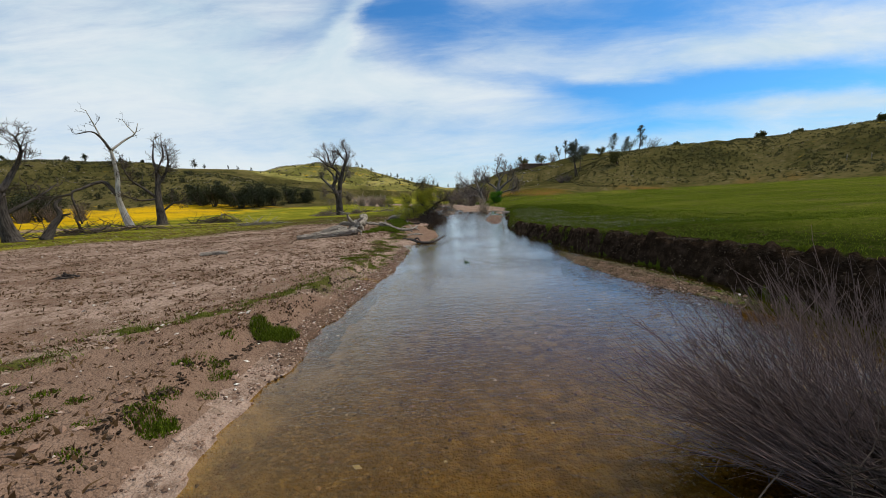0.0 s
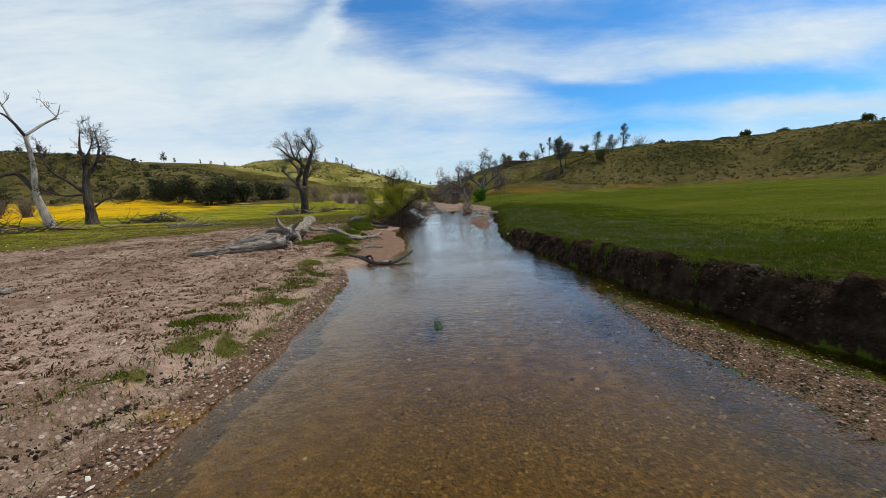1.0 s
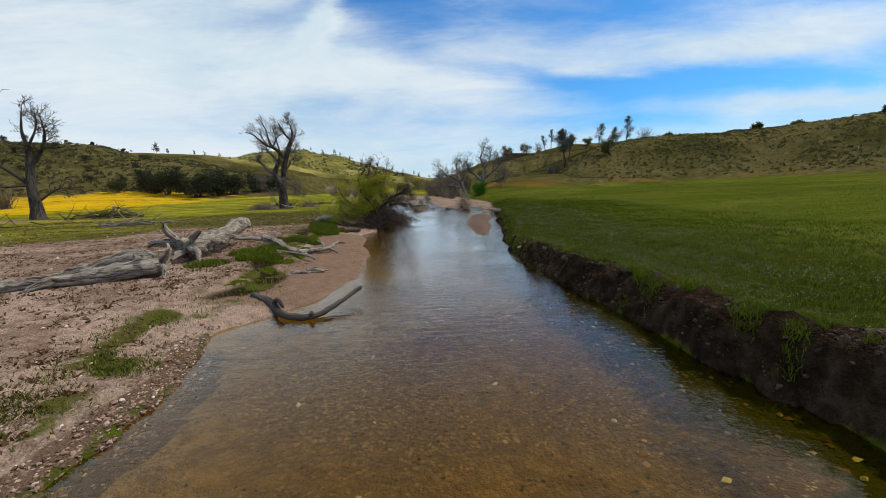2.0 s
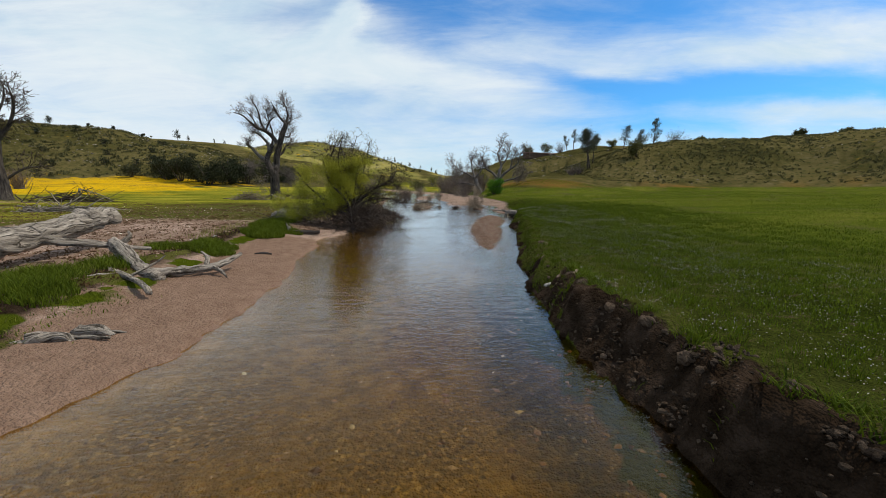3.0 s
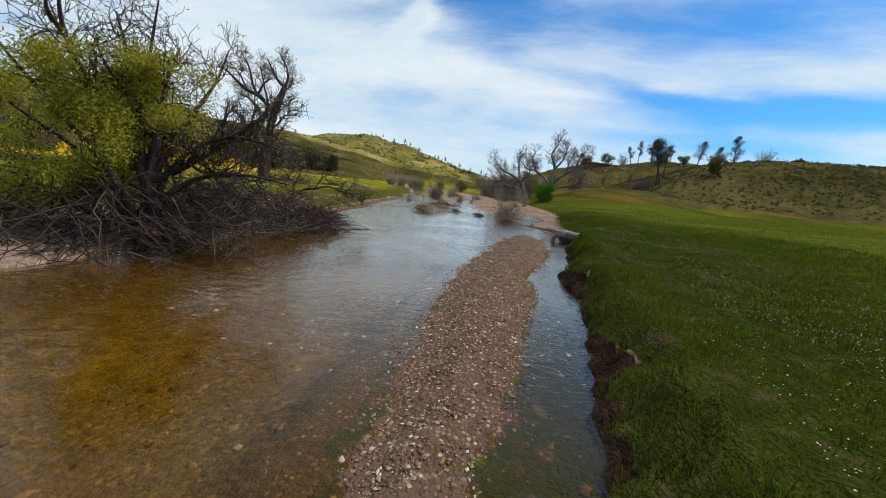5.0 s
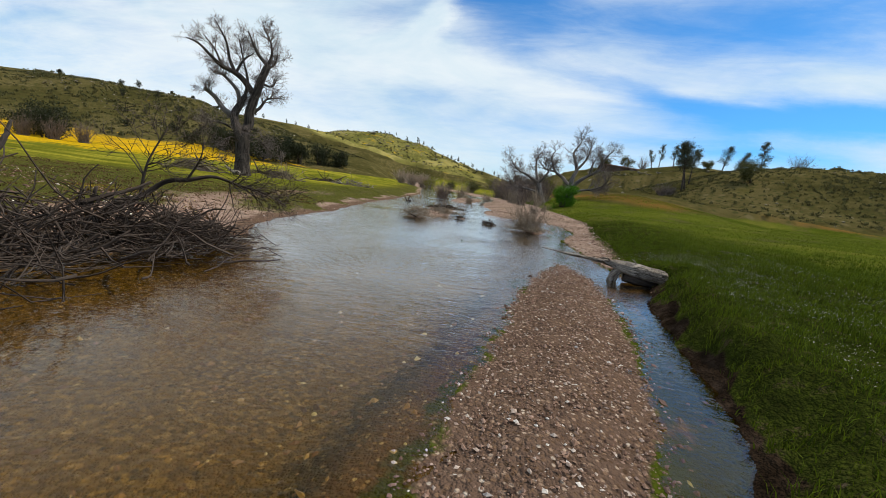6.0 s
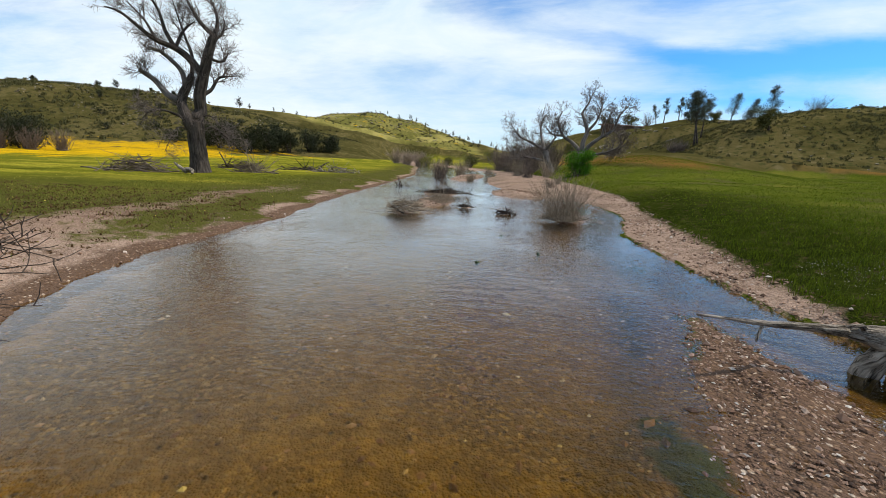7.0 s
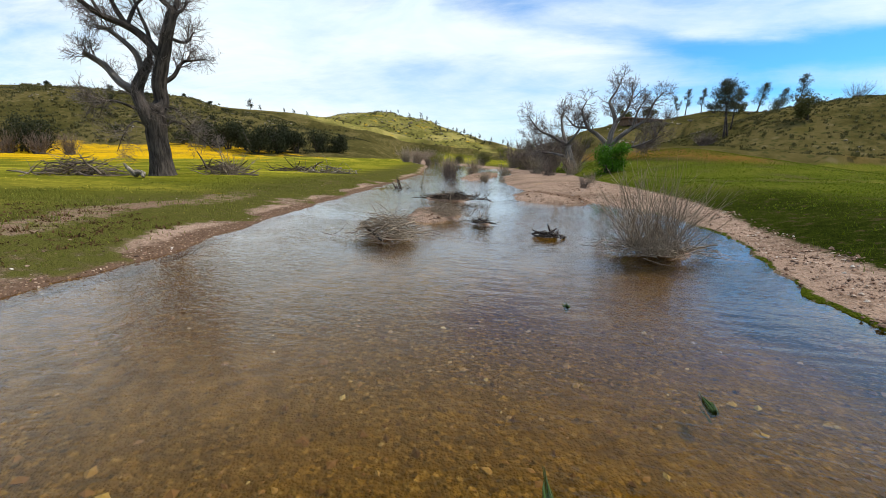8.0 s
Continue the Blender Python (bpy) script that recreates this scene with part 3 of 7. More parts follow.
# ---- ground and water ----
def axis(fine_lo, fine_hi, step, lo, hi, grow):
    mid = np.arange(fine_lo, fine_hi, step)
    up, d, v = [], step, fine_hi
    while v < hi:
        up.append(v)
        d *= grow
        v += d
    down, d, v = [], step, fine_lo
    while v > lo:
        d *= grow
        v -= d
        down.append(v)
    return np.array(down[::-1] + list(mid) + up + [hi + 200])


BARE = [(5.56, 29.95), (5.72, 31.8), (5.45, 30.7), (5.42, 29.2), (5.62, 28.4)]


def make_ground():
    gx, gy = axis(-2.5, 8.0, 0.065, -900, 900, 1.05), axis(11.0, 54.0, 0.10, -500, 1500, 1.04)
    x, y = np.meshgrid(gx, gy)
    z, dl, dr, toe, b, hill = ground(x, y)
    near = ease(60 - np.hypot(x - 3, y - 30), 0, 20)
    land = np.maximum(ease(dl, 0.05, 0.3), np.maximum(ease(dr, 0.02, 0.2), ease(b, 0, 0.2)))
    z = z + near * land * 0.018 * wave(x, y, 0.35, 11.0, 3)
    # cloddy cut face
    face = ease(dr, 0.0, 0.1) * (1 - ease(dr, 0.3, 0.7)) * (1 - ease(y, 42, 45))
    z = z + face * (0.075 * wave(x, y, 0.34, 12.0, 3) + 0.10 * wave(x, y, 1.1, 44.0, 2) * ease(30 - y, 0, 3))
    v = np.stack([x, y, z], -1).reshape(-1, 3)
    ny, nx = x.shape
    i, j = np.meshgrid(np.arange(ny - 1), np.arange(nx - 1), indexing="ij")
    f = np.stack([i * nx + j, i * nx + j + 1, (i + 1) * nx + j + 1, (i + 1) * nx + j], -1).reshape(-1, 4)
    me = tri_mesh("ground", v, f, GROUND)
    low = 1 - ease(hill, 0.4, 2.0)
    # Far hill past y 300: sun through a cloud gap, painted as brighter grass.
    lush = ease(y, 300, 345) * ease(wave(x, y, 120, 17.0), -0.6, 0.2)
    low = np.maximum(low, lush * 0.55)
    # grass: the right meadow, the strip on the left bank, the field behind the gravel flat
    strip = np.exp(-((dl - along(STRIP, y)) / 0.42) ** 2) * ease(y, 11, 14) * (1 - ease(y, 30, 34)) * (0.25 + 0.75 * ease(wave(x, y, 1.3, 28.0), -0.25, 0.3))
    start = 17 - 11 * ease(y, 24, 36)
    field = ease(dl + 4 * wave(x, y, 14, 13.0), start, start + 9) * (1 - ease(y, 44, 52)) + ease(y + 0.25 * x, 42, 47) * ease(dl + 0.5 * wave(x, y, 3.0, 16.0), -0.1, 0.7) * 0.85
    grass = np.maximum(ease(dr + 0.16 * wave(x, y, 1.2, 72.0), 0.34 - 0.27 * ease(y, 28.6, 29.6), 0.66 - 0.46 * ease(y, 28.6, 29.6)) * (1 - ease(y, 43.3, 45)) + ease(toe, -0.3, 0.5) * ease(y, 43.3, 45), 0)
    grass = np.where(dr > 0, grass, np.where(dl > 0, np.clip(np.maximum(np.maximum(strip * 0.85, 0.75 * ease(y, 36, 39) * (1 - ease(y, 48, 52)) * ease(dl + 0.4 * wave(x, y, 1.8, 71.0), 1.4, 2.3)), field * (1 - 0.15 * ease(y, 40, 44) * (1 - ease(dl, 2.5, 6)))), 0, 1), 0))
    grass = np.maximum(grass, lush)
    inside = np.minimum(-dl, -dr) > 0
    bare = sum(np.exp(-((x - bx) / 0.11) ** 2 - ((y - by) / 0.18) ** 2) for bx, by in BARE)
    grass = grass * (1 - np.clip(bare, 0, 1))
    gravel = np.where(inside, 0.75, np.where(dl > 0, 0.55 + 0.35 * (1 - ease(dl, 0.3, 1.2)), 0.8))
    sand = np.where(inside, 0.35 * (b < -0.5), ease(y, 24.5, 26) * (1 - ease(y, 33.5, 35.5)) * (dl > 0) * (1 - ease(dl, 1.3, 1.9)))
    sand = np.maximum(sand, np.where(dl > 0.3, 0.85 * ease(along(STRIP, y) - dl, 0.1, 0.5) * (1 - ease(y, 16, 18)), 0))
    sand = np.maximum(sand, np.where(dl > 0, 0.3 * (1 - ease(np.abs(dl - 1.6), 0.3, 1.0)) * ease(y, 42.5, 44) * (1 - ease(y, 50, 54)), 0))
    bloom = np.where(dl > 0, ease(dl + 8 * wave(x, y, 30, 14.0), 36, 75) * (1 - ease(hill, 3.0, 6.5)) * 0.85 + 0.30 * ease(dl, 20, 30) * (1 - ease(hill, 2.0, 4.0)), 0)
    bloom = bloom * (1 - ease(y, 150, 260) * ease(x, -90, -40)) + 0.22 * lush
    trail = np.where(dl > 0, (1 - ease(np.abs(dl - 1.9 - 0.4 * wave(x, y, 5, 18.0)), 0.25, 0.6)) * ease(y, 43, 44.5) * (1 - ease(y, 52, 56)), 0)
    grass, sand = grass * (1 - 0.35 * trail), np.maximum(sand, 0.45 * trail)
    cover = np.stack([grass, gravel, sand, np.clip(bloom, 0, 1)], -1)
    back_mud = np.where(dl > 0, 0.75 * np.exp(-((dl - 2.25 + 0.8 * (1 - ease(y, 26.5, 28.5))) / 0.45) ** 2) * ease(y, 24.6, 26) * (1 - ease(y, 34.5, 36.5)), 0)
    # Right bank: soil face, then past y 29.5 a painted strip of overhang shade.
    mud_shade = back_mud + np.where(dr > -0.12, (1 - ease(dr, 0.14 + 0.46 * (1 - ease(y, 28, 29.5)), 0.32 + 0.54 * (1 - ease(y, 28, 29.5)))) * (1 - ease(y, 43.2, 44.2)), 0) + np.where(dl > 0, 0.32 * (1 - ease(dl, 0.6, 1.6)) * ease(y, 36, 38.5) * (1 - ease(y, 60, 66)), 0)
    mud_shade = np.maximum(mud_shade, 0.9 * bare)
    # Weed by the right bank; before y 26 it spreads to darken the channel.
    weed = np.where(inside, 0.72 * (1 - ease(-dr, 0.15, 0.6 + 0.5 * (1 - ease(y, 22, 26)))) * ease(y, 10, 13) * (1 - ease(y, 41, 43)) + 0.5 * np.exp(-((b + 0.05) / 0.14) ** 2), 0)
    weed = np.maximum(weed, np.where(inside, 0.95 * np.exp(-((x - 4.6) / 0.26) ** 2 - ((y - 32.6) / 1.3) ** 2), 0))
    for wx, wy, wr, wl, amount in ((6.18, 46.5, 0.16, 0.32, 0.9), (6.0, 39.2, 0.10, 0.4, 0.8), (5.2, 42.5, 0.20, 0.8, 0.85), (6.75, 42.7, 0.14, 0.4, 0.7)):
        weed = np.maximum(weed, np.where(inside, amount * np.exp(-((x - wx) / wr) ** 2 - ((y - wy) / wl) ** 2), 0))
    weed = np.maximum(weed, np.where((dr > -0.25) & (y > 43.5) & (y < 56), 0.6 * np.exp(-((dr - 0.02) / 0.09) ** 2), 0))
    weed = np.maximum(weed, np.where(dl > -0.1, 0.55 * np.exp(-((dl - 0.08) / 0.18) ** 2) * ease(y, 19, 21) * (1 - ease(y, 24, 25)), 0))
    dry = ease(hill, 0.2, 0.8) * (1 - ease(hill, 1.4, 3.0)) * (x > 0) * ease(wave(x, y, 26, 15.0), -0.2, 0.5)
    wear = np.stack([1 - low, np.clip(mud_shade, 0, 1), np.clip(weed, 0, 1), dry], -1)
    far = ease(dl, 7, 20) + ease(y + 0.25 * x, 44, 56) * ease(dl, 1.5, 6)
    # Right meadow lightens away from the bank: lit tips painted into its colour.
    lime = np.where(dl > 0, np.clip(far, 0, 1), np.where(dr > 0, 0.9 * ease(dr, 1.5, 7) + 0.3 * ease(hill, 0.02, 0.3) * ease(wave(x, y, 9, 41.0), -0.5, 0.3), 0))
    moss = np.where(dr > -0.3, 0.70 * np.exp(-((dr + 0.06) / 0.06) ** 2) * ease(y, 14, 20) * (1 - ease(y, 31, 34)) * ease(wave(x, y, 1.5, 42.0), -0.7, 0.1), 0)
    moss = np.maximum(moss, np.where((dl > 0) & (y > 25.5) & (y < 36), 0.9 * np.exp(-((dl - 1.75) / 0.22) ** 2) * ease(wave(x, y, 1.1, 43.0), -0.5, 0.2), 0))
    pebbly = np.maximum(np.where(inside, np.maximum(0.62 * ease(b, -1.2, -0.2), 0.60 * (1 - ease(-dr, 0.5, 1.5))), 0), ease(b, -0.25, 0.0))
    pebbly = np.maximum(pebbly, np.where(dl > -0.3, 0.75 * (1 - ease(dl, 0.25, 0.5)) * (1 - ease(y, 23.5, 24.5)) * ease(y, 12.8, 14.6), 0))
    pebbly = np.maximum(pebbly, np.where((dl > -0.2) & (y > 42), 0.7 * (1 - ease(dl, 0.15, 0.6)), 0))
    pebbly = np.maximum(pebbly, np.where((dr > -0.2) & (y > 43) & (y < 80), 0.38 * (1 - ease(toe, -0.4, 0.2)), 0))
    lime = lime * (1 - ease(hill, 1.0, 4.0) * (y > 250))
    growth = np.stack([lime, lush * ease(hill, 2, 8), np.clip(moss, 0, 1), np.clip(pebbly, 0, 1)], -1)
    for name, data in (("cover", cover), ("wear", wear), ("growth", growth)):
        a = me.color_attributes.new(name, "FLOAT_COLOR", "POINT")
        a.data.foreach_set("color", data.reshape(-1).astype(np.float32))
    return tagged(new("ground", me), "valley ground with gravel flat, green meadow and grassy hills", "ground", kind="structure")


def make_water():
    ys = np.concatenate([np.arange(-60, 9, 2.0), np.arange(9, 58, 0.042), np.arange(58, 90, 0.12), np.arange(90, 420, 4.0)])
    l, r = along(LEFT, ys) - 1.2, along(RIGHT, ys) + 0.5
    u = np.linspace(0, 1, 110)
    x, y = l[:, None] + (r - l)[:, None] * u[None], np.repeat(ys[:, None], len(u), 1)
    calm = 0.35 + 0.65 * ease(wave(x, y, 4.5, 61.0, 2), -0.5, 0.4)
    near = ease(y, 9, 11) * (1 - ease(y, 70, 90))
    z = near * calm * (0.0017 * wave(x + 0.25 * wave(x, y, 1.3, 65.0, 1), y * 1.4, 0.33, 62.0, 2) + 0.0015 * wave(x + 0.2 * wave(x, y, 0.9, 66.0, 1), y * 1.4, 0.23, 63.0, 1))
    ny, nx = x.shape
    i, j = np.meshgrid(np.arange(ny - 1), np.arange(nx - 1), indexing="ij")
    f = np.stack([i * nx + j, i * nx + j + 1, (i + 1) * nx + j + 1, (i + 1) * nx + j], -1).reshape(-1, 4)
    me = tri_mesh("water", np.stack([x, y, z], -1).reshape(-1, 3), f, WATER)
    return tagged(new("water", me), "shallow clear brown creek water with small ripples", "creek", kind="structure")


make_ground()
make_water()


# ---- loose surface: stones, grass, weeds, flowers ----
ICO, OCTA = None, (np.array([(1, 0, 0), (-1, 0, 0), (0, 1, 0), (0, -1, 0), (0, 0, 1), (0, 0, -1)], float), np.array([(0, 2, 4), (2, 1, 4), (1, 3, 4), (3, 0, 4), (2, 0, 5), (1, 2, 5), (3, 1, 5), (0, 3, 5)]))


def ico():
    global ICO
    if ICO is None:
        bm = bmesh.new()
        bmesh.ops.create_icosphere(bm, subdivisions=1, radius=1.0)
        ICO = np.array([v.co for v in bm.verts]), np.array([[v.index for v in f.verts] for f in bm.faces])
        bm.free()
    return ICO


def stones(buf, rng, x, y, z, size, flat=(0.35, 0.7), sink=0.25, small=False):
    """Many rounded stones at x, y, z, of about that size across."""
    bv, bf = OCTA if small else ico()
    n = len(x)
    v = bv[None] * (1 + 0.16 * rng.normal(size=(n, len(bv), 1)))
    axes = np.stack([rng.uniform(0.75, 1.25, n), rng.uniform(0.5, 0.95, n), rng.uniform(flat[0], flat[1], n)], -1) * (size * 0.5)[:, None]
    v = v * axes[:, None, :]
    a = rng.uniform(0, 2 * math.pi, n)
    tilt = rng.normal(size=n) * 0.2
    c, s = np.cos(a)[:, None], np.sin(a)[:, None]
    px, py, pz = v[..., 0], v[..., 1], v[..., 2] + v[..., 0] * tilt[:, None]
    v = np.stack([px * c - py * s, px * s + py * c, pz], -1)
    v = v + np.stack([x, y, z + axes[:, 2] * (1 - 2 * sink)], -1)[:, None, :]
    f = bf[None] + (np.arange(n) * len(bv))[:, None, None]
    buf.add(v.reshape(-1, 3), f.reshape(-1, 3))


def blades(buf, rng, x, y, z, tall, wide, lean=0.5):
    """Many bent blades of grass."""
    n = len(x)
    a, b = rng.uniform(0, 2 * math.pi, n), rng.uniform(0, 2 * math.pi, n)
    side = np.stack([np.cos(a), np.sin(a), 0 * a], -1) * (wide * 0.5)[:, None]
    out = np.stack([np.cos(b), np.sin(b), 0 * b], -1) * (tall * rng.uniform(0.1, lean, n))[:, None]
    up = np.stack([0 * a, 0 * a, tall], -1)
    p = np.stack([x, y, z - 0.01], -1)
    v = np.stack([p - side, p + side, p + 0.3 * out + 0.58 * up - 0.7 * side, p + 0.3 * out + 0.58 * up + 0.7 * side, p + out + up], 1)
    f = np.array([[0, 1, 3], [0, 3, 2], [2, 3, 4]])[None] + (np.arange(n) * 5)[:, None, None]
    buf.add(v.reshape(-1, 3), f.reshape(-1, 3))


def discs(buf, rng, x, y, z, size, sides=5):
    """Small flower heads."""
    n = len(x)
    a = np.arange(sides) * 2 * math.pi / sides
    tx, ty = rng.normal(size=n) * 0.35, rng.normal(size=n) * 0.35
    ring = np.stack([np.cos(a), np.sin(a)], -1)
    vx = x[:, None] + ring[None, :, 0] * size[:, None] * 0.5
    vy = y[:, None] + ring[None, :, 1] * size[:, None] * 0.5
    vz = z[:, None] + size[:, None] * 0.5 * (ring[None, :, 0] * tx[:, None] + ring[None, :, 1] * ty[:, None])
    v = np.concatenate([np.stack([vx, vy, vz], -1), np.stack([x, y, z - size * 0.18], -1)[:, None]], 1)
    k = np.arange(sides)
    f = np.stack([k, (k + 1) % sides, np.full(sides, sides)], -1)[None] + (np.arange(n) * (sides + 1))[:, None, None]
    buf.add(v.reshape(-1, 3), f.reshape(-1, 3))


def stuff(name, buf, mat, label, category, smooth=False):
    return tagged(new(name, buf.mesh(name, mat, smooth)), label, category, kind="stuff")


def scatter(rng, n, x0, x1, y0, y1):
    x, y = rng.uniform(x0, x1, n), rng.uniform(y0, y1, n)
    return (x, y, *ground(x, y))


def size_mix(rng, n, small, big, power=3.0):
    return small + (big - small) * rng.uniform(0, 1, n) ** power


def make_stones():
    rng = np.random.RandomState(3)
    buf = Buf()
    for n, box in ((70000, (4.3, 6.5, 33, 44.6)), (30000, (4.7, 6.3, 13, 21.3))):
        x, y, z, dl, dr, toe, b, hill = scatter(rng, n, *box)
        k = (b > -0.12) & (rng.uniform(size=n) < ease(b, -0.15, 0.1))
        x, y, z = x[k], y[k], z[k]
        if box[2] > 30:
            stones(buf, rng, x, y, z, size_mix(rng, len(x), 0.008, 0.036, 3.5), small=True)
        else:
            stones(buf, rng, x, y, z, size_mix(rng, len(x), 0.009, 0.034, 2.8))
        if box[2] > 30:
            stuff("bar_gravel", buf, STONE, "dry pinkish-brown and pale gravel of the creek bar", "gravel")
            buf = Buf()
    stuff("dark_gravel", buf, STONE_DARK, "dark brown and tan gravel of a low creek bar", "gravel")
    buf = Buf()
    x, y, z, dl, dr, toe, b, hill = scatter(rng, 70000, 5.5, 10.0, 43, 66)
    k = (((dr > 0) & (toe < 0.25)) | ((z > 0.0) & (dr < 0))) & (rng.uniform(size=len(x)) < (ease(60 - y, 0, 14) * 0.8 + 0.2) * (0.25 + 0.75 * ease(wave(x, y * 0.4, 1.1, 73.0), -0.2, 0.3)))
    stones(buf, rng, x[k], y[k], z[k], size_mix(rng, k.sum(), 0.012, 0.065, 3.6), small=True)
    x, y, z, dl, dr, toe, b, hill = scatter(rng, 9000, -3, 8, 48, 75)
    k = (z > -0.02) & (dl < 0) & (dr < 0)
    stones(buf, rng, x[k], y[k], z[k], size_mix(rng, k.sum(), 0.02, 0.10, 3.0))
    stuff("shore_gravel", buf, STONE, "pale gravel along the creek shore", "gravel")
    buf = Buf()
    x, y, z, dl, dr, toe, b, hill = scatter(rng, 16000, -3.5, 1.6, 11, 24.5)
    k = (dl > -0.05) & (rng.uniform(size=len(x)) < 0.6 * (1 - ease(dl, 0.3, 0.6)) + 0.10)
    stones(buf, rng, x[k], y[k], z[k], size_mix(rng, k.sum(), 0.012, 0.065, 3.2), small=True)
    x, y, z, dl, dr, toe, b, hill = scatter(rng, 24000, -0.6, 0.95, 11, 24.5)
    k = (rng.uniform(size=len(x)) < 0.12 + 0.88 * ease(y, 12.8, 14.6)) & (dl > -0.1) & (dl < 0.30 + 0.22 * wave(x, y, 0.9, 52.0))
    stones(buf, rng, x[k], y[k], z[k], size_mix(rng, k.sum(), 0.012, 0.05, 2.6))
    x, y, z, dl, dr, toe, b, hill = scatter(rng, 9000, -3.5, 1.6, 44.5, 58)
    k = (dl > -0.02) & (rng.uniform(size=len(x)) < 0.35 * (1 - ease(dl, 0.2, 0.9)) + 0.04)
    stones(buf, rng, x[k], y[k], z[k], size_mix(rng, k.sum(), 0.012, 0.05, 2.6))
    n = 26000
    x = 0.8 - 24 * rng.uniform(size=n) ** 1.7
    y = rng.uniform(10.5, 46, n)
    z, dl, *_ = ground(x, y)
    k = (dl > 0.7) & ~((y > 24.5) & (y < 36) & (dl < 2.2)) & (y + 0.25 * x < 44)
    stones(buf, rng, x[k], y[k], z[k], size_mix(rng, k.sum(), 0.015, 0.09, 3.0), small=True)
    stuff("flat_gravel", buf, STONE, "pinkish and pale gravel on the dry creek flat", "gravel")
    buf = Buf()
    x, y, z, dl, dr, toe, b, hill = scatter(rng, 34000, 0.4, 6.4, 10.5, 48)
    k = (dl < -0.1) & (dr < -0.05) & (b < 0) & (rng.uniform(size=len(x)) < 0.25 + 0.6 * ease(x - along(LEFT, y), 2.0, 3.6))
    stones(buf, rng, x[k], y[k], z[k], size_mix(rng, k.sum(), 0.012, 0.07, 4.0), sink=0.35, small=True)
    stuff("bed_gravel", buf, STONE, "brown gravel on the creek bed under water", "gravel")


def make_grass():
    rng = np.random.RandomState(4)
    buf = Buf()
    x, y, z, dl, dr, toe, b, hill = scatter(rng, 700000, 4.9, 15.0, 20.5, 52)
    clump = wave(x, y, 0.8, 21.0, 3)
    keep = ease(dr + 0.16 * wave(x, y, 1.2, 72.0), 0.04 + 0.34 * (1 - ease(y, 28.0, 29.4)), 0.24 + 0.42 * (1 - ease(y, 28.0, 29.4))) * (1 - ease(y, 43.5, 45)) + ease(toe, -0.15, 0.4) * ease(y, 43.5, 45)
    k = (dr > 0) & (rng.uniform(size=len(x)) < 0.8 * keep * (1 - ease(dr, 1.0, 10)) * (1 - ease(y, 44, 52)) * (0.22 + 0.78 * ease(clump, -0.6, 0.2)))
    for bx, by in BARE:
        k &= np.hypot((x - bx) / 0.11, (y - by) / 0.18) + 0.35 * clump > 1
    tall = (0.018 + 0.040 * rng.uniform(size=k.sum()) + 0.055 * np.clip(clump[k], 0, 1)) * (1 + 0.4 * ease(y[k], 36, 44))
    blades(buf, rng, x[k], y[k], z[k], tall * 1.0, 0.0035 + 0.005 * rng.uniform(size=k.sum()) + 0.005 * ease(dr[k], 2, 6), 0.85)
    y = 15 + 15 * rng.uniform(size=30000)
    x = along(RIGHT, y) + rng.uniform(0.1, 0.62, len(y))
    z, dl, dr, *_ = ground(x, y)
    k = (dr > 0.40) & (rng.uniform(size=len(y)) < ease(wave(x, y, 0.9, 64.0), -0.2, 0.4))
    blades(buf, rng, x[k], y[k], z[k], 0.04 + 0.07 * rng.uniform(size=k.sum()), 0.006 + 0.006 * rng.uniform(size=k.sum()), 1.6)
    y = 18 + 13 * rng.uniform(size=26000)
    x = along(RIGHT, y) + rng.uniform(0.0, 0.5, len(y))
    z, dl, dr, *_ = ground(x, y)
    k = (dr > 0.05) & (dr < 0.36) & (wave(x, y, 1.1, 67.0, 2) > 0.48)
    blades(buf, rng, x[k], y[k], z[k], 0.03 + 0.07 * rng.uniform(size=k.sum()), 0.005 + 0.006 * rng.uniform(size=k.sum()), 1.3)
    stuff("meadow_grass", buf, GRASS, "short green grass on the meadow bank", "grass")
    buf = Buf()
    n = 230000
    x = 5.0 + 40 * rng.uniform(size=n) ** 1.6
    y = 13 + 75 * rng.uniform(size=n) ** 1.3
    z, dl, dr, toe, b, hill = ground(x, y)
    k = (dr > 0.3) & (toe > 0.1 * (y > 44)) & (hill < 3) & ((dr > 1.2 + 1.5 * rng.uniform(size=n)) | (y < 21))
    blades(buf, rng, x[k], y[k], z[k], 0.02 + 0.04 * rng.uniform(size=k.sum()), 0.010 + 0.0005 * np.clip(y[k] - 20, 0, 60), 1.2)
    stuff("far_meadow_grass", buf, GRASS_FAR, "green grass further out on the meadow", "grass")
    # left bank strips and field
    buf = Buf()
    n = 110000
    x = 1.0 - 9 * rng.uniform(size=n) ** 1.4
    y = rng.uniform(11, 62, n)
    z, dl, dr, toe, b, hill = ground(x, y)
    mid = along(STRIP, y)
    strip = np.exp(-((dl - mid) / 0.40) ** 2) * ease(y, 11, 14) * (1 - ease(y, 27, 29)) * (0.1 + 0.9 * ease(wave(x, y, 1.1, 22.0), -0.1, 0.3))
    back = np.exp(-((dl - 2.6) / 0.55) ** 2) * ease(y, 27.5, 29) * (1 - ease(y, 36, 38)) * ease(wave(x, y, 2.2, 24.0), -0.45, 0.05)
    low = ease(y + 0.25 * x, 43, 47) * ease(dl, 0.12, 1.0) * ease(wave(x, y, 2.6, 23.0), -0.5, 0.3) * 0.8
    k = (dl > 0.15) & (rng.uniform(size=n) < np.maximum(strip, np.maximum(low, back)))
    tall = 0.03 + 0.05 * rng.uniform(size=k.sum()) + 0.09 * back[k] * rng.uniform(size=k.sum())
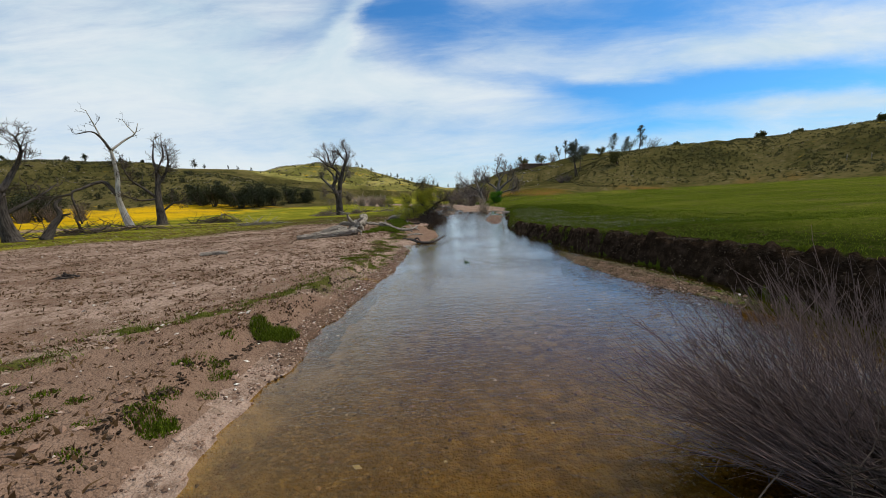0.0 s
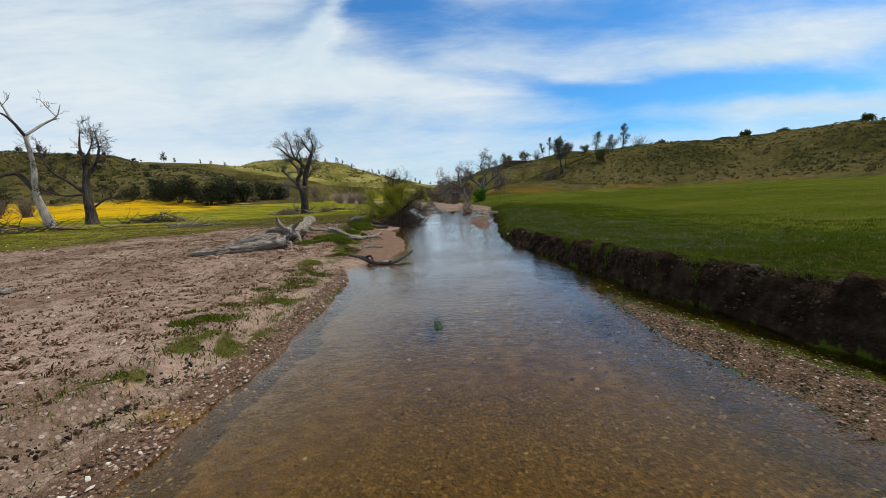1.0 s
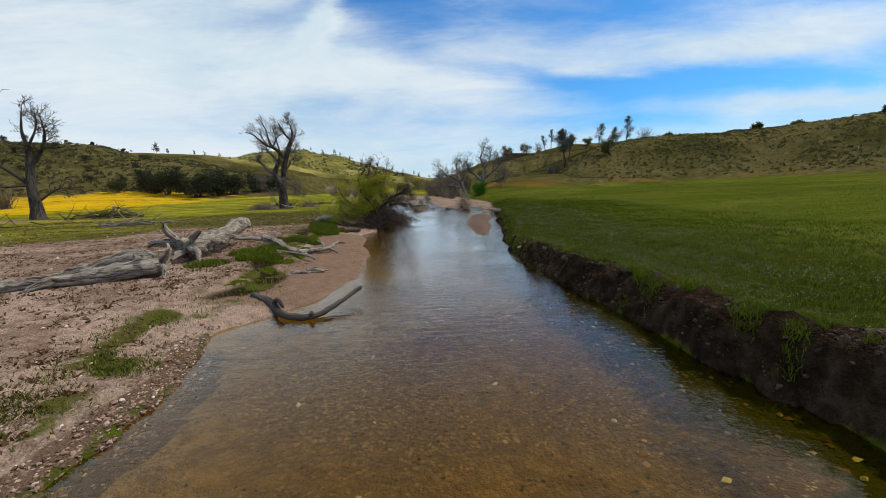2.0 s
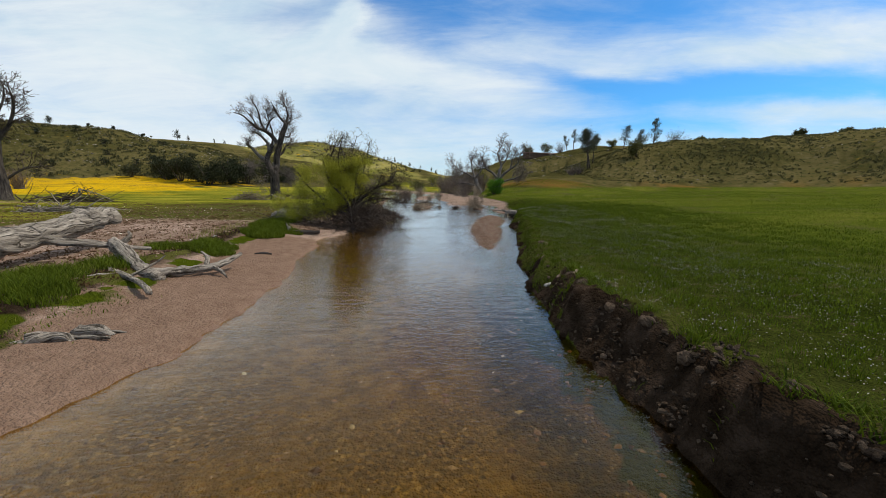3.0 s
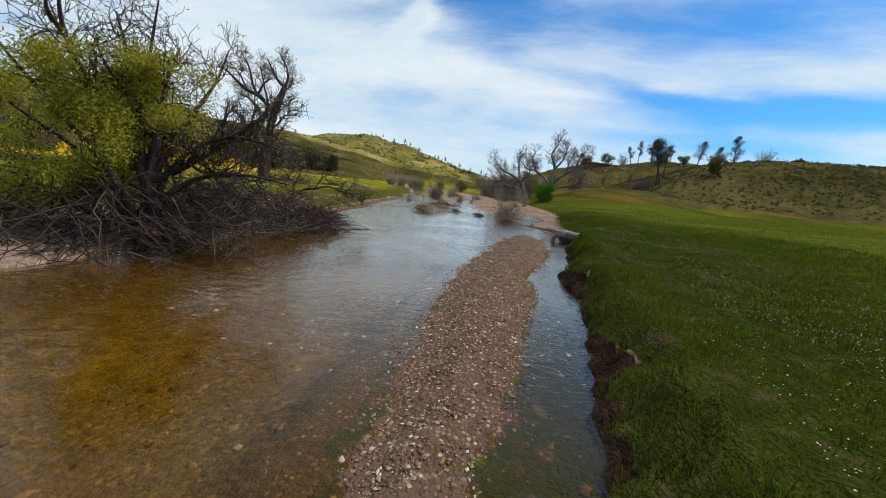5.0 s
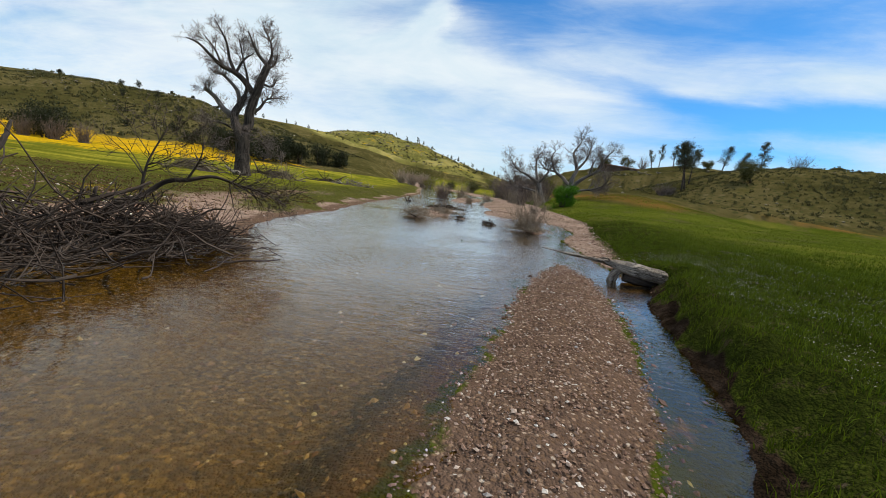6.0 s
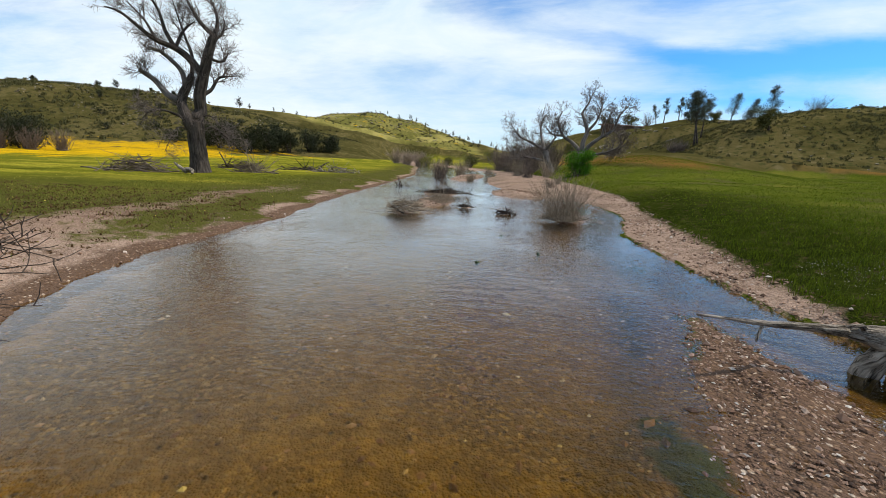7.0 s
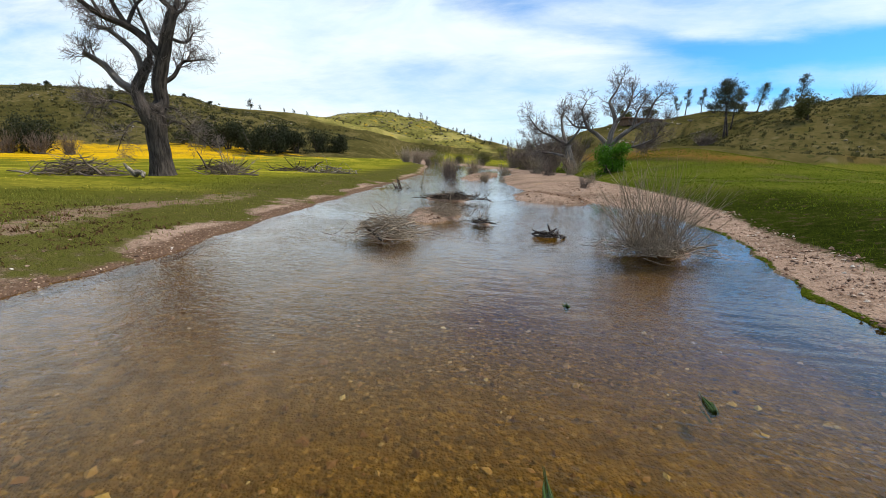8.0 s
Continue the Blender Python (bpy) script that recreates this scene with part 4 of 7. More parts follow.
    blades(buf, rng, x[k], y[k], z[k], tall, 0.008 + 0.006 * rng.uniform(size=k.sum()), 0.9)
    stuff("bank_grass", buf, GRASS_OLIVE, "low green grass on the gravel bank", "grass")
    buf2 = Buf()
    x, y, z, dl, dr, toe, b, hill = scatter(rng, 90000, -3.4, 0.5, 12, 29)
    k = (dl > 0.2) & (rng.uniform(size=len(x)) < np.exp(-((dl - along(STRIP, y)) / 0.40) ** 2) * (0.05 + 0.95 * ease(wave(x, y, 0.9, 45.0), -0.05, 0.35)))
    blades(buf2, rng, x[k], y[k], z[k], 0.02 + 0.04 * rng.uniform(size=k.sum()), 0.006 + 0.006 * rng.uniform(size=k.sum()), 1.0)
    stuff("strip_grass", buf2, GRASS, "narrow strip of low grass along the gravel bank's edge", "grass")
    # small withered plants on the gravel
    buf = Buf()
    n = 32000
    cx = 0.5 - 26 * rng.uniform(size=n) ** 1.5
    cy = rng.uniform(10.5, 50, n)
    z, dl, *_ = ground(cx, cy)
    patch = wave(cx, cy, 4.0, 25.0)
    k = (dl > 0.6) & (rng.uniform(size=n) < 0.35 + 0.65 * ease(patch, -0.3, 0.3)) & ~((cy > 24.5) & (cy < 35) & (dl < 2))
    cx, cy = np.repeat(cx[k], 8), np.repeat(cy[k], 8)
    r = np.repeat(size_mix(rng, k.sum(), 0.04, 0.16, 1.5), 8)
    cx, cy = cx + rng.normal(size=len(cx)) * r * 0.6, cy + rng.normal(size=len(cx)) * r * 0.6
    z = ground(cx, cy)[0]
    blades(buf, rng, cx, cy, z, 0.012 + r * 0.38 * rng.uniform(size=len(cx)), 0.016 + 0.02 * rng.uniform(size=len(cx)), 2.4)
    stuff("withered_weeds", buf, WEED, "small withered reddish-brown weeds on the gravel flat", "weeds")
    # flower heads
    buf = Buf()
    x2, y2, z2, _, dr2, toe2, *_ = scatter(rng, 90000, 5.2, 10.0, 21, 46)
    k2 = (dr2 > 0.5) & ((toe2 > 0.2) | (y2 < 43)) & (rng.uniform(size=len(x2)) < (0.18 + 0.5 * ease(wave(x2, y2, 2.0, 46.0), -0.3, 0.4)) * (1 - 0.8 * ease(dr2, 2.5, 5)))
    discs(buf, rng, x2[k2], y2[k2], z2[k2] + 0.06 + 0.04 * rng.uniform(size=k2.sum()), 0.0045 + 0.005 * rng.uniform(size=k2.sum()))
    stuff("white_flowers", buf, PETAL_WHITE, "tiny white flowers in the meadow grass", "flowers")
    buf = Buf()
    n = 3800
    x = 0.8 - 14 * rng.uniform(size=n)
    y = rng.uniform(43, 72, n)
    z, dl, *_ = ground(x, y)
    k = (dl > 0.8) & (rng.uniform(size=n) < ease(wave(x, y, 3.0, 27.0), -0.1, 0.5))
    discs(buf, rng, x[k], y[k], z[k] + 0.06, 0.010 + 0.012 * rng.uniform(size=k.sum()))
    stuff("yellow_flowers", buf, PETAL_YELLOW, "pale yellow flowers scattered on the grassy bank", "flowers")


def grass_tuft(x, y, wide, tall, n, mat, label, dy=0.0, group="tufts on the gravel bank"):
    rng = np.random.RandomState(int(abs(x * 71 + y * 37)) + 1)
    r, a = wide * np.sqrt(rng.uniform(size=n)), rng.uniform(0, 2 * math.pi, n)
    lx, ly = r * np.cos(a), r * np.sin(a) * 0.8
    z = ground(x + lx, y + ly)[0] - height(x, y)
    buf = Buf()
    blades(buf, rng, lx, ly, z, tall * (0.4 + 0.6 * rng.uniform(size=n)) * (1.15 - r / wide * 0.5), 0.007 + 0.007 * rng.uniform(size=n), 1.0)
    ob = new("grass_tuft", buf.mesh("grass_tuft", mat, False))
    ob.location = (x, y, height(x, y))
    return tagged(ob, label, "grass tuft", group, "stuff")


def build_petal(colour):
    def build(nt, place):
        rnd = nt.nodes.new("ShaderNodeNewGeometry").outputs["Random Per Island"]
        return surface(nt, mix(nt, rnd, tuple(c * 0.6 for c in colour), colour), 0.6)
    return build


PETAL_WHITE = material("white_petals", build_petal((0.52, 0.46, 0.43)))
PETAL_YELLOW = material("yellow_petals", build_petal((0.75, 0.62, 0.08)))
WEED = material("withered_weeds", build_leaf((0.050, 0.028, 0.014), (0.16, 0.092, 0.042)))

# ---- trees ----
def smooth_line(pts, n):
    """A smooth line through the points."""
    p = np.asarray(pts, float)
    if len(p) < 3:
        u = np.linspace(0, 1, n)[:, None]
        return p[0] * (1 - u) + p[-1] * u
    q = np.vstack([2 * p[0] - p[1], p, 2 * p[-1] - p[-2]])
    t = np.linspace(0, len(p) - 1 - 1e-6, n)
    i, u = t.astype(int), (t % 1)[:, None]
    a, b, c, d = q[i], q[i + 1], q[i + 2], q[i + 3]
    return 0.5 * (2 * b + (c - a) * u + (2 * a - 5 * b + 4 * c - d) * u**2 + (3 * b - 3 * c + d - a) * u**3)


def branch(rng, p, d, length, k=6, wander=0.25, rise=0.1):
    """A wandering line from p along d."""
    pts, d = [np.array(p, float)], np.array(d, float)
    for _ in range(k - 1):
        d = d + rng.normal(size=3) * wander + np.array([0, 0, rise])
        d /= np.linalg.norm(d)
        pts.append(pts[-1] + d * length / (k - 1))
    return np.array(pts)


def sprout(rng, wood, twigs, line, r0, r1, levels, dens, reach, wander=0.25, rise=0.1, start=0.25, spread=0.9, tips=None, least=0.004):
    """Side branches along a line, and theirs in turn. Thin ones go into twigs."""
    length = np.linalg.norm(np.diff(line, axis=0), axis=1).sum()
    n = max(1, rng.poisson(max(1.0, length * dens[0])))
    for u in np.sort(rng.uniform(start, 1, n)):
        t = u * (len(line) - 1)
        i = min(int(t), len(line) - 2)
        p = line[i] + (line[i + 1] - line[i]) * (t - i)
        tan = line[i + 1] - line[i]
        tan = tan / (np.linalg.norm(tan) + 1e-9)
        side = rng.normal(size=3)
        side -= tan * (side @ tan)
        side /= np.linalg.norm(side) + 1e-9
        d = tan * (1 - spread * 0.5) + side * spread
        d /= np.linalg.norm(d)
        long = reach[0] * rng.uniform(0.45, 1.15) * (1.15 - 0.5 * u)
        r = max(least, min((r0 + (r1 - r0) * u) * 0.55, long * 0.035))
        sub = branch(rng, p, d, long, 6 if r > 0.015 else 5, wander, rise)
        buf = wood if r > 0.02 else twigs
        buf.tube(sub, np.linspace(r, max(least * 0.6, r * 0.3), len(sub)), 5 if r > 0.02 else 3, cap=False)
        if tips is not None and levels <= 1:
            tips.extend(sub[2:])
        if levels > 1:
            sprout(rng, wood, twigs, sub, r, r * 0.3, levels - 1, dens[1:], reach[1:], wander, rise, 0.2, spread, tips, least)


def leaf_cards(buf, rng, pts, per, spread, long, wide, droop=0.2):
    """Small pointed leaves about points."""
    p = np.repeat(np.asarray(pts, float), per, axis=0)
    n = len(p)
    p = p + rng.normal(size=(n, 3)) * spread
    d = rng.normal(size=(n, 3)) + np.array([0, 0, -droop])
    d /= np.linalg.norm(d, axis=1, keepdims=True)
    s = np.cross(d, rng.normal(size=(n, 3)))
    s /= np.linalg.norm(s, axis=1, keepdims=True) + 1e-9
    L, W = long * rng.uniform(0.6, 1.2, n)[:, None], wide * rng.uniform(0.6, 1.2, n)[:, None]
    v = np.stack([p, p + d * L * 0.5 + s * W * 0.5, p + d * L, p + d * L * 0.5 - s * W * 0.5], 1)
    f = np.array([[0, 1, 2], [0, 2, 3]])[None] + (np.arange(n) * 4)[:, None, None]
    buf.add(v.reshape(-1, 3), f.reshape(-1, 3))


def bare_tree(name, at, limbs, seed, bark, label, rz=0.0, levels=3, dens=(1.6, 3.0, 4.0), reach=(1.3, 0.7, 0.35), depth=0.5, least=0.006, wander=0.28, trunk_sides=12, group="", twig_mat=None, start=0.35, squash=1.0, girth=1.0, rise=1.0, curl=None):
    """A leafless tree from its main limbs, each (list of (x, z), first radius, last radius); the first limb is the trunk."""
    rng = np.random.RandomState(seed)
    ob = thing(name, at, label, "tree", group, rz=rz)
    trunk, wood, twigs = Buf(), Buf(), Buf()
    offs = {}
    for i, (pts, r0, r1, *rest) in enumerate(limbs):
        own = rest[0] if rest else bark
        pts = [(x * squash, z * rise) for x, z in pts]
        yy = np.cumsum(rng.normal(size=len(pts)) * depth * 0.6)
        yy -= yy[0]
        y0 = offs.get(tuple(pts[0]), 0.0)
        p3 = np.array([(x, y0 + yy[k] if i else yy[k] * 0.1, z) for k, (x, z) in enumerate(pts)])
        for k, q in enumerate(pts):
            offs.setdefault(tuple(q), p3[k][1])
        r0, r1 = (r0, r1) if i == 0 else (r0 * girth, r1 * girth)
        n = 5 * len(pts)
        line = smooth_line(p3, n) + rng.normal(size=(n, 3)) * (r0 + r1) * 0.010
        rad = np.interp(np.linspace(0, 1, n), [0, 1], [r0, r1])
        if i == 0:
            rad = rad * (1 + 0.45 * np.exp(-np.linspace(0, 1, n) * 9))
            trunk.tube(line, rad, trunk_sides, 0.07, rng)
            part("trunk", trunk, bark, ob)
        else:
            lb = Buf()
            lb.tube(line, rad, 9 if r0 > 0.1 else 6, 0.07, rng)
            part("limb", lb, own, ob)
        sprout(rng, wood, twigs, line, r0, r1, levels, dens, reach, 0.15, 0.07, start if i else 0.7, 0.8, least=least)
    if wood.n:
        part("branch_mass", wood, twig_mat or bark, ob)
    part("twig_mass", twigs, twig_mat or bark, ob)
    return ob


def crown_tree(name, at, seed, tall, wide, label, leaf, bark, category="tree", group="", trunk=0.4, count=500, leafsize=0.3, base=0.25, lean=0.0, shape=1.0, rz=0.0, open_=0.0, stems=1):
    """A leafy tree or bush: tapered stems, limbs, and a crown of many small leaf sprays in uneven clumps."""
    rng = np.random.RandomState(seed)
    ob = thing(name, at, label, category, group, rz=rz)
    wood, crown = Buf(), Buf()
    tips = []
    for s in range(stems):
        a = rng.uniform(0, 2 * math.pi)
        d = np.array([lean + (0.35 * math.cos(a) if stems > 1 else 0.0), 0.35 * math.sin(a) if stems > 1 else 0.0, 1.0])
        d /= np.linalg.norm(d)
        line = branch(rng, (0.05 * wide * math.cos(a) * (stems > 1), 0.05 * wide * math.sin(a) * (stems > 1), -0.1), d, tall * 0.85, 8, 0.06, 0.03)
        wood.tube(line, np.linspace(trunk, trunk * 0.2, 8), 6, 0.05, rng)
        n = max(4, int(10 / stems ** 0.5))
        for u in rng.uniform(base, 0.98, n):
            t = u * 7
            i = min(int(t), 6)
            p = line[i] + (line[i + 1] - line[i]) * (t - i)
            a2 = rng.uniform(0, 2 * math.pi)
            long = wide * 0.5 * (1.0 - shape * 0.55 * (u - base)) * rng.uniform(0.55, 1.05)
            sub = branch(rng, p, (math.cos(a2), math.sin(a2), 0.35), long, 5, 0.2, 0.08)
            wood.tube(sub, np.linspace(trunk * 0.3, trunk * 0.06, 5), 4, cap=False)
            tips.extend(sub[2:])
            for _ in range(2):
                q = branch(rng, sub[3], rng.normal(size=3) + np.array([0, 0, 0.4]), long * 0.5, 4, 0.25, 0.05)
                tips.extend(q[1:])
    part("trunk", wood, bark, ob)
    tips = np.array(tips)
    if open_:
        tips = tips[rng.uniform(size=len(tips)) > open_]
    leaf_cards(crown, rng, tips, max(1, count // max(1, len(tips))), wide * 0.075, leafsize, leafsize * 0.5)
    part("crown", crown, leaf, ob)
    return ob


# ---- the large trees ----
def place(x, y, sink=0.0):
    return (x, y, height(x, y) - sink)


COTTONWOOD = [
    ([(0, -0.2), (0.02, 0.9), (0.0, 1.9), (0.05, 2.7)], 0.44, 0.40),
    ([(0.0, 1.9), (-0.35, 2.7), (-0.6, 3.6), (-0.27, 4.35), (0.1, 5.0)], 0.30, 0.17),
    ([(-0.27, 4.35), (-0.44, 5.2), (-1.26, 5.9), (-1.9, 6.1)], 0.15, 0.05, BARK_GREY),
    ([(-0.6, 3.6), (-1.26, 3.96), (-1.8, 4.6), (-2.5, 5.0)], 0.19, 0.10, BARK_GREY),
    ([(0.05, 2.7), (0.38, 3.2), (0.4, 3.96), (0.7, 5.0), (1.0, 5.9), (1.3, 6.7), (1.48, 7.0)], 0.32, 0.19),
    ([(0.7, 5.0), (0.05, 5.8), (-0.6, 6.2), (-1.5, 6.4), (-2.1, 6.75), (-2.9, 7.3), (-3.6, 7.5)], 0.20, 0.03),
    ([(-0.6, 6.2), (-1.0, 6.95), (-1.26, 7.9), (-2.0, 8.9)], 0.12, 0.025),
    ([(-0.6, 6.2), (-0.1, 7.1), (0.5, 7.6)], 0.09, 0.03),
    ([(-1.5, 6.4), (-1.9, 7.2), (-2.6, 7.9)], 0.07, 0.02),
    ([(1.48, 7.0), (0.82, 7.5), (0.38, 8.2), (0.1, 8.8)], 0.13, 0.03),
    ([(1.48, 7.0), (1.7, 7.8), (1.5, 8.6), (1.1, 9.2)], 0.11, 0.02),
    ([(1.3, 6.7), (1.9, 7.2), (2.1, 7.9)], 0.08, 0.02),
    ([(1.0, 5.9), (1.8, 5.85), (2.2, 6.4)], 0.08, 0.02),
    ([(0.4, 3.96), (1.04, 4.35), (1.5, 5.0), (2.0, 5.15), (2.7, 5.3)], 0.11, 0.02),
    ([(0.1, 5.0), (0.2, 6.0), (-0.1, 7.0), (-0.5, 8.4)], 0.11, 0.02),
    ([(0.0, 1.9), (0.9, 2.4), (1.8, 1.8), (2.6, 1.1)], 0.07, 0.015),
    ([(-0.35, 2.7), (-1.5, 3.1), (-2.3, 2.9), (-2.7, 2.3)], 0.07, 0.015),
    ([(0.0, 1.9), (-0.8, 2.3), (-1.3, 1.7), (-1.7, 1.0)], 0.05, 0.012),
    ([(0.05, 2.7), (0.8, 3.0), (1.3, 2.6), (1.7, 2.2)], 0.05, 0.012),
]
bare_tree("cottonwood_tree", (-12.1, 59.7, 0.33), COTTONWOOD, 11, BARK_DARK, "huge leafless cottonwood with dark furrowed bark in the field", rz=41, levels=3, dens=(6.0, 8.5, 8.0), reach=(1.0, 0.66, 0.38), depth=0.26, least=0.007, twig_mat=TWIG_GREY, squash=0.84, rise=0.97)

SNAG = [
    ([(0, -0.2), (-0.5, 2.0), (-0.7, 3.4), (-0.5, 5.5), (-0.6, 7.4), (-0.7, 8.4)], 0.34, 0.13),
    ([(-0.7, 3.4), (-1.6, 4.9), (-2.4, 4.9), (-3.6, 4.3), (-4.4, 3.8), (-4.2, 2.0), (-4.0, 0.6)], 0.22, 0.06, BARK_DARK),
    ([(-4.4, 3.8), (-6.0, 3.2), (-6.8, 1.8)], 0.12, 0.03, BARK_DARK),
    ([(-0.7, 8.4), (-1.3, 9.6), (-2.0, 10.2), (-3.3, 9.9)], 0.14, 0.04, BARK_DARK),
    ([(-1.3, 9.6), (-1.8, 11.2), (-2.2, 12.4)], 0.09, 0.03),
    ([(-0.7, 8.4), (0.6, 9.6), (1.6, 10.4), (2.0, 11.6)], 0.13, 0.03),
    ([(1.6, 10.4), (1.0, 11.3), (0.6, 12.0)], 0.07, 0.02),
]
bare_tree("dead_tree", place(-34.2, 53.2), SNAG, 12, BARK_WHITE, "bleached white dead tree with a broken hanging limb", rz=38, levels=3, dens=(1.3, 2.6, 3.0), reach=(1.3, 0.8, 0.5), depth=0.4, least=0.016, twig_mat=TWIG_DARK)
TREE_TWO = [
    ([(0, -0.2), (0.0, 1.4), (-0.05, 3.0), (0.1, 4.6), (0.2, 6.2)], 0.5, 0.2),
    ([(-0.05, 3.0), (-1.2, 4.2), (-2.4, 5.4), (-3.0, 7.6)], 0.18, 0.03),
    ([(0.1, 4.6), (0.9, 5.8), (1.4, 7.4), (1.3, 9.0)], 0.18, 0.03),
    ([(0.2, 6.2), (0.0, 7.6), (0.3, 9.6)], 0.18, 0.03),
    ([(0.2, 6.2), (0.9, 7.8), (1.0, 9.3)], 0.12, 0.02),
    ([(-0.05, 3.0), (-1.8, 2.9), (-3.2, 3.6)], 0.13, 0.03),
    ([(0.0, 1.4), (1.4, 2.5), (2.4, 2.7)], 0.12, 0.03),
]
bare_tree("leafless_tree", place(-31.6, 54.6), TREE_TWO, 13, BARK_DARK, "leafless dark tree with upswept limbs in the field", rz=38, levels=3, dens=(3.0, 4.5, 4.0), reach=(1.5, 0.9, 0.5), depth=0.5, least=0.018, twig_mat=TWIG_DARK)
LEFT_TREE = [
    ([(0, -0.2), (-0.3, 1.6), (-0.2, 3.0)], 0.45, 0.25),
    ([(-0.2, 3.0), (0.5, 4.4), (1.0, 5.6), (0.8, 6.6)], 0.2, 0.03),
    ([(-0.2, 3.0), (-1.2, 4.5), (-1.6, 6.3)], 0.2, 0.03),
    ([(-0.3, 1.6), (1.2, 2.6), (2.4, 3.6)], 0.15, 0.03),
]
bare_tree("leafless_tree", place(-25.1, 33.4), LEFT_TREE, 14, BARK_DARK, "leafless dark tree beside a drift of dead branches", rz=45, levels=3, dens=(3.0, 4.5, 4.0), reach=(1.5, 0.9, 0.5), depth=0.5, least=0.014, twig_mat=TWIG_DARK)
BENT = [([(0, -0.1), (0.5, 0.9), (0.9, 1.5), (0.75, 2.2), (1.1, 2.7)], 0.24, 0.07), ([(0.9, 1.5), (1.4, 1.6)], 0.09, 0.05)]
bare_tree("dead_stump", place(-24.6, 34.8), BENT, 15, BARK_DARK, "bent broken dead trunk among drifted branches", rz=45, levels=1, dens=(0.5,), reach=(0.5,), least=0.02)

# grey trees past the meadow's end
GREY_A = [
    ([(0, -0.6), (0.1, 0.7), (0.2, 1.5)], 0.52, 0.42),
    ([(0.2, 1.5), (0.3, 2.6), (0.6, 3.6), (0.1, 4.8), (-0.3, 5.6), (0.3, 6.6), (0.7, 7.8)], 0.32, 0.04),
    ([(0.2, 1.5), (1.3, 2.4), (2.4, 3.1), (3.6, 3.8), (4.2, 5.2), (5.0, 6.0)], 0.28, 0.04),
    ([(0.1, 0.7), (1.6, 1.3), (3.2, 1.6), (4.6, 2.2), (5.2, 3.2)], 0.2, 0.04),
    ([(0.6, 3.6), (1.6, 4.6), (2.0, 6.0), (1.8, 7.0)], 0.18, 0.03),
    ([(0.2, 1.5), (-1.2, 2.6), (-2.3, 3.2), (-3.0, 4.6), (-2.6, 5.6)], 0.25, 0.04),
    ([(-2.3, 3.2), (-3.8, 3.4), (-5.0, 4.4)], 0.15, 0.03),
    ([(2.4, 3.1), (2.7, 4.4), (3.4, 5.6)], 0.14, 0.03),
]
bare_tree("cottonwood_tree", place(10.9, 80.5), GREY_A, 16, BARK_GREY, "spreading leafless grey cottonwood at the meadow's end", rz=-14, levels=3, dens=(4.6, 6.6, 6.5), reach=(1.35, 0.9, 0.5), depth=0.7, least=0.010, squash=0.74, rise=0.92, girth=0.85, twig_mat=TWIG_GREY)
GREY_B = [
    ([(0, -0.4), (-0.6, 1.0), (-1.0, 2.2)], 0.36, 0.26),
    ([(-1.0, 2.2), (-1.8, 3.6), (-2.2, 5.2), (-1.6, 6.2)], 0.2, 0.03),
    ([(-1.0, 2.2), (-2.6, 3.0), (-4.0, 3.6), (-5.4, 5.0)], 0.2, 0.03),
    ([(-0.6, 1.0), (-2.4, 1.4), (-4.4, 1.6), (-6.0, 2.8)], 0.17, 0.03),
    ([(-1.0, 2.2), (0.2, 3.6), (0.6, 5.2)], 0.16, 0.03),
]
bare_tree("cottonwood_tree", place(8.6, 81.5), GREY_B, 17, BARK_GREY, "leaning leafless grey tree above the creek bend", rz=-14, levels=3, dens=(5.0, 6.8, 6.5), reach=(1.35, 0.9, 0.5), depth=0.8, least=0.010, squash=0.82, rise=0.92, girth=0.85, twig_mat=TWIG_GREY)


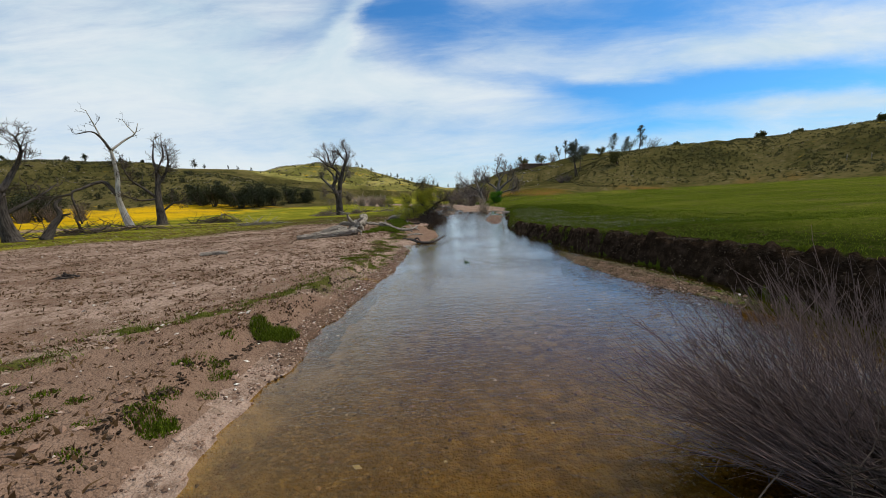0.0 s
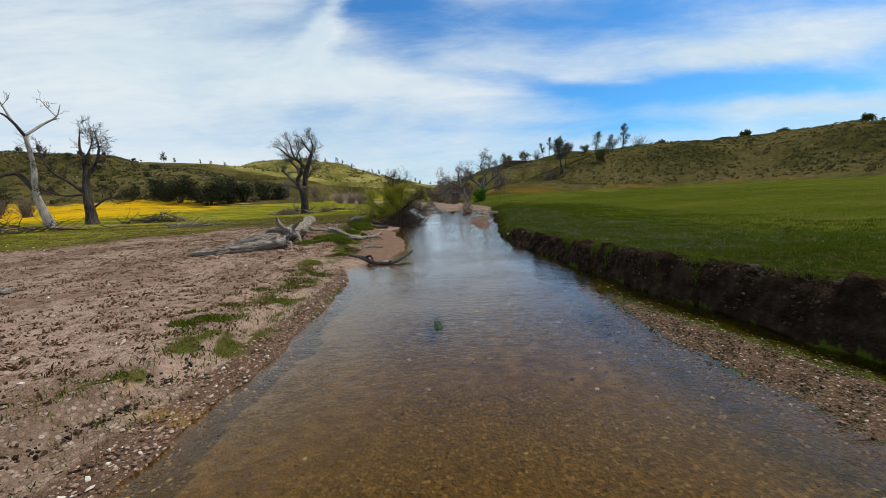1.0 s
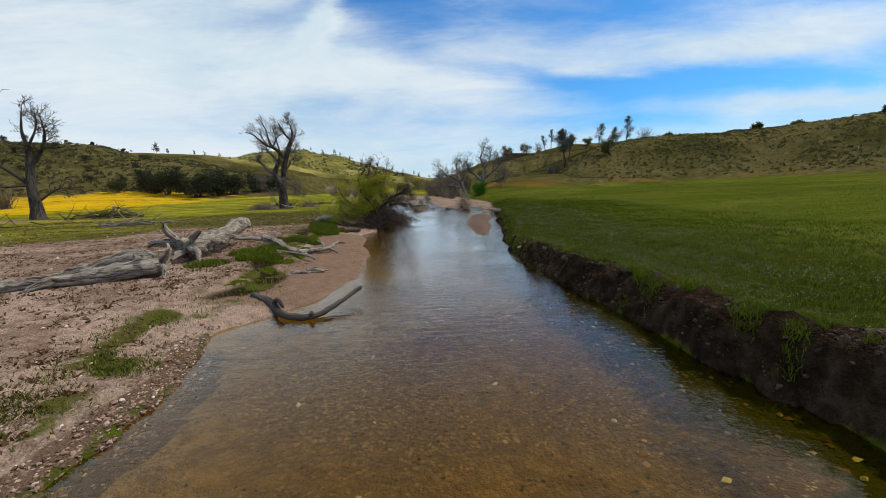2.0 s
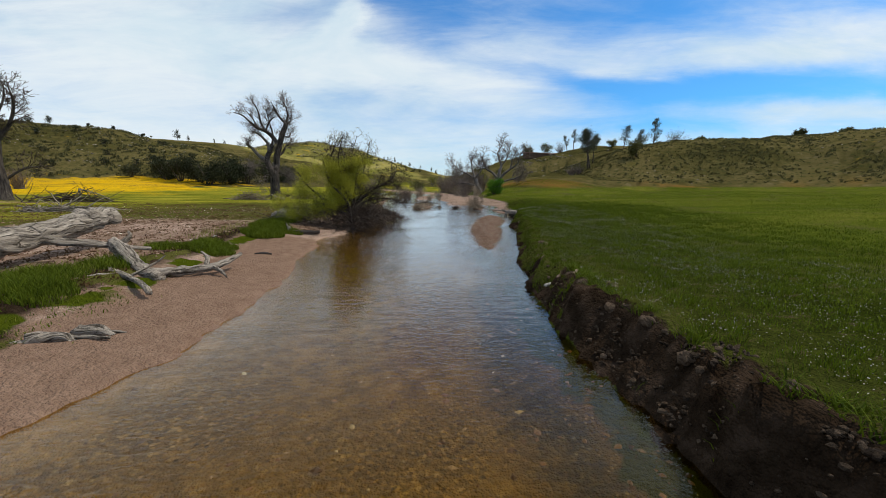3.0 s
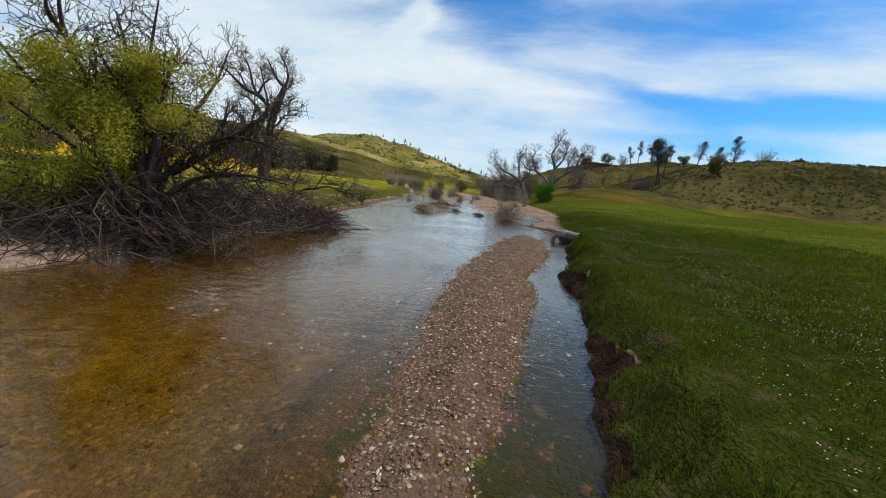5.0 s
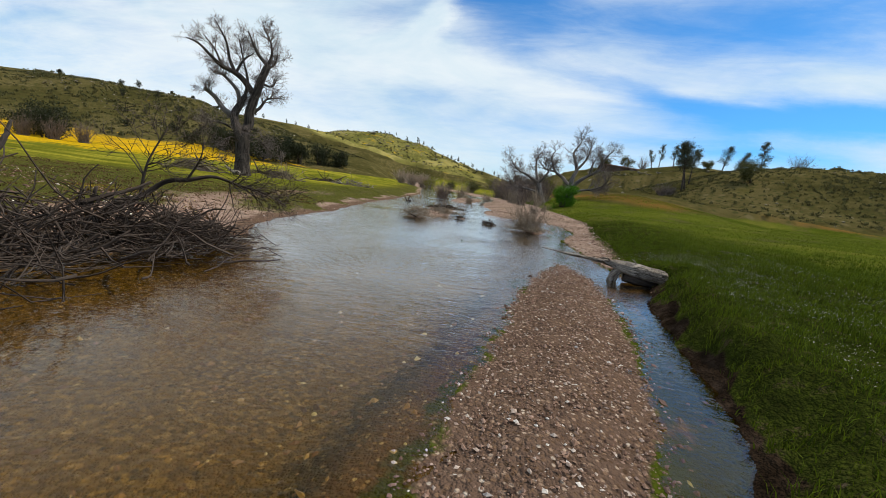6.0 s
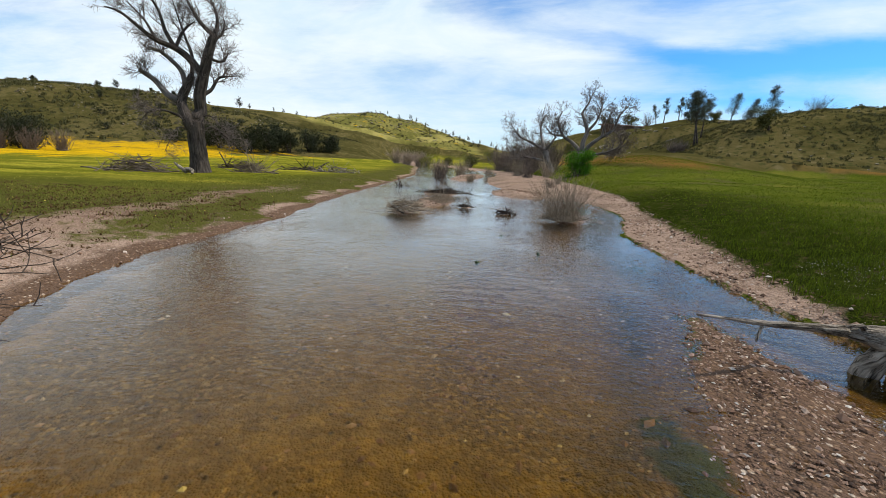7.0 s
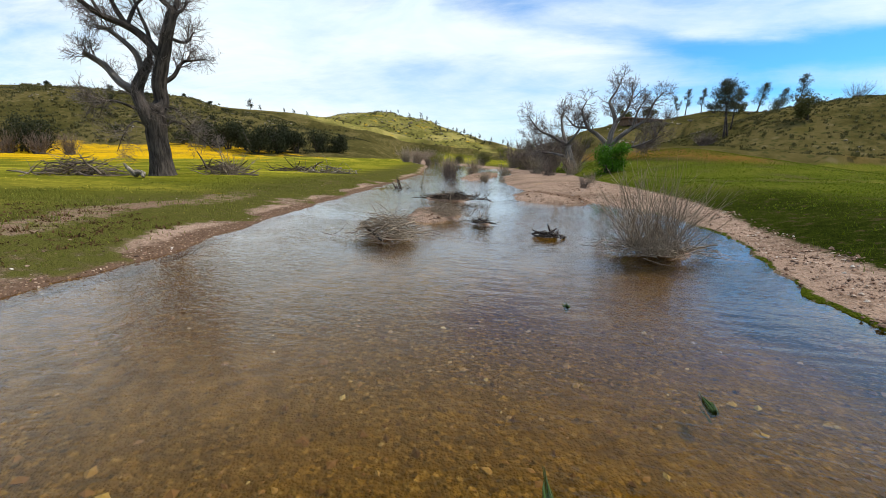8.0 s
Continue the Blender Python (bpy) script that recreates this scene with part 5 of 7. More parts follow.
# ---- willow on the left bank ----
def make_willow():
    rng = np.random.RandomState(21)
    ob = thing("willow_tree", (0.45, 37.4, 0.05), "sprawling willow with fresh yellow-green leaves and dead lower branches", "tree", rz=38)
    limbs = [
        ([(0, -0.1), (0.1, 1.0), (-0.27, 2.1), (-0.55, 2.6), (-0.62, 3.0), (-0.7, 3.3), (-0.65, 3.6)], 0.085, 0.008, 1),
        ([(0.1, 1.0), (0.0, 2.2), (0.15, 3.1), (0.3, 4.0)], 0.05, 0.008, 1),
        ([(-0.27, 2.1), (-0.55, 3.0), (-0.5, 3.9)], 0.04, 0.008, 1),
        ([(0.1, 1.0), (0.25, 1.9), (0.35, 2.7), (0.5, 3.3)], 0.07, 0.01, 1),
        ([(-0.27, 2.1), (-0.1, 2.9), (-0.2, 3.7)], 0.05, 0.01, 1),
        ([(0, 0.4), (-0.8, 1.3), (-1.5, 1.9), (-2.0, 2.4)], 0.06, 0.01, 2),
        ([(0, 0.2), (-1.1, 0.7), (-2.0, 0.95), (-2.9, 1.0)], 0.05, 0.01, 2),
        ([(0, 0.3), (-0.6, 0.9), (-1.1, 1.1), (-1.6, 0.8)], 0.05, 0.01, 2),
        ([(0.1, 1.0), (0.8, 1.6), (1.4, 2.2), (1.7, 2.7)], 0.06, 0.01, 3),
        ([(0, 0.4), (0.6, 1.1), (1.3, 1.3), (1.9, 1.2)], 0.05, 0.01, 0),
        ([(0, 0.4), (0.5, 1.5), (1.1, 1.9), (1.7, 1.8)], 0.045, 0.01, 0),
        ([(0.1, 1.0), (0.5, 2.0), (0.9, 2.9), (1.1, 3.6)], 0.05, 0.008, 3),
        ([(0, 0.3), (-0.3, 1.2), (-0.9, 2.0), (-1.4, 2.9)], 0.06, 0.01, 2),
    ]
    wood, twigs, tips, bare = Buf(), Buf(), [], []
    for pts, r0, r1, leafy in limbs:
        yy = np.cumsum(rng.normal(size=len(pts)) * 0.28)
        yy -= yy[0]
        reach = 0.78 if leafy == 2 else 0.95
        line = smooth_line([(x * reach, yy[k], z * 0.78) for k, (x, z) in enumerate(pts)], 5 * len(pts))
        lb = Buf()
        lb.tube(line, np.linspace(r0, r1, len(line)), 7, 0.06, rng)
        part("limb", lb, BARK_DARK, ob)
        own = []
        sprout(rng, wood, twigs, line, r0, r1, 3, (6.0, 6.5, 6.0) if leafy == 2 else (10.0, 9.0, 8.0), (0.62, 0.42, 0.24), 0.25, 0.08, 0.15, 0.9, own, 0.0045)
        own = np.array(own)
        if leafy == 2:
            tips.append(own[(wave(own[:, 0] * 2 + own[:, 1], own[:, 2] * 2 - own[:, 1], 1.6, 81.0, 2) > -0.40) & ((own[:, 2] < 2.1) | (rng.uniform(size=len(own)) < 0.15))])
        elif leafy == 0:
            continue
        elif leafy == 3:
            bare.append(own[::2])
        else:
            tips.append(own[(wave(own[:, 0] * 2 + own[:, 1], own[:, 2] * 2 - own[:, 1], 1.3, 82.0, 2) > 0.02) & (own[:, 2] < 2.3)])
            bare.append(own[(own[:, 2] >= 2.3)][::3])
    part("branch_mass", wood, BARK_DARK, ob)
    part("twig_mass", twigs, TWIG_DARK, ob, "fine dark twigs")
    leaves = Buf()
    tips = np.vstack(tips)
    tips = tips[tips[:, 2] > 0.3]
    per = max(1, int(85000 / len(tips)))
    leaf_cards(leaves, rng, tips, per, 0.085, 0.052, 0.015, 0.1)
    leaf_cards(leaves, rng, np.vstack(bare), 1, 0.03, 0.05, 0.015)
    part("foliage", leaves, LEAF_WILLOW, ob, "small yellow-green willow leaves")
    dead = Buf()
    for _ in range(380):
        a = rng.uniform(0, 2 * math.pi)
        p = np.array([rng.normal() * 0.7, rng.normal() * 0.45, rng.uniform(0.05, 0.9)])
        d = np.array([math.cos(a), math.sin(a) - 0.25, rng.uniform(-0.9, 0.1)])
        sub = branch(rng, p, d, rng.uniform(0.5, 1.5), 6, 0.22, -0.08)
        sub[:, 2] = np.maximum(sub[:, 2], -0.02)
        dead.tube(sub, np.linspace(0.010, 0.003, 6), 3, cap=False)
    part("dead_branch_mass", dead, TWIG_DARK, ob, "dry grey-brown dead branches hanging to the water")


make_willow()


def gnarl(buf, line, rad, sides, rng):
    """Deep twisted grain, hollows and knots pressed into the last tube."""
    v = buf.v[-1]
    k = len(line)
    a = np.arange(sides) * 2 * math.pi / sides
    s = np.linspace(0, k * 0.02, k)[:, None]
    w = np.zeros((k, sides))
    for _ in range(9):
        f, twist = rng.randint(2, 12), rng.uniform(-0.5, 0.5)
        w += rng.uniform(0.5, 1.0) / f**0.5 * np.sin(f * a[None] + twist * f * s + rng.uniform(0, 6.3) + 0.8 * np.sin(s * rng.uniform(4, 12)))
    w = 0.075 * w - 0.08 * np.abs(np.sin(3 * a[None] + 0.6 * s)) ** 6
    for _ in range(max(3, k // 8)):
        da = np.angle(np.exp(1j * (a[None] - rng.uniform(0, 6.3))))
        ds = (np.arange(k)[:, None] - rng.randint(0, k)) * 0.02
        w += rng.choice([-0.45, -0.3, 0.4, 0.25]) * np.exp(-(da / 0.45) ** 2 - (ds / max(0.05, 0.6 * rad.mean())) ** 2)
    ring = v[:k * sides].reshape(k, sides, 3)
    ring[:] = line[:, None] + (ring - line[:, None]) * np.clip(1 + w, 0.4, 1.6)[..., None]


def log(name, at, pieces, label, mat, category="log", group="", seed=1, kindred=()):
    """Driftwood: pieces of (part name, points, first and last radius)."""
    rng = np.random.RandomState(seed)
    ob = thing(name, at, label, category, group)
    for pname, pts, r0, r1 in pieces:
        b = Buf()
        p = np.asarray(pts, float)
        length = np.linalg.norm(np.diff(p, axis=0), axis=1).sum()
        n = int(np.clip(length / max(0.03, min(r0, 0.1) * 0.8), 6, 40))
        line = smooth_line(p, n)
        sides = 20 if r0 > 0.08 else 8 if r0 > 0.03 else 5
        rad = np.linspace(r0, r1, n) * (1 + 0.08 * np.sin(np.linspace(0, 1, n) * 9 + rng.uniform(0, 6)))
        line = line + rng.normal(size=line.shape) * r0 * 0.05
        if r0 > 0.08:
            n = int(np.clip(length / 0.02, 20, 120))
            line = smooth_line(line, n)
            rad = np.interp(np.linspace(0, 1, n), np.linspace(0, 1, len(rad)), rad)
            b.tube(line, rad, 40)
            gnarl(b, line, rad, 40, rng)
            part(pname, b, mat, ob)
            continue
        b.tube(line, rad, sides, 0.26 if r0 > 0.05 else 0.12, rng)
        part(pname, b, mat, ob)
    return ob


def brush_pile(name, at, seed, n, spread, long, label, mat=None, rise=0.3, radius=0.009, category="brush pile", group="", heap=0.5, rz=0.0, lie=0.25):
    """A tangle of dead sticks: some thick ones as parts, the rest as one mesh."""
    rng = np.random.RandomState(seed)
    mat = mat or TWIG_DARK
    ob = thing(name, at, label, category, group, rz=rz)
    rest = Buf()
    for i in range(n):
        p = np.array([rng.normal() * spread[0] * 0.5, rng.normal() * spread[1] * 0.5, 0.0])
        p[2] = heap * rng.uniform(0, 1) * math.exp(-(p[0] / spread[0]) ** 2 - (p[1] / spread[1]) ** 2)
        a = rng.uniform(0, 2 * math.pi)
        d = np.array([math.cos(a) * spread[0], math.sin(a) * spread[1], 0.0]) / max(spread)
        d[2] = rng.normal() * lie + 0.05
        L = long * rng.uniform(0.4, 1.2)
        sub = branch(rng, p - d * L * 0.4, d, L, 6, 0.16, rise * 0.05)
        sub[:, 2] = np.maximum(sub[:, 2], 0.0)
        r = radius * rng.uniform(0.5, 1.6)
        if i < 16:
            b = Buf()
            b.tube(sub, np.linspace(r * 2.2, r, 6), 6, 0.05, rng)
            part("stick", b, mat, ob)
        else:
            rest.tube(sub, np.linspace(r, r * 0.4, 6), 3, cap=False)
    part("twig_mass", rest, mat, ob)
    return ob


def stem_shrub(name, at, seed, n, tall, label, mat, fan=0.5, lean=(0, 0), category="shrub", group="", radius=0.005, side=2, wide=0.15, rz=0.0, solo=0):
    """A leafless shrub of many thin stems from one base."""
    rng = np.random.RandomState(seed)
    ob = thing(name, at, label, category, group, rz=rz)
    stems, twigs = Buf(), Buf()
    for i in range(n):
        a, r = rng.uniform(0, 2 * math.pi), wide * math.sqrt(rng.uniform())
        d = np.array([lean[0] + fan * rng.normal(), lean[1] + fan * rng.normal(), rng.uniform(0.7, 1.1)])
        d /= np.linalg.norm(d)
        L = tall * rng.uniform(0.5, 1.15)
        sub = branch(rng, (r * math.cos(a), r * math.sin(a), -0.03), d, L, 7, 0.07, 0.02)
        q = radius * rng.uniform(0.6, 1.4)
        if i < solo:
            one = Buf()
            one.tube(sub, np.linspace(q, q * 0.3, 7), 5)
            part("stem", one, mat, ob)
        else:
            stems.tube(sub, np.linspace(q, q * 0.3, 7), 4, cap=False)
        for _ in range(side):
            j = rng.randint(2, 6)
            tw = branch(rng, sub[j], (sub[j] - sub[j - 1]) / np.linalg.norm(sub[j] - sub[j - 1]) + rng.normal(size=3) * 0.35, L * rng.uniform(0.15, 0.4), 4, 0.1, 0.03)
            twigs.tube(tw, np.linspace(q * 0.5, q * 0.2, 4), 3, cap=False)
    part("stem_mass", stems, mat, ob)
    if twigs.n:
        part("twig_mass", twigs, mat, ob)
    return ob


# drift under and beside the willow
brush_pile("brush_pile", (0.55, 38.9, 0.06), 31, 700, (0.8, 1.6), 0.85, "tangled heap of dead grey branches at the willow's foot", heap=0.95, rz=-12, lie=0.5)
brush_pile("brush_pile", (0.7, 40.7, 0.05), 32, 520, (0.6, 1.3), 0.7, "low drift of dead sticks along the water's edge", heap=0.6, rz=-14, lie=0.5)
brush_pile("brush_pile", (-1.6, 37.6, 0.22), 33, 160, (1.0, 0.8), 0.8, "heap of dead branches behind the willow", heap=0.5)
brush_pile("brush_pile", (1.05, 41.35, 0.03), 37, 420, (0.65, 0.7), 0.7, "dark drift of dead sticks hanging over the water", heap=0.42, rz=-14, radius=0.006)
log("fallen_log", (-0.9, 40.3, 0.45), [("trunk", [(-0.75, 0.55, 0.0), (-0.1, 0.15, 0.12), (0.5, -0.3, 0.1), (0.95, -0.6, -0.15)], 0.17, 0.13), ("branch", [(0.4, -0.2, 0.15), (0.6, 0.1, 0.5), (0.55, 0.3, 0.85)], 0.05, 0.015)],
    "shredded dark fallen log lying in the willow brush", BARK_DARK, seed=34)
LIMB = [([(0, 0), (0.28, 0.36), (0.5, 0.45), (0.78, 0.68), (1.0, 0.72), (1.3, 0.80), (1.6, 0.72), (1.9, 0.65), (2.2, 0.5)], 0.04, 0.010), ([(0.5, 0.45), (0.6, 0.9), (0.8, 1.35)], 0.02, 0.006), ([(1.0, 0.72), (1.15, 1.0), (1.2, 1.25)], 0.015, 0.005)]
bare_tree("fallen_limb", (-0.05, 41.1, 0.12), LIMB, 35, TWIG_DARK, "arching fallen limb with drooping dead twigs over the shore", rz=33, levels=3, dens=(20.0, 9.0, 6.0), reach=(0.6, 0.34, 0.18), depth=0.1, least=0.0035, trunk_sides=7, start=0.3)
log("stick", (0.9, 41.75, 0.05), [("stem", [(-0.3, -0.75, 0.02), (0, -0.2, 0.05), (0.3, 0.35, 0.03), (0.4, 0.5, 0.02)], 0.028, 0.014)], "bleached stick lying at the water's edge", BARK_WHITE, "stick", seed=36)

# driftwood on the gravel flat
log("driftwood_log", (-3.2, 26.3, 0.28), [("trunk", [(-1.15, -0.45, 0.08), (-0.5, -0.2, 0.12), (0.3, 0.15, 0.14), (1.15, 0.5, 0.2)], 0.10, 0.17), ("branch", [(-0.1, 0.0, 0.12), (-0.35, -0.3, 0.08), (-0.5, -0.45, 0.0)], 0.08, 0.04),
    ("root", [(1.1, 0.5, 0.25), (1.3, 0.45, 0.45), (1.25, 0.55, 0.6)], 0.07, 0.02), ("root", [(1.1, 0.5, 0.2), (1.35, 0.25, 0.2), (1.4, 0.1, 0.02)], 0.06, 0.02)], "weathered grey driftwood log lying on the gravel", DRIFT, group="driftwood logs", seed=41)
log("driftwood_log", (-3.3, 27.6, 0.28), [("trunk", [(-0.8, -0.25, 0.02), (-0.35, 0.0, 0.18), (0.1, 0.15, 0.24), (0.5, 0.05, 0.15)], 0.13, 0.2), ("branch", [(-0.6, -0.15, 0.1), (-0.9, -0.3, 0.12), (-1.0, -0.35, 0.05)], 0.07, 0.03)],
    "short curved driftwood stump on the gravel", DRIFT, group="driftwood logs", seed=42)
log("driftwood_log", (-2.4, 28.3, 0.28), [("trunk", [(-0.1, -0.15, 0.32), (-0.05, 0.9, 0.40), (-0.2, 2.2, 0.50), (-0.35, 3.2, 0.66)], 0.24, 0.17),
    ("root", [(-0.1, 0, 0.35), (-0.55, -0.2, 0.5), (-0.8, -0.25, 0.42)], 0.14, 0.04), ("root", [(-0.1, 0, 0.35), (-0.3, -0.25, 0.7), (-0.35, -0.3, 0.95)], 0.11, 0.02),
    ("root", [(-0.1, 0, 0.3), (0.25, -0.3, 0.3), (0.45, -0.5, 0.05)], 0.12, 0.03), ("root", [(-0.1, 0, 0.3), (-0.2, -0.35, 0.2), (-0.3, -0.55, 0.0)], 0.12, 0.04),
    ("root", [(-0.1, 0, 0.4), (0.2, -0.1, 0.65), (0.35, -0.2, 0.72)], 0.08, 0.02), ("branch", [(-0.1, 1.4, 0.4), (0.6, 1.9, 0.25), (1.1, 2.3, 0.12)], 0.08, 0.03)],
    "big grey driftwood trunk with its torn root plate", DRIFT, group="driftwood logs", seed=43)
log("driftwood_branch", (-0.35, 29.4, 0.12), [("stem", [(-1.35, 0.95, 0.42), (-0.85, 0.55, 0.32), (-0.35, 0.2, 0.14), (0.05, 0.0, 0.04)], 0.11, 0.085), ("branch", [(-0.2, 0.12, 0.1), (0.15, 0.35, 0.08), (0.45, 0.6, 0.10), (0.6, 0.85, 0.16), (0.66, 1.1, 0.22)], 0.085, 0.03),
    ("branch", [(0.4, 0.55, 0.1), (0.3, 0.75, 0.22), (0.15, 0.85, 0.3)], 0.05, 0.015), ("branch", [(0.45, 0.6, 0.1), (0.65, 0.5, 0.06), (0.8, 0.4, -0.02)], 0.04, 0.012), ("branch", [(-1.1, 0.75, 0.4), (-1.0, 0.85, 0.55), (-1.05, 0.9, 0.62)], 0.05, 0.02), ("root", [(-0.3, 0.2, 0.12), (-0.25, 0.05, 0.0), (-0.2, -0.1, -0.06)], 0.07, 0.03)],
    "forked grey driftwood branch by the sand bar", DRIFT, group="driftwood branches", seed=44)
log("driftwood_branch", (-0.6, 29.2, 0.16), [("stem", [(-0.5, 0.3, 0.12), (0, 0, 0.1), (0.5, -0.35, 0.08), (0.8, -0.6, 0.03)], 0.05, 0.03), ("branch", [(0.1, -0.05, 0.1), (0.3, 0.2, 0.25), (0.4, 0.25, 0.34)], 0.022, 0.008), ("branch", [(-0.1, 0.1, 0.1), (-0.3, -0.2, 0.14), (-0.5, -0.35, 0.06)], 0.025, 0.01)],
    "small grey driftwood branch on muddy ground", DRIFT, group="driftwood branches", seed=45)
log("driftwood_branch", (0.85, 25.0, 0.0), [("stem", [(-0.75, 0.65, 0.12), (-0.35, 0.3, 0.09), (0.0, -0.15, 0.04), (0.45, -0.25, 0.03), (0.75, 0.15, 0.12), (0.95, 0.6, 0.2)], 0.06, 0.022), ("branch", [(-0.3, 0.3, 0.1), (-0.12, 0.05, 0.2), (-0.05, 0.0, 0.1)], 0.04, 0.02), ("branch", [(0.4, -0.25, 0.03), (0.45, -0.3, 0.1)], 0.035, 0.03)],
    "dark wet branch half in the creek water", BARK_DARK, group="driftwood branches", seed=46)
log("stick", (0.35, 27.35, 0.09), [("stem", [(-0.35, -0.1, 0.0), (0, 0.02, 0.03), (0.4, 0.05, 0.02)], 0.035, 0.014)], "grey stick on the sand bar", DRIFT, "stick", seed=47)
log("driftwood_log", (-5.4, 21.8, 0.28), [("trunk", [(-0.35, -0.1, 0.04), (0, 0, 0.07), (0.4, 0.08, 0.05)], 0.09, 0.07)], "half-buried grey log stub on the gravel", DRIFT, group="driftwood logs", seed=48)
brush_pile("brush_pile", (-6.8, 18.5, 0.29), 49, 50, (0.22, 0.18), 0.25, "small dark clump of dead wood on the gravel", BARK_DARK, heap=0.12)

# log and root by the right bank
SHELL = []
for k in range(12):
    turn = radians(-8 + 17.5 * k)
    c, d = math.cos(turn), math.sin(turn)
    wob = 0.05 * math.sin(k * 2.7)
    SHELL.append(("trunk", [(-0.45, 0.0 + 0.02 * c, 0.27 + 0.02 * d), (-0.25, 0.03 - 0.05 * c, 0.22 + 0.06 * d), (-0.05, 0.02 - 0.10 * c, 0.17 + 0.11 * d), (0.22, -0.01 - 0.12 * c, 0.13 + 0.12 * d), (0.46 + wob, -0.03 - 0.12 * c, 0.11 + 0.11 * d)], 0.026, 0.046))
TORN = []
for k in range(24):
    turn = radians(-110 + 16 * k)
    c, d = math.cos(turn), math.sin(turn)
    TORN.append(("splinter", [(0.42, -0.03 - 0.12 * c, 0.11 + 0.11 * d), (0.50 + 0.03 * math.sin(k * 1.7), -0.04 - 0.13 * c, 0.09 + 0.12 * d), (0.55 + 0.11 * math.sin(k * 2.3), -0.05 - 0.16 * c, 0.03 + 0.13 * d + 0.05 * math.sin(k * 3.1))], 0.026, 0.004))
log("driftwood_log", (6.95, 43.68, 0.02), SHELL + TORN + [("branch", [(-1.43, -0.26, 0.39), (-1.0, -0.15, 0.33), (-0.72, -0.06, 0.30), (-0.42, 0.0, 0.27)], 0.009, 0.042), ("branch", [(-0.98, -0.14, 0.33), (-1.02, -0.18, 0.27), (-1.04, -0.2, 0.22)], 0.011, 0.006), ("branch", [(0.08, -0.02, 0.26), (0.05, -0.03, 0.33), (0.0, -0.03, 0.37)], 0.020, 0.006), ("branch", [(-0.30, 0.02, 0.27), (-0.36, -0.04, 0.33), (-0.47, -0.08, 0.33)], 0.022, 0.010),
    ("root", [(-0.12, 0.0, 0.22), (-0.20, -0.01, 0.14), (-0.26, 0.0, 0.02), (-0.29, 0.02, -0.18)], 0.052, 0.045), ("root", [(-0.06, -0.02, 0.20), (-0.17, -0.04, 0.10), (-0.24, -0.03, -0.16)], 0.034, 0.024)],
    "grey hollow log with a torn dark end by the gravel bar", DRIFT, group="driftwood logs", seed=51)
# Dark plug added inside the shell; its colour stands for the hollow's shade.
log("hollow_shade", (7.12, 43.66, 0.02), [("body", [(-0.25, 0.0, 0.08), (0.0, 0.0, 0.07), (0.30, 0.0, 0.05)], 0.079, 0.09)], "dark plug that stands for the shade inside the hollow log", BARK_DARK, "log", seed=52)
# root mass behind the willow
log("driftwood_stump", (-1.75, 37.4, 0.28), [("body", [(-0.5, 0.2, 0.15), (-0.1, 0.0, 0.22), (0.35, -0.2, 0.2)], 0.20, 0.24)] + [("root", [(0.25, -0.15, 0.2), (0.4 + 0.12 * math.cos(k * 1.3), -0.3 + 0.1 * math.sin(k), 0.25 + 0.2 * math.sin(k * 1.3)), (0.55 + 0.25 * math.cos(k * 1.3), -0.45 + 0.15 * math.sin(k * 2.1), 0.15 + 0.4 * math.sin(k * 1.3))], 0.07, 0.015) for k in range(9)],
    "torn grey root mass lying behind the willow", DRIFT, "stump", seed=53)
log("pale_stone", (5.19, 29.25, 0.13), [("body", [(-0.045, 0, 0.0), (-0.03, 0, 0.02), (0.03, 0.01, 0.02), (0.045, 0.01, 0.0)], 0.030, 0.026)], "single pale stone lying on the grassy bank", BARK_WHITE, "stone", seed=54)

for x, y, turn in ((0.28, 27.35, 10), (0.52, 27.5, -15)):
    log("driftwood_chunk", (x, y, 0.07), [("body", [(-0.17, -0.03 * turn / 10, 0.02), (-0.05, 0.0, 0.05), (0.08, 0.02, 0.05), (0.18, 0.0, 0.01)], 0.085, 0.03), ("splinter", [(0.1, 0.0, 0.06), (0.2, 0.03, 0.05), (0.26, 0.05, 0.03)], 0.02, 0.008)], "small rotten chunk of wood lying on the sand", DRIFT, "wood chunk", "wood chunks on the sand", seed=45 + turn)
log("driftwood_stump", (-0.75, 35.0, 0.12), [("body", [(-0.05, 0.05, -0.05), (0.0, 0.0, 0.1), (0.04, -0.03, 0.24)], 0.079, 0.045), ("splinter", [(0.02, 0.0, 0.18), (-0.04, 0.02, 0.27), (-0.06, 0.03, 0.32)], 0.03, 0.01)], "pale split stump behind the sand bar", DRIFT, "stump", seed=48)
log("fallen_log", (-0.35, 35.15, 0.10), [("trunk", [(-0.3, -0.1, 0.05), (0.0, 0.0, 0.07), (0.4, 0.15, 0.05)], 0.07, 0.05)], "short dark rotten log behind the sand bar", BARK_DARK, seed=49)
log("driftwood_chunk", (0.0, 31.9, 0.06), [("body", [(-0.15, -0.03, 0.01), (0.0, 0.0, 0.05), (0.16, 0.04, 0.02)], 0.04, 0.02)], "dark scrap of wood at the edge of the sand", BARK_DARK, "wood chunk", "wood chunks on the sand", seed=49)

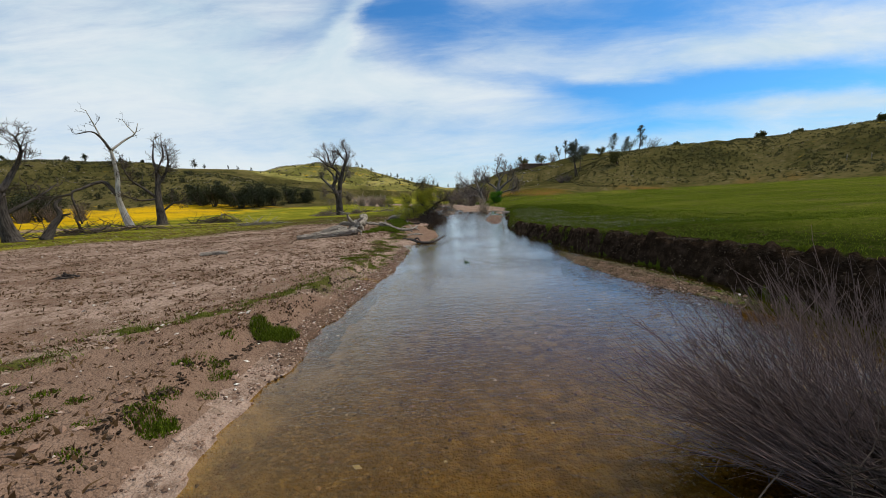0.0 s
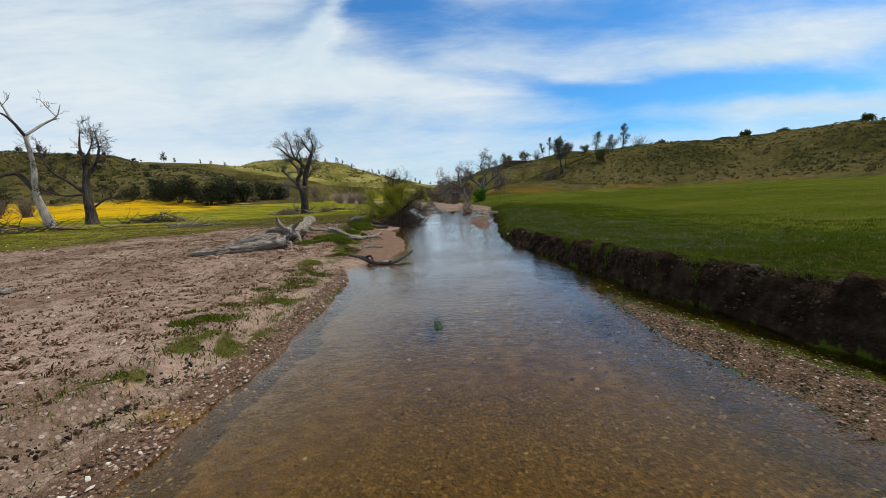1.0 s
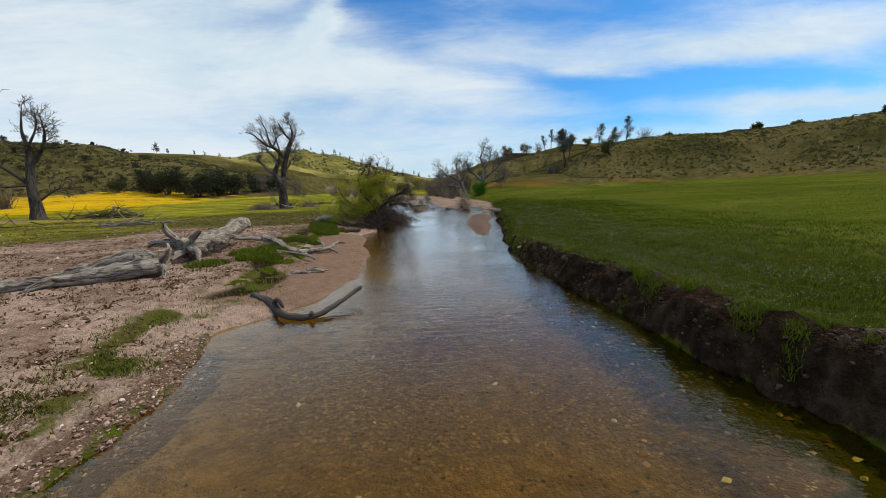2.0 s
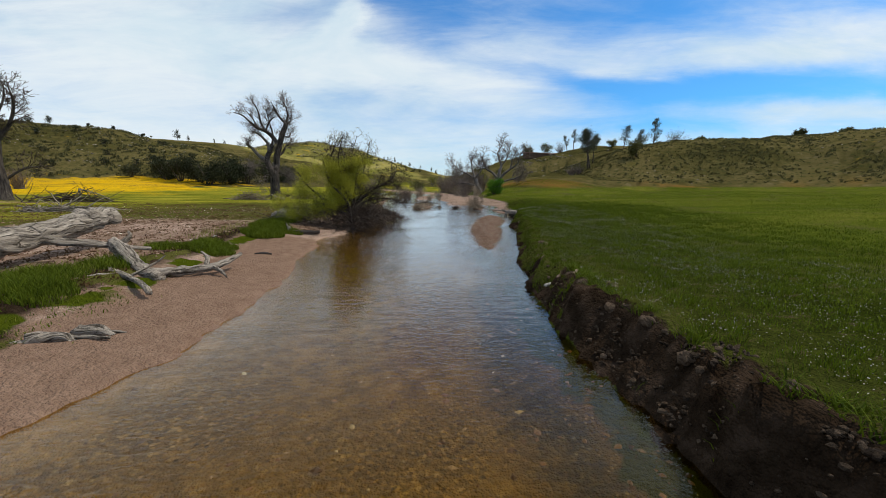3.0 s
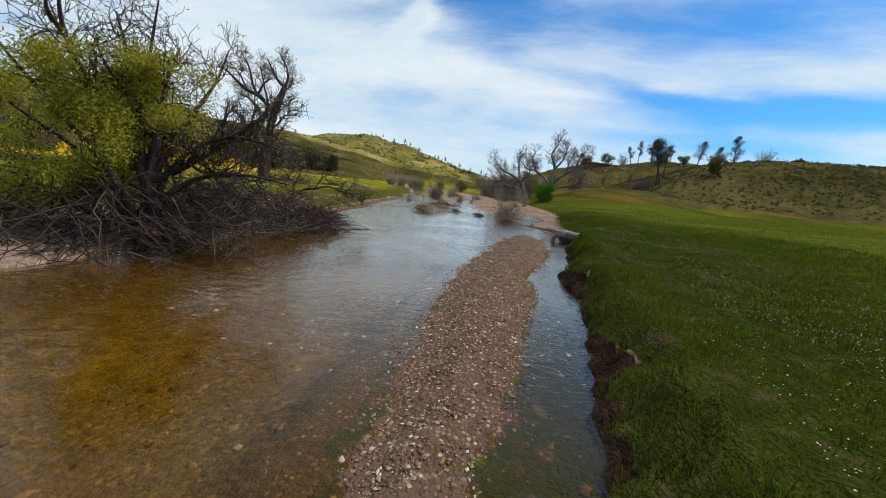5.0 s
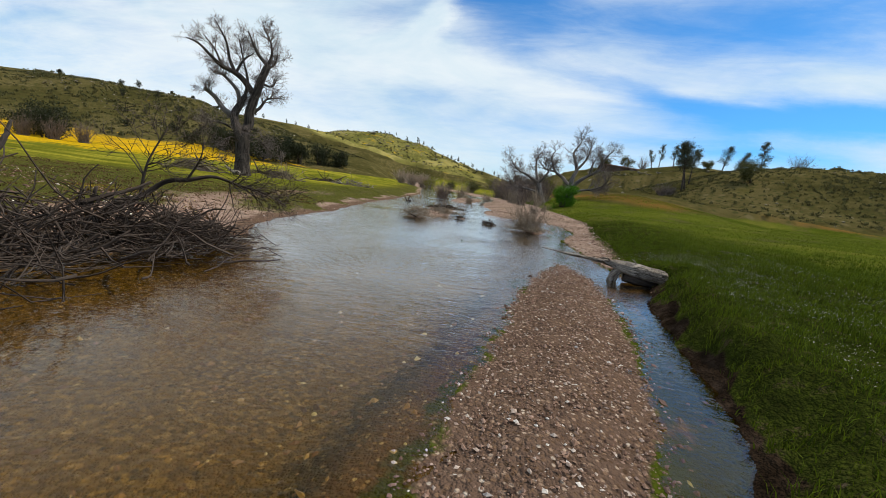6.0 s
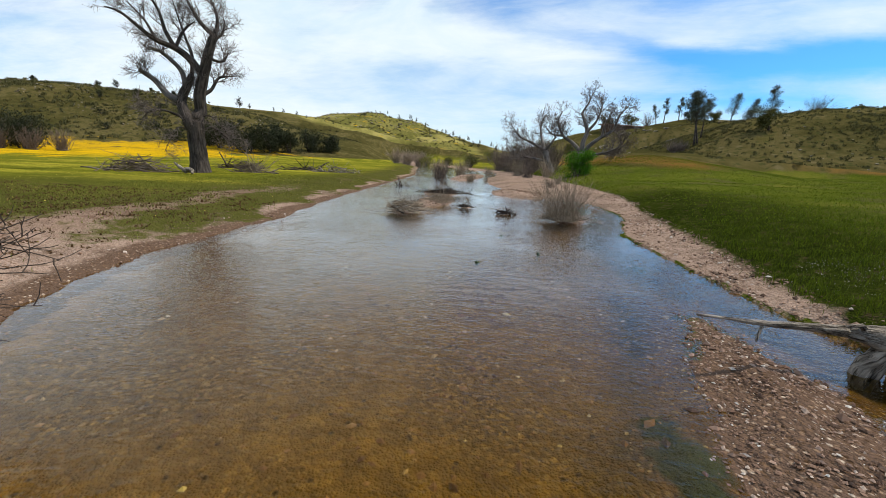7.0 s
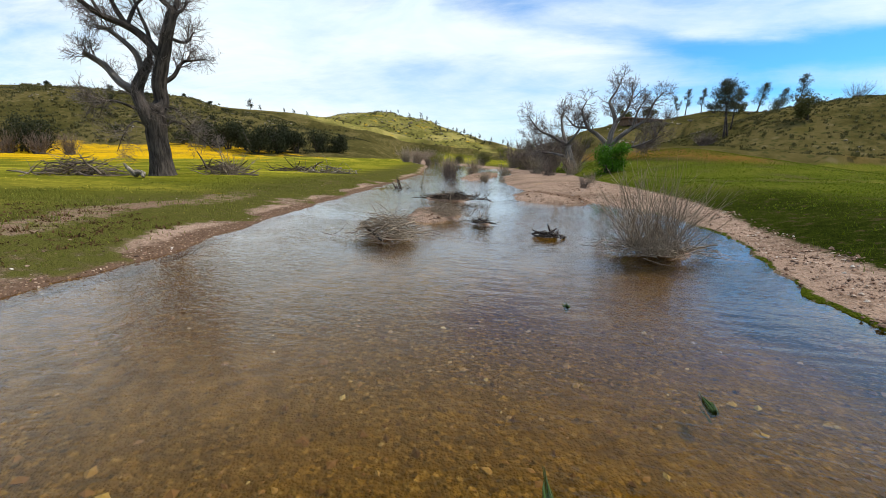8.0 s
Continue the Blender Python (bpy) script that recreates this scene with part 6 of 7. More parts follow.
# drift round the cottonwood and in the field
log("driftwood_log", place(-10.6, 57.2), [("trunk", [(-0.9, 0.3, 0.5), (-0.3, 0.0, 0.28), (0.1, -0.15, 0.15)], 0.05, 0.11), ("root", [(0.05, -0.1, 0.2), (0.35, -0.1, 0.2), (0.45, -0.2, 0.05)], 0.11, 0.05)], "pale broken log near the cottonwood", DRIFT, group="driftwood logs", seed=52)
brush_pile("brush_pile", place(-13.0, 57.0), 53, 170, (1.3, 0.7), 1.2, "heap of dead branches beside the cottonwood", mat=TWIG, heap=0.6, radius=0.014, rz=40)
brush_pile("brush_pile", place(-10.3, 61.6), 54, 150, (1.1, 0.6), 1.0, "heap of dead branches beside the cottonwood trunk", mat=TWIG, heap=0.55, radius=0.013, rz=40)
stem_shrub("dead_shrub", place(-10.0, 61.4), 55, 9, 2.0, "pale leafless sapling growing from a brush heap", TWIG_PALE, 0.45, radius=0.016, side=5)
brush_pile("brush_pile", place(-10.8, 68.5), 56, 60, (1.5, 0.5), 1.2, "low drift of sticks in the grass", heap=0.25, radius=0.02, rz=30)
brush_pile("brush_pile", place(-7.6, 66.5), 57, 60, (1.6, 0.4), 1.2, "low drift of sticks in the grass", DRIFT, heap=0.2, radius=0.02, rz=20)
brush_pile("brush_pile", place(-23.2, 51.6), 58, 150, (2.4, 0.7), 1.6, "long drift of dead branches in the flower field", heap=0.55, radius=0.022, rz=35)
log("fallen_post", place(-23.0, 52.0), [("post", [(0, 0, -0.1), (0.05, 0.0, 1.0)], 0.08, 0.07), ("branch", [(0.05, 0, 0.95), (0.9, 0.5, 0.6), (1.5, 0.9, 0.15)], 0.05, 0.03), ("branch", [(0.05, 0, 0.8), (-0.5, -0.3, 0.1)], 0.045, 0.03)], "leaning grey post tangled with branches in the field", DRIFT, "post", seed=59)
brush_pile("brush_pile", place(-27.0, 40.0), 60, 200, (5.0, 0.9), 2.2, "long drift of dead branches along the field edge", heap=0.5, radius=0.026, rz=55)
brush_pile("brush_pile", place(-14.0, 41.5), 61, 60, (1.8, 0.5), 1.3, "low drift of dead sticks at the flat's edge", DRIFT, heap=0.22, radius=0.02, rz=20)
brush_pile("brush_pile", place(-14.5, 66.0), 62, 90, (1.6, 0.7), 1.2, "dark brush heap in the grassy field", heap=0.4, radius=0.02, rz=30)

# ---- shrubs and islets in the creek ----
stem_shrub("creek_shrub", (5.62, 50.2, 0.08), 71, 260, 1.05, "dry pale shrub of thin stems on a creek islet", TWIG_PALE, 0.5, category="shrub", radius=0.0045, side=2, wide=0.34, solo=80)
brush_pile("brush_pile", (5.6, 50.15, 0.06), 72, 260, (0.65, 0.4), 0.5, "tangle of reed straw at the shrub's foot", TWIG_PALE, heap=0.16, radius=0.004, lie=0.1)
brush_pile("drift_heap", (1.85, 50.35, 0.03), 73, 320, (0.5, 0.4), 0.6, "heap of pale reed straw and sticks in the creek", TWIG_PALE, heap=0.34, radius=0.005, lie=0.16, rz=15)
log("stick", (1.6, 50.25, 0.02), [("stem", [(-0.3, 0.35, 0.14), (0.0, 0.0, 0.07), (0.3, -0.35, 0.02)], 0.035, 0.025)], "dark wet branch under the drift heap", BARK_DARK, "stick", seed=74)
brush_pile("drift_heap", (2.3, 52.6, 0.08), 75, 260, (0.5, 0.35), 0.5, "clump of broken pale reeds on a gravel islet", TWIG_PALE, heap=0.2, radius=0.004, lie=0.5)
stem_shrub("reed_clump", (1.75, 56.3, 0.1), 76, 90, 0.45, "low clump of dry pinkish reeds on an islet", TWIG_PALE, 0.5, radius=0.005, wide=0.45, group="reed clumps")
brush_pile("drift_heap", (1.9, 56.0, 0.08), 77, 220, (0.9, 0.35), 0.6, "brown drift of sticks on an islet", heap=0.15, radius=0.006, lie=0.1)
stem_shrub("reed_clump", (3.15, 52.1, 0.03), 78, 24, 0.5, "small sprig of dry reeds standing in the water", TWIG_PALE, 0.25, radius=0.003, wide=0.08, group="reed clumps")
brush_pile("drift_heap", (3.1, 52.0, 0.03), 79, 60, (0.22, 0.14), 0.22, "dark wet weed clump in the creek", BARK_DARK, heap=0.1, radius=0.005)
brush_pile("drift_heap", (4.3, 51.0, 0.02), 80, 30, (0.25, 0.1), 0.25, "dark wet roots in the creek shallows", BARK_DARK, heap=0.08, radius=0.008)
for k, (x, y, n, tall) in enumerate(((0.6, 63.5, 60, 0.5), (1.6, 69.5, 120, 0.7), (2.8, 68.0, 60, 0.4), (-1.5, 74.5, 160, 1.5), (-0.2, 78.5, 150, 1.6), (-2.6, 80.0, 140, 1.8), (6.4, 61.5, 70, 0.5), (7.4, 66.0, 60, 0.6), (2.4, 82.0, 90, 1.2), (6.0, 76.0, 120, 1.4), (7.6, 75.0, 120, 1.7), (5.2, 80.5, 120, 1.6))):
    stem_shrub("reed_clump", place(x, y), 90 + k, n, tall, "clump of dry pinkish-brown stems by the far creek bend", TWIG_PALE if k % 3 else TWIG, 0.4, radius=0.006 + 0.003 * tall, side=2, wide=0.3 * tall, group="reed clumps")
brush_pile("drift_heap", place(-0.9, 60.5), 104, 70, (0.9, 0.3), 0.8, "low dark drift of sticks at the bank's edge", heap=0.12, radius=0.012, rz=30)

# bare shrub close by at the start
TWIG_PINK = material("pinkish_twigs", build_bark((0.050, 0.034, 0.031), (0.26, 0.185, 0.17)))
GRAINED += (TWIG_PINK,)
stem_shrub("creek_shrub", (4.45, 12.15, 0.0), 81, 330, 1.05, "large leafless shrub of pinkish-grey stems at the water's edge", TWIG_PINK, 0.34, (-0.55, 0.4), radius=0.0034, side=4, wide=0.45, solo=60)
stem_shrub("creek_shrub", (4.3, 11.95, 0.0), 82, 240, 1.2, "low spreading leafless shrub leaning out over the water", TWIG_PINK, 0.22, (-1.9, 0.75), radius=0.0034, side=4, wide=0.3, solo=40)
stem_shrub("creek_shrub", (5.0, 12.7, 0.0), 84, 90, 1.05, "upright leafless shrub of thin grey stems in the shallows", TWIG_PINK, 0.22, (-0.1, 0.2), radius=0.004, side=4, wide=0.5, solo=20)
brush_pile("brush_pile", (4.5, 11.9, 0.02), 83, 520, (0.8, 0.6), 0.7, "dead grey sticks lying at the shrub's foot", heap=0.25, radius=0.005)

def build_clod(nt, place):
    rnd = nt.nodes.new("ShaderNodeNewGeometry").outputs["Random Per Island"]
    crumb = noise_tex(nt, place, 26, 5, 0.7)
    col = steps(nt, maths(nt, "ADD", maths(nt, "MULTIPLY", rnd, 0.55), maths(nt, "MULTIPLY", crumb, 0.45)), (0.2, (0.014, 0.009, 0.006)), (0.5, (0.048, 0.033, 0.022)), (0.85, (0.125, 0.085, 0.058)))
    return surface(nt, col, 0.95, crumb, 1.0, 0.03, spec=0.1)


CLOD = material("earth_clods", build_clod)


def make_clods():
    rng = np.random.RandomState(8)
    buf = Buf()
    n = 20000
    y = 11 + 20.5 * rng.uniform(size=n)
    x = along(RIGHT, y) + rng.uniform(-0.1, 0.75, n)
    z, dl, dr, *_ = ground(x, y)
    edge = 0.30 + 0.12 * wave(x, y, 1.3, 47.0)
    k = (dr > 0.04) & (dr < edge + 0.30) & (rng.uniform(size=n) < 0.25 + 0.75 * ease(wave(x, y, 0.8, 48.0), -0.2, 0.3)) & ((y < 29) | (rng.uniform(size=n) < 0.25))
    stones(buf, rng, x[k], y[k], z[k], size_mix(rng, k.sum(), 0.012, 0.060, 3.0), (0.5, 0.9), 0.5)
    y = rng.uniform(11, 19, 1500)
    x = along(LEFT, y) - 0.60 + 0.03 * rng.normal(size=len(y)) + 0.05 * wave(y, y, 1.2, 50.0)
    z, dl, *_ = ground(x, y)
    stones(buf, rng, x, y, z, size_mix(rng, len(x), 0.01, 0.045, 2.6), (0.5, 0.9), 0.4)
    stuff("bank_clods", buf, CLOD, "crumbling dark earth clods on the cut creek bank", "earth clods")
    for x, y, w, h in ((5.72, 31.9, 0.24, 0.11), (5.58, 29.9, 0.20, 0.10), (5.38, 28.97, 0.19, 0.13), (5.37, 28.45, 0.22, 0.12), (5.29, 28.05, 0.17, 0.10), (5.34, 27.62, 0.2, 0.10), (5.42, 27.1, 0.2, 0.10), (5.9, 24.5, 0.22, 0.12), (6.2, 22.2, 0.24, 0.12), (6.5, 19.8, 0.25, 0.12), *[(along(RIGHT, v) + 0.42 + 0.10 * math.sin(v * 7.3), v, 0.17 + 0.06 * math.sin(v * 11), 0.10) for v in np.arange(18.3, 27.0, 0.55)]):
        bm = bmesh.new()
        bmesh.ops.create_icosphere(bm, subdivisions=4, radius=1.0)
        co = np.array([v.co for v in bm.verts])
        f = np.array([[v.index for v in q.verts] for q in bm.faces])
        bm.free()
        u, v = co[:, 0] + 0.6 * co[:, 2] + x, co[:, 1] - 0.5 * co[:, 2] + y
        lump = 1 + 0.30 * wave(u, v, 1.7, 49.0, 3) + 0.16 * wave(u, v, 0.45, 51.0, 3)
        b = Buf()
        b.add(co * lump[:, None] * (w * 0.26, w * 0.3, h * 0.42), f)
        ob = new("earth_clod", b.mesh("earth_clod", CLOD, False))
        ob.location = (x, y, height(x, y))
        tagged(ob, "bare crumbly brown earth clod on the meadow's broken edge", "earth clod", "clods at the bank's rim")


make_clods()
make_stones()
make_grass()
for x, y, w, t, n in ((-0.2, 14.55, 0.28, 0.13, 1700), (-0.45, 14.75, 0.13, 0.08, 300), (-0.2, 12.58, 0.17, 0.08, 700), (-0.48, 13.34, 0.10, 0.06, 160), (-0.4, 13.63, 0.15, 0.06, 260), (-0.53, 14.18, 0.12, 0.06, 160), (-0.33, 12.9, 0.10, 0.05, 120), (-1.2, 12.79, 0.11, 0.05, 110),
                      (-0.84, 12.68, 0.10, 0.05, 110), (-0.92, 12.49, 0.12, 0.05, 120), (-0.88, 12.27, 0.11, 0.05, 120), (-0.26, 12.05, 0.09, 0.04, 80), (-0.3, 12.75, 0.10, 0.05, 130), (-0.21, 13.45, 0.14, 0.06, 260), (-0.14, 13.1, 0.10, 0.05, 140), (-0.45, 12.35, 0.09, 0.04, 80),
                      (-1.6, 12.9, 0.12, 0.05, 100), (-0.4, 19.3, 0.22, 0.07, 160), (-0.15, 20.0, 0.24, 0.08, 180), (-0.9, 21.2, 0.2, 0.05, 100), (-0.2, 22.0, 0.25, 0.08, 180)):
    grass_tuft(x, y, w, t, n, GRASS, "small green tuft of grass on the sandy bank")
for x, y, w, t, n in ((-0.62, 19.6, 0.20, 0.07, 420), (-0.42, 19.85, 0.24, 0.08, 560), (-0.55, 20.6, 0.22, 0.06, 380), (-0.5, 21.6, 0.26, 0.06, 420), (-0.3, 22.4, 0.3, 0.06, 460), (-0.1, 21.0, 0.2, 0.05, 260), (-0.9, 20.2, 0.2, 0.05, 220), (0.0, 23.2, 0.3, 0.07, 460)):
    grass_tuft(x, y, w, t, n, GRASS, "low dark green clump of weeds on the stony bank")
GRASS_LUSH = material("lush_grass", build_leaf((0.018, 0.034, 0.003), (0.17, 0.215, 0.018)))
for x, y, w, t, n in ((-0.95, 31.6, 0.5, 0.2, 2600), (-1.2, 32.3, 0.45, 0.2, 1800), (-1.6, 31.4, 0.4, 0.18, 1100), (-1.1, 34.2, 0.55, 0.24, 2600), (-1.4, 35.3, 0.6, 0.26, 2800), (-1.7, 36.4, 0.6, 0.26, 2400), (-0.75, 35.0, 0.4, 0.2, 1400), (-0.9, 28.2, 0.5, 0.2, 2400), (-1.4, 28.9, 0.5, 0.2, 1800), (-1.2, 29.7, 0.45, 0.2, 1500), (-1.7, 27.6, 0.45, 0.16, 1100)):
    grass_tuft(x, y, w, t, n, GRASS_LUSH, "lush bright green grass clump behind the sand bar", group="lush clumps")


# ---- hills: pines, oaks, bushes, scrub, rocks, shed ----
def pine(at, seed, tall, lean, label, group="pines on the ridge", bushy=1.0, bare=0.35, stems=1):
    """A grey foothill pine: slender leaning trunk, open tufted crown."""
    rng = np.random.RandomState(seed)
    ob = thing("pine_tree", at, label, "pine tree", group)
    for k in range(stems):
        wood, crown, tips = Buf(), Buf(), []
        ln = lean + 0.16 * k * (1 if lean >= 0 else -1)
        line = branch(rng, (0.8 * k, 0.4 * k, -0.3), (ln, 0.03, 1), tall * (1 - 0.1 * k), 9, 0.05, 0.02)
        wood.tube(line, np.linspace(tall * 0.022, tall * 0.005, 9), 7, 0.05, rng)
        for u in np.linspace(bare, 1.0, int(17 * bushy) + 6):
            t = min(u, 0.999) * 8
            i = int(t)
            p = line[i] + (line[i + 1] - line[i]) * (t - i)
            a = rng.uniform(0, 2 * math.pi)
            long = tall * 0.21 * bushy * rng.uniform(0.5, 1.1) * math.sin(math.pi * min(0.98, 0.25 + 0.72 * (u - bare) / (1 - bare + 1e-6))) + tall * 0.03
            sub = branch(rng, p, (math.cos(a), math.sin(a), 0.55), long, 5, 0.15, 0.12)
            wood.tube(sub, np.linspace(tall * 0.006, tall * 0.002, 5), 4, cap=False)
            tips.extend(sub[2:])
            q = branch(rng, sub[2], (math.cos(a + 0.9), math.sin(a + 0.9), 0.5), long * 0.6, 4, 0.2, 0.1)
            tips.extend(q[1:])
        part("trunk", wood, BARK_DARK, ob)
        leaf_cards(crown, rng, np.array(tips), 15, tall * 0.026, tall * 0.05, tall * 0.009, -0.2)
        part("crown", crown, LEAF_PINE, ob)
    return ob


pine(place(39.5, 125.4), 201, 9.6, -0.10, "tall dark pine with two bare lower trunks on the slope", bushy=1.35, bare=0.48, stems=2)
pine(place(42.0, 129.0), 202, 7.2, 0.05, "slender pine behind a darker one on the slope", bushy=0.8, bare=0.5)
pine(place(79, 196), 203, 11.0, 0.22, "leaning grey pine on the ridge line")
pine(place(84, 197), 204, 11.0, 0.40, "strongly leaning grey pine on the ridge line", bushy=0.9)
pine(place(100, 213), 205, 14.5, 0.16, "tall open grey pine behind the hill's shoulder", bushy=1.0, bare=0.3)
pine(place(57, 194), 206, 8.0, 0.05, "open grey pine on the ridge line", bushy=0.9)
pine(place(53, 189), 207, 6.5, 0.02, "small grey pine on the ridge line", bushy=1.0)
pine(place(63, 197), 208, 7.8, -0.08, "grey pine on the ridge line", bushy=0.9)
for k, (x, y, tall, wide, leaf, text) in enumerate((
        (33.0, 117.5, 2.2, 3.4, TWIG, "round leafless brown bush at the slope's foot"), (36.8, 124.0, 2.3, 3.2, TWIG, "round leafless brown bush on the slope"), (50.8, 123.2, 3.8, 4.8, LEAF_BUSH, "dense dark bush on the hill's shoulder"),
        (43.0, 184, 4.6, 5.5, LEAF_BUSH, "round oak on the ridge line"), (49.5, 187, 4.2, 7.5, TWIG, "wide reddish bush on the ridge line"), (67.5, 199, 4.4, 6.0, LEAF_OAK, "low dark oak on the ridge line"), (75.0, 199, 3.5, 5.0, LEAF_BUSH, "low bush on the ridge line"),
        (88.0, 200, 3.2, 5.0, LEAF_BUSH, "low bush beside the ridge pines"), (34.0, 174, 4.0, 4.2, LEAF_BUSH, "small round oak on the ridge line"), (101.0, 226, 5.0, 8.0, LEAF_BUSH, "low tree below a tall pine"), (73.0, 146.5, 4.2, 4.4, TWIG, "leafless small tree on the hill crest"),
        (80.0, 145, 2.0, 2.6, LEAF_BUSH, "small round bush on the hill crest"), (97.0, 131, 1.5, 2.6, LEAF_BUSH, "small round bush on the hill crest"), (100.0, 122, 1.3, 2.6, LEAF_BUSH, "small round bush on the hill crest"), (108.0, 108, 1.5, 2.2, LEAF_BUSH, "small round bush on the hill crest"), (116, 93, 3.0, 2.6, TWIG, "bare small tree on the hill crest"))):
    if leaf is TWIG:
        stem_shrub("leafless_bush", place(x, y), 220 + k, 90, tall, text, TWIG, 0.5, category="bush", group="bushes on the right hill", radius=0.03, side=4, wide=wide * 0.12)
    else:
        crown_tree("oak_bush", place(x, y, 0.1), 220 + k, tall, wide, text, leaf, BARK_DARK, "bush", "bushes on the right hill", trunk=0.15, count=1500, leafsize=0.42, base=0.12, stems=3)
crown_tree("ivy_bush", place(9.3, 71.5), 240, 1.9, 2.1, "bright green leafy bush at the meadow's end", LEAF_IVY, BARK_DARK, "bush", trunk=0.06, count=4200, leafsize=0.15, base=0.06, stems=6)

for k, (x, y, tall, wide) in enumerate(((6.6, 89, 4.2, 5), (4.6, 96, 3.6, 5), (8.5, 84, 3.0, 4), (7.4, 93, 4.6, 5), (3.0, 104, 4.0, 6))):
    stem_shrub("leafless_bush", place(x, y), 250 + k, 140, tall, "tangled leafless grey-brown thicket below the grey trees", TWIG, 0.42, category="bush", group="creek thicket", radius=0.02, side=5, wide=0.9)
for k, (x, y, tall, wide, leaf) in enumerate(((-6, 150, 5.5, 8, 1), (-14, 158, 5.0, 8, 1), (-22, 165, 5.5, 9, 0), (-30, 172, 6.5, 9, 2), (2, 140, 5.0, 8, 0), (8, 134, 4.5, 7, 1), (-2, 168, 6.0, 9, 0), (6, 175, 6.5, 10, 1), (-12, 190, 7.0, 11, 0),
                                                   (14, 160, 6.0, 9, 1), (-36, 180, 7.0, 8, 2), (-27, 178, 6.5, 8, 2), (20, 150, 5.5, 8, 1), (12, 122, 4.5, 7, 0), (-4, 128, 4.0, 6, 1))):
    if leaf == 2:
        stem_shrub("leafless_bush", place(x, y), 260 + k, 120, tall * 0.75, "pale leafless thicket at the foot of the far hill", TWIG_PALE, 0.4, category="bush", group="far creek trees", radius=0.05, side=5, wide=wide * 0.15)
    else:
        crown_tree("creek_tree", place(x, y), 260 + k, tall * 0.5, wide * 0.55, "dull green tree beside the far creek", LEAF_BUSH if leaf else LEAF_FAR, BARK_GREY, "tree", "far creek trees", trunk=0.12, count=2200, leafsize=0.24, base=0.12, stems=4, open_=0.25)

OAKS = [(-73, 149, 8.5, 8), (-78, 152, 7.5, 9), (-68.5, 153.5, 8, 8), (-65, 158, 7, 8), (-84, 151, 8, 9), (-72, 160, 9, 9), (-90, 153, 7, 8), (-62, 165, 7, 8), (-96, 160, 7, 7), (-128, 130, 10, 11), (-136, 132, 9, 10), (-121, 127, 8, 9), (-57, 170, 6, 7), (-141, 120, 10, 11)]
for k, (x, y, tall, wide) in enumerate(OAKS):
    crown_tree("oak_tree", place(x, y, 0.2), 280 + k, tall, wide, "dark evergreen oak at the foot of the hill", LEAF_OAK, BARK_DARK, "oak tree", "oaks at the hill's foot", trunk=0.25, count=2600, leafsize=0.6, base=0.03, stems=4, shape=0.6)
for k, (x, y) in enumerate(((-118, 125), (-112, 128), (-124, 122))):
    stem_shrub("leafless_bush", place(x, y), 300 + k, 80, 5.5, "grey leafless trees at the hill's foot", TWIG, 0.4, category="bush", group="grey bushes", radius=0.06, side=5, wide=1.2)
crown_tree("oak_bush", place(-101, 152.5), 310, 3.6, 8.5, "low wide dark bush in the flower field", LEAF_OAK, BARK_DARK, "bush", "bushes on the left hill", trunk=0.15, count=1500, leafsize=0.45, base=0.1, stems=4)
BUSHES = [(-112, 168), (-122, 166), (-130, 178), (-118, 186), (-142, 190), (-150, 172), (-158, 196), (-105, 190), (-128, 205), (-164, 184), (-98, 176), (-135, 160)]
for k, (x, y) in enumerate(BUSHES):
    crown_tree("oak_bush", place(x, y, 0.1), 312 + k, 2.6, 4.2, "small dark bush on the hillside", LEAF_OAK, BARK_DARK, "bush", "bushes on the left hill", trunk=0.1, count=500, leafsize=0.4, base=0.1, stems=3)
CREST = [(-207, 192, 3.5), (-190, 206, 5), (-183, 209, 6), (-170, 215, 3), (-160, 217, 3), (-148, 219, 3.5)]
for k, (x, y, tall) in enumerate(CREST):
    crown_tree("crest_tree", place(x, y, 0.2), 330 + k, tall * 0.75, tall * 0.7, "small tree on the hill's skyline", LEAF_OAK, BARK_DARK, "tree", "skyline trees", trunk=0.15, count=700, leafsize=0.4, base=0.35)
FAR_CREST = [(-190, 306, 9), (-185, 310, 8), (-172, 320, 7), (-166, 323, 7), (-158, 328, 7), (-152, 331, 6), (-146, 334, 7), (-140, 337, 6), (-134, 339, 6)]
FAR_CREST += [(-120 + 9.2 * k + (k % 3) * 2, 436 + (k % 4) * 3, 7 + (k * 7 % 5)) for k in range(16)] + [(-131, 432, 6), (-127, 434, 5), (-58, 425, 9), (-44, 420, 9), (-66, 418, 8), (-52, 410, 9), (-38, 408, 9), (-30, 415, 9), (-74, 424, 8), (-24, 404, 9), (-46, 398, 8)]
base_tree = crown_tree("crest_tree", place(*FAR_CREST[0][:2]), 350, 8.0, 6.0, "dark conifer on the far hill's skyline", LEAF_OAK, BARK_DARK, "tree", "far skyline trees", trunk=0.2, count=420, leafsize=0.8, base=0.15)
for k, (x, y, tall) in enumerate(FAR_CREST[1:]):
    m = copy_thing(base_tree, pose(*place(x, y), 0, 0, 47 * k))
    m.scale = (tall / 17, tall / 17, tall / 15)


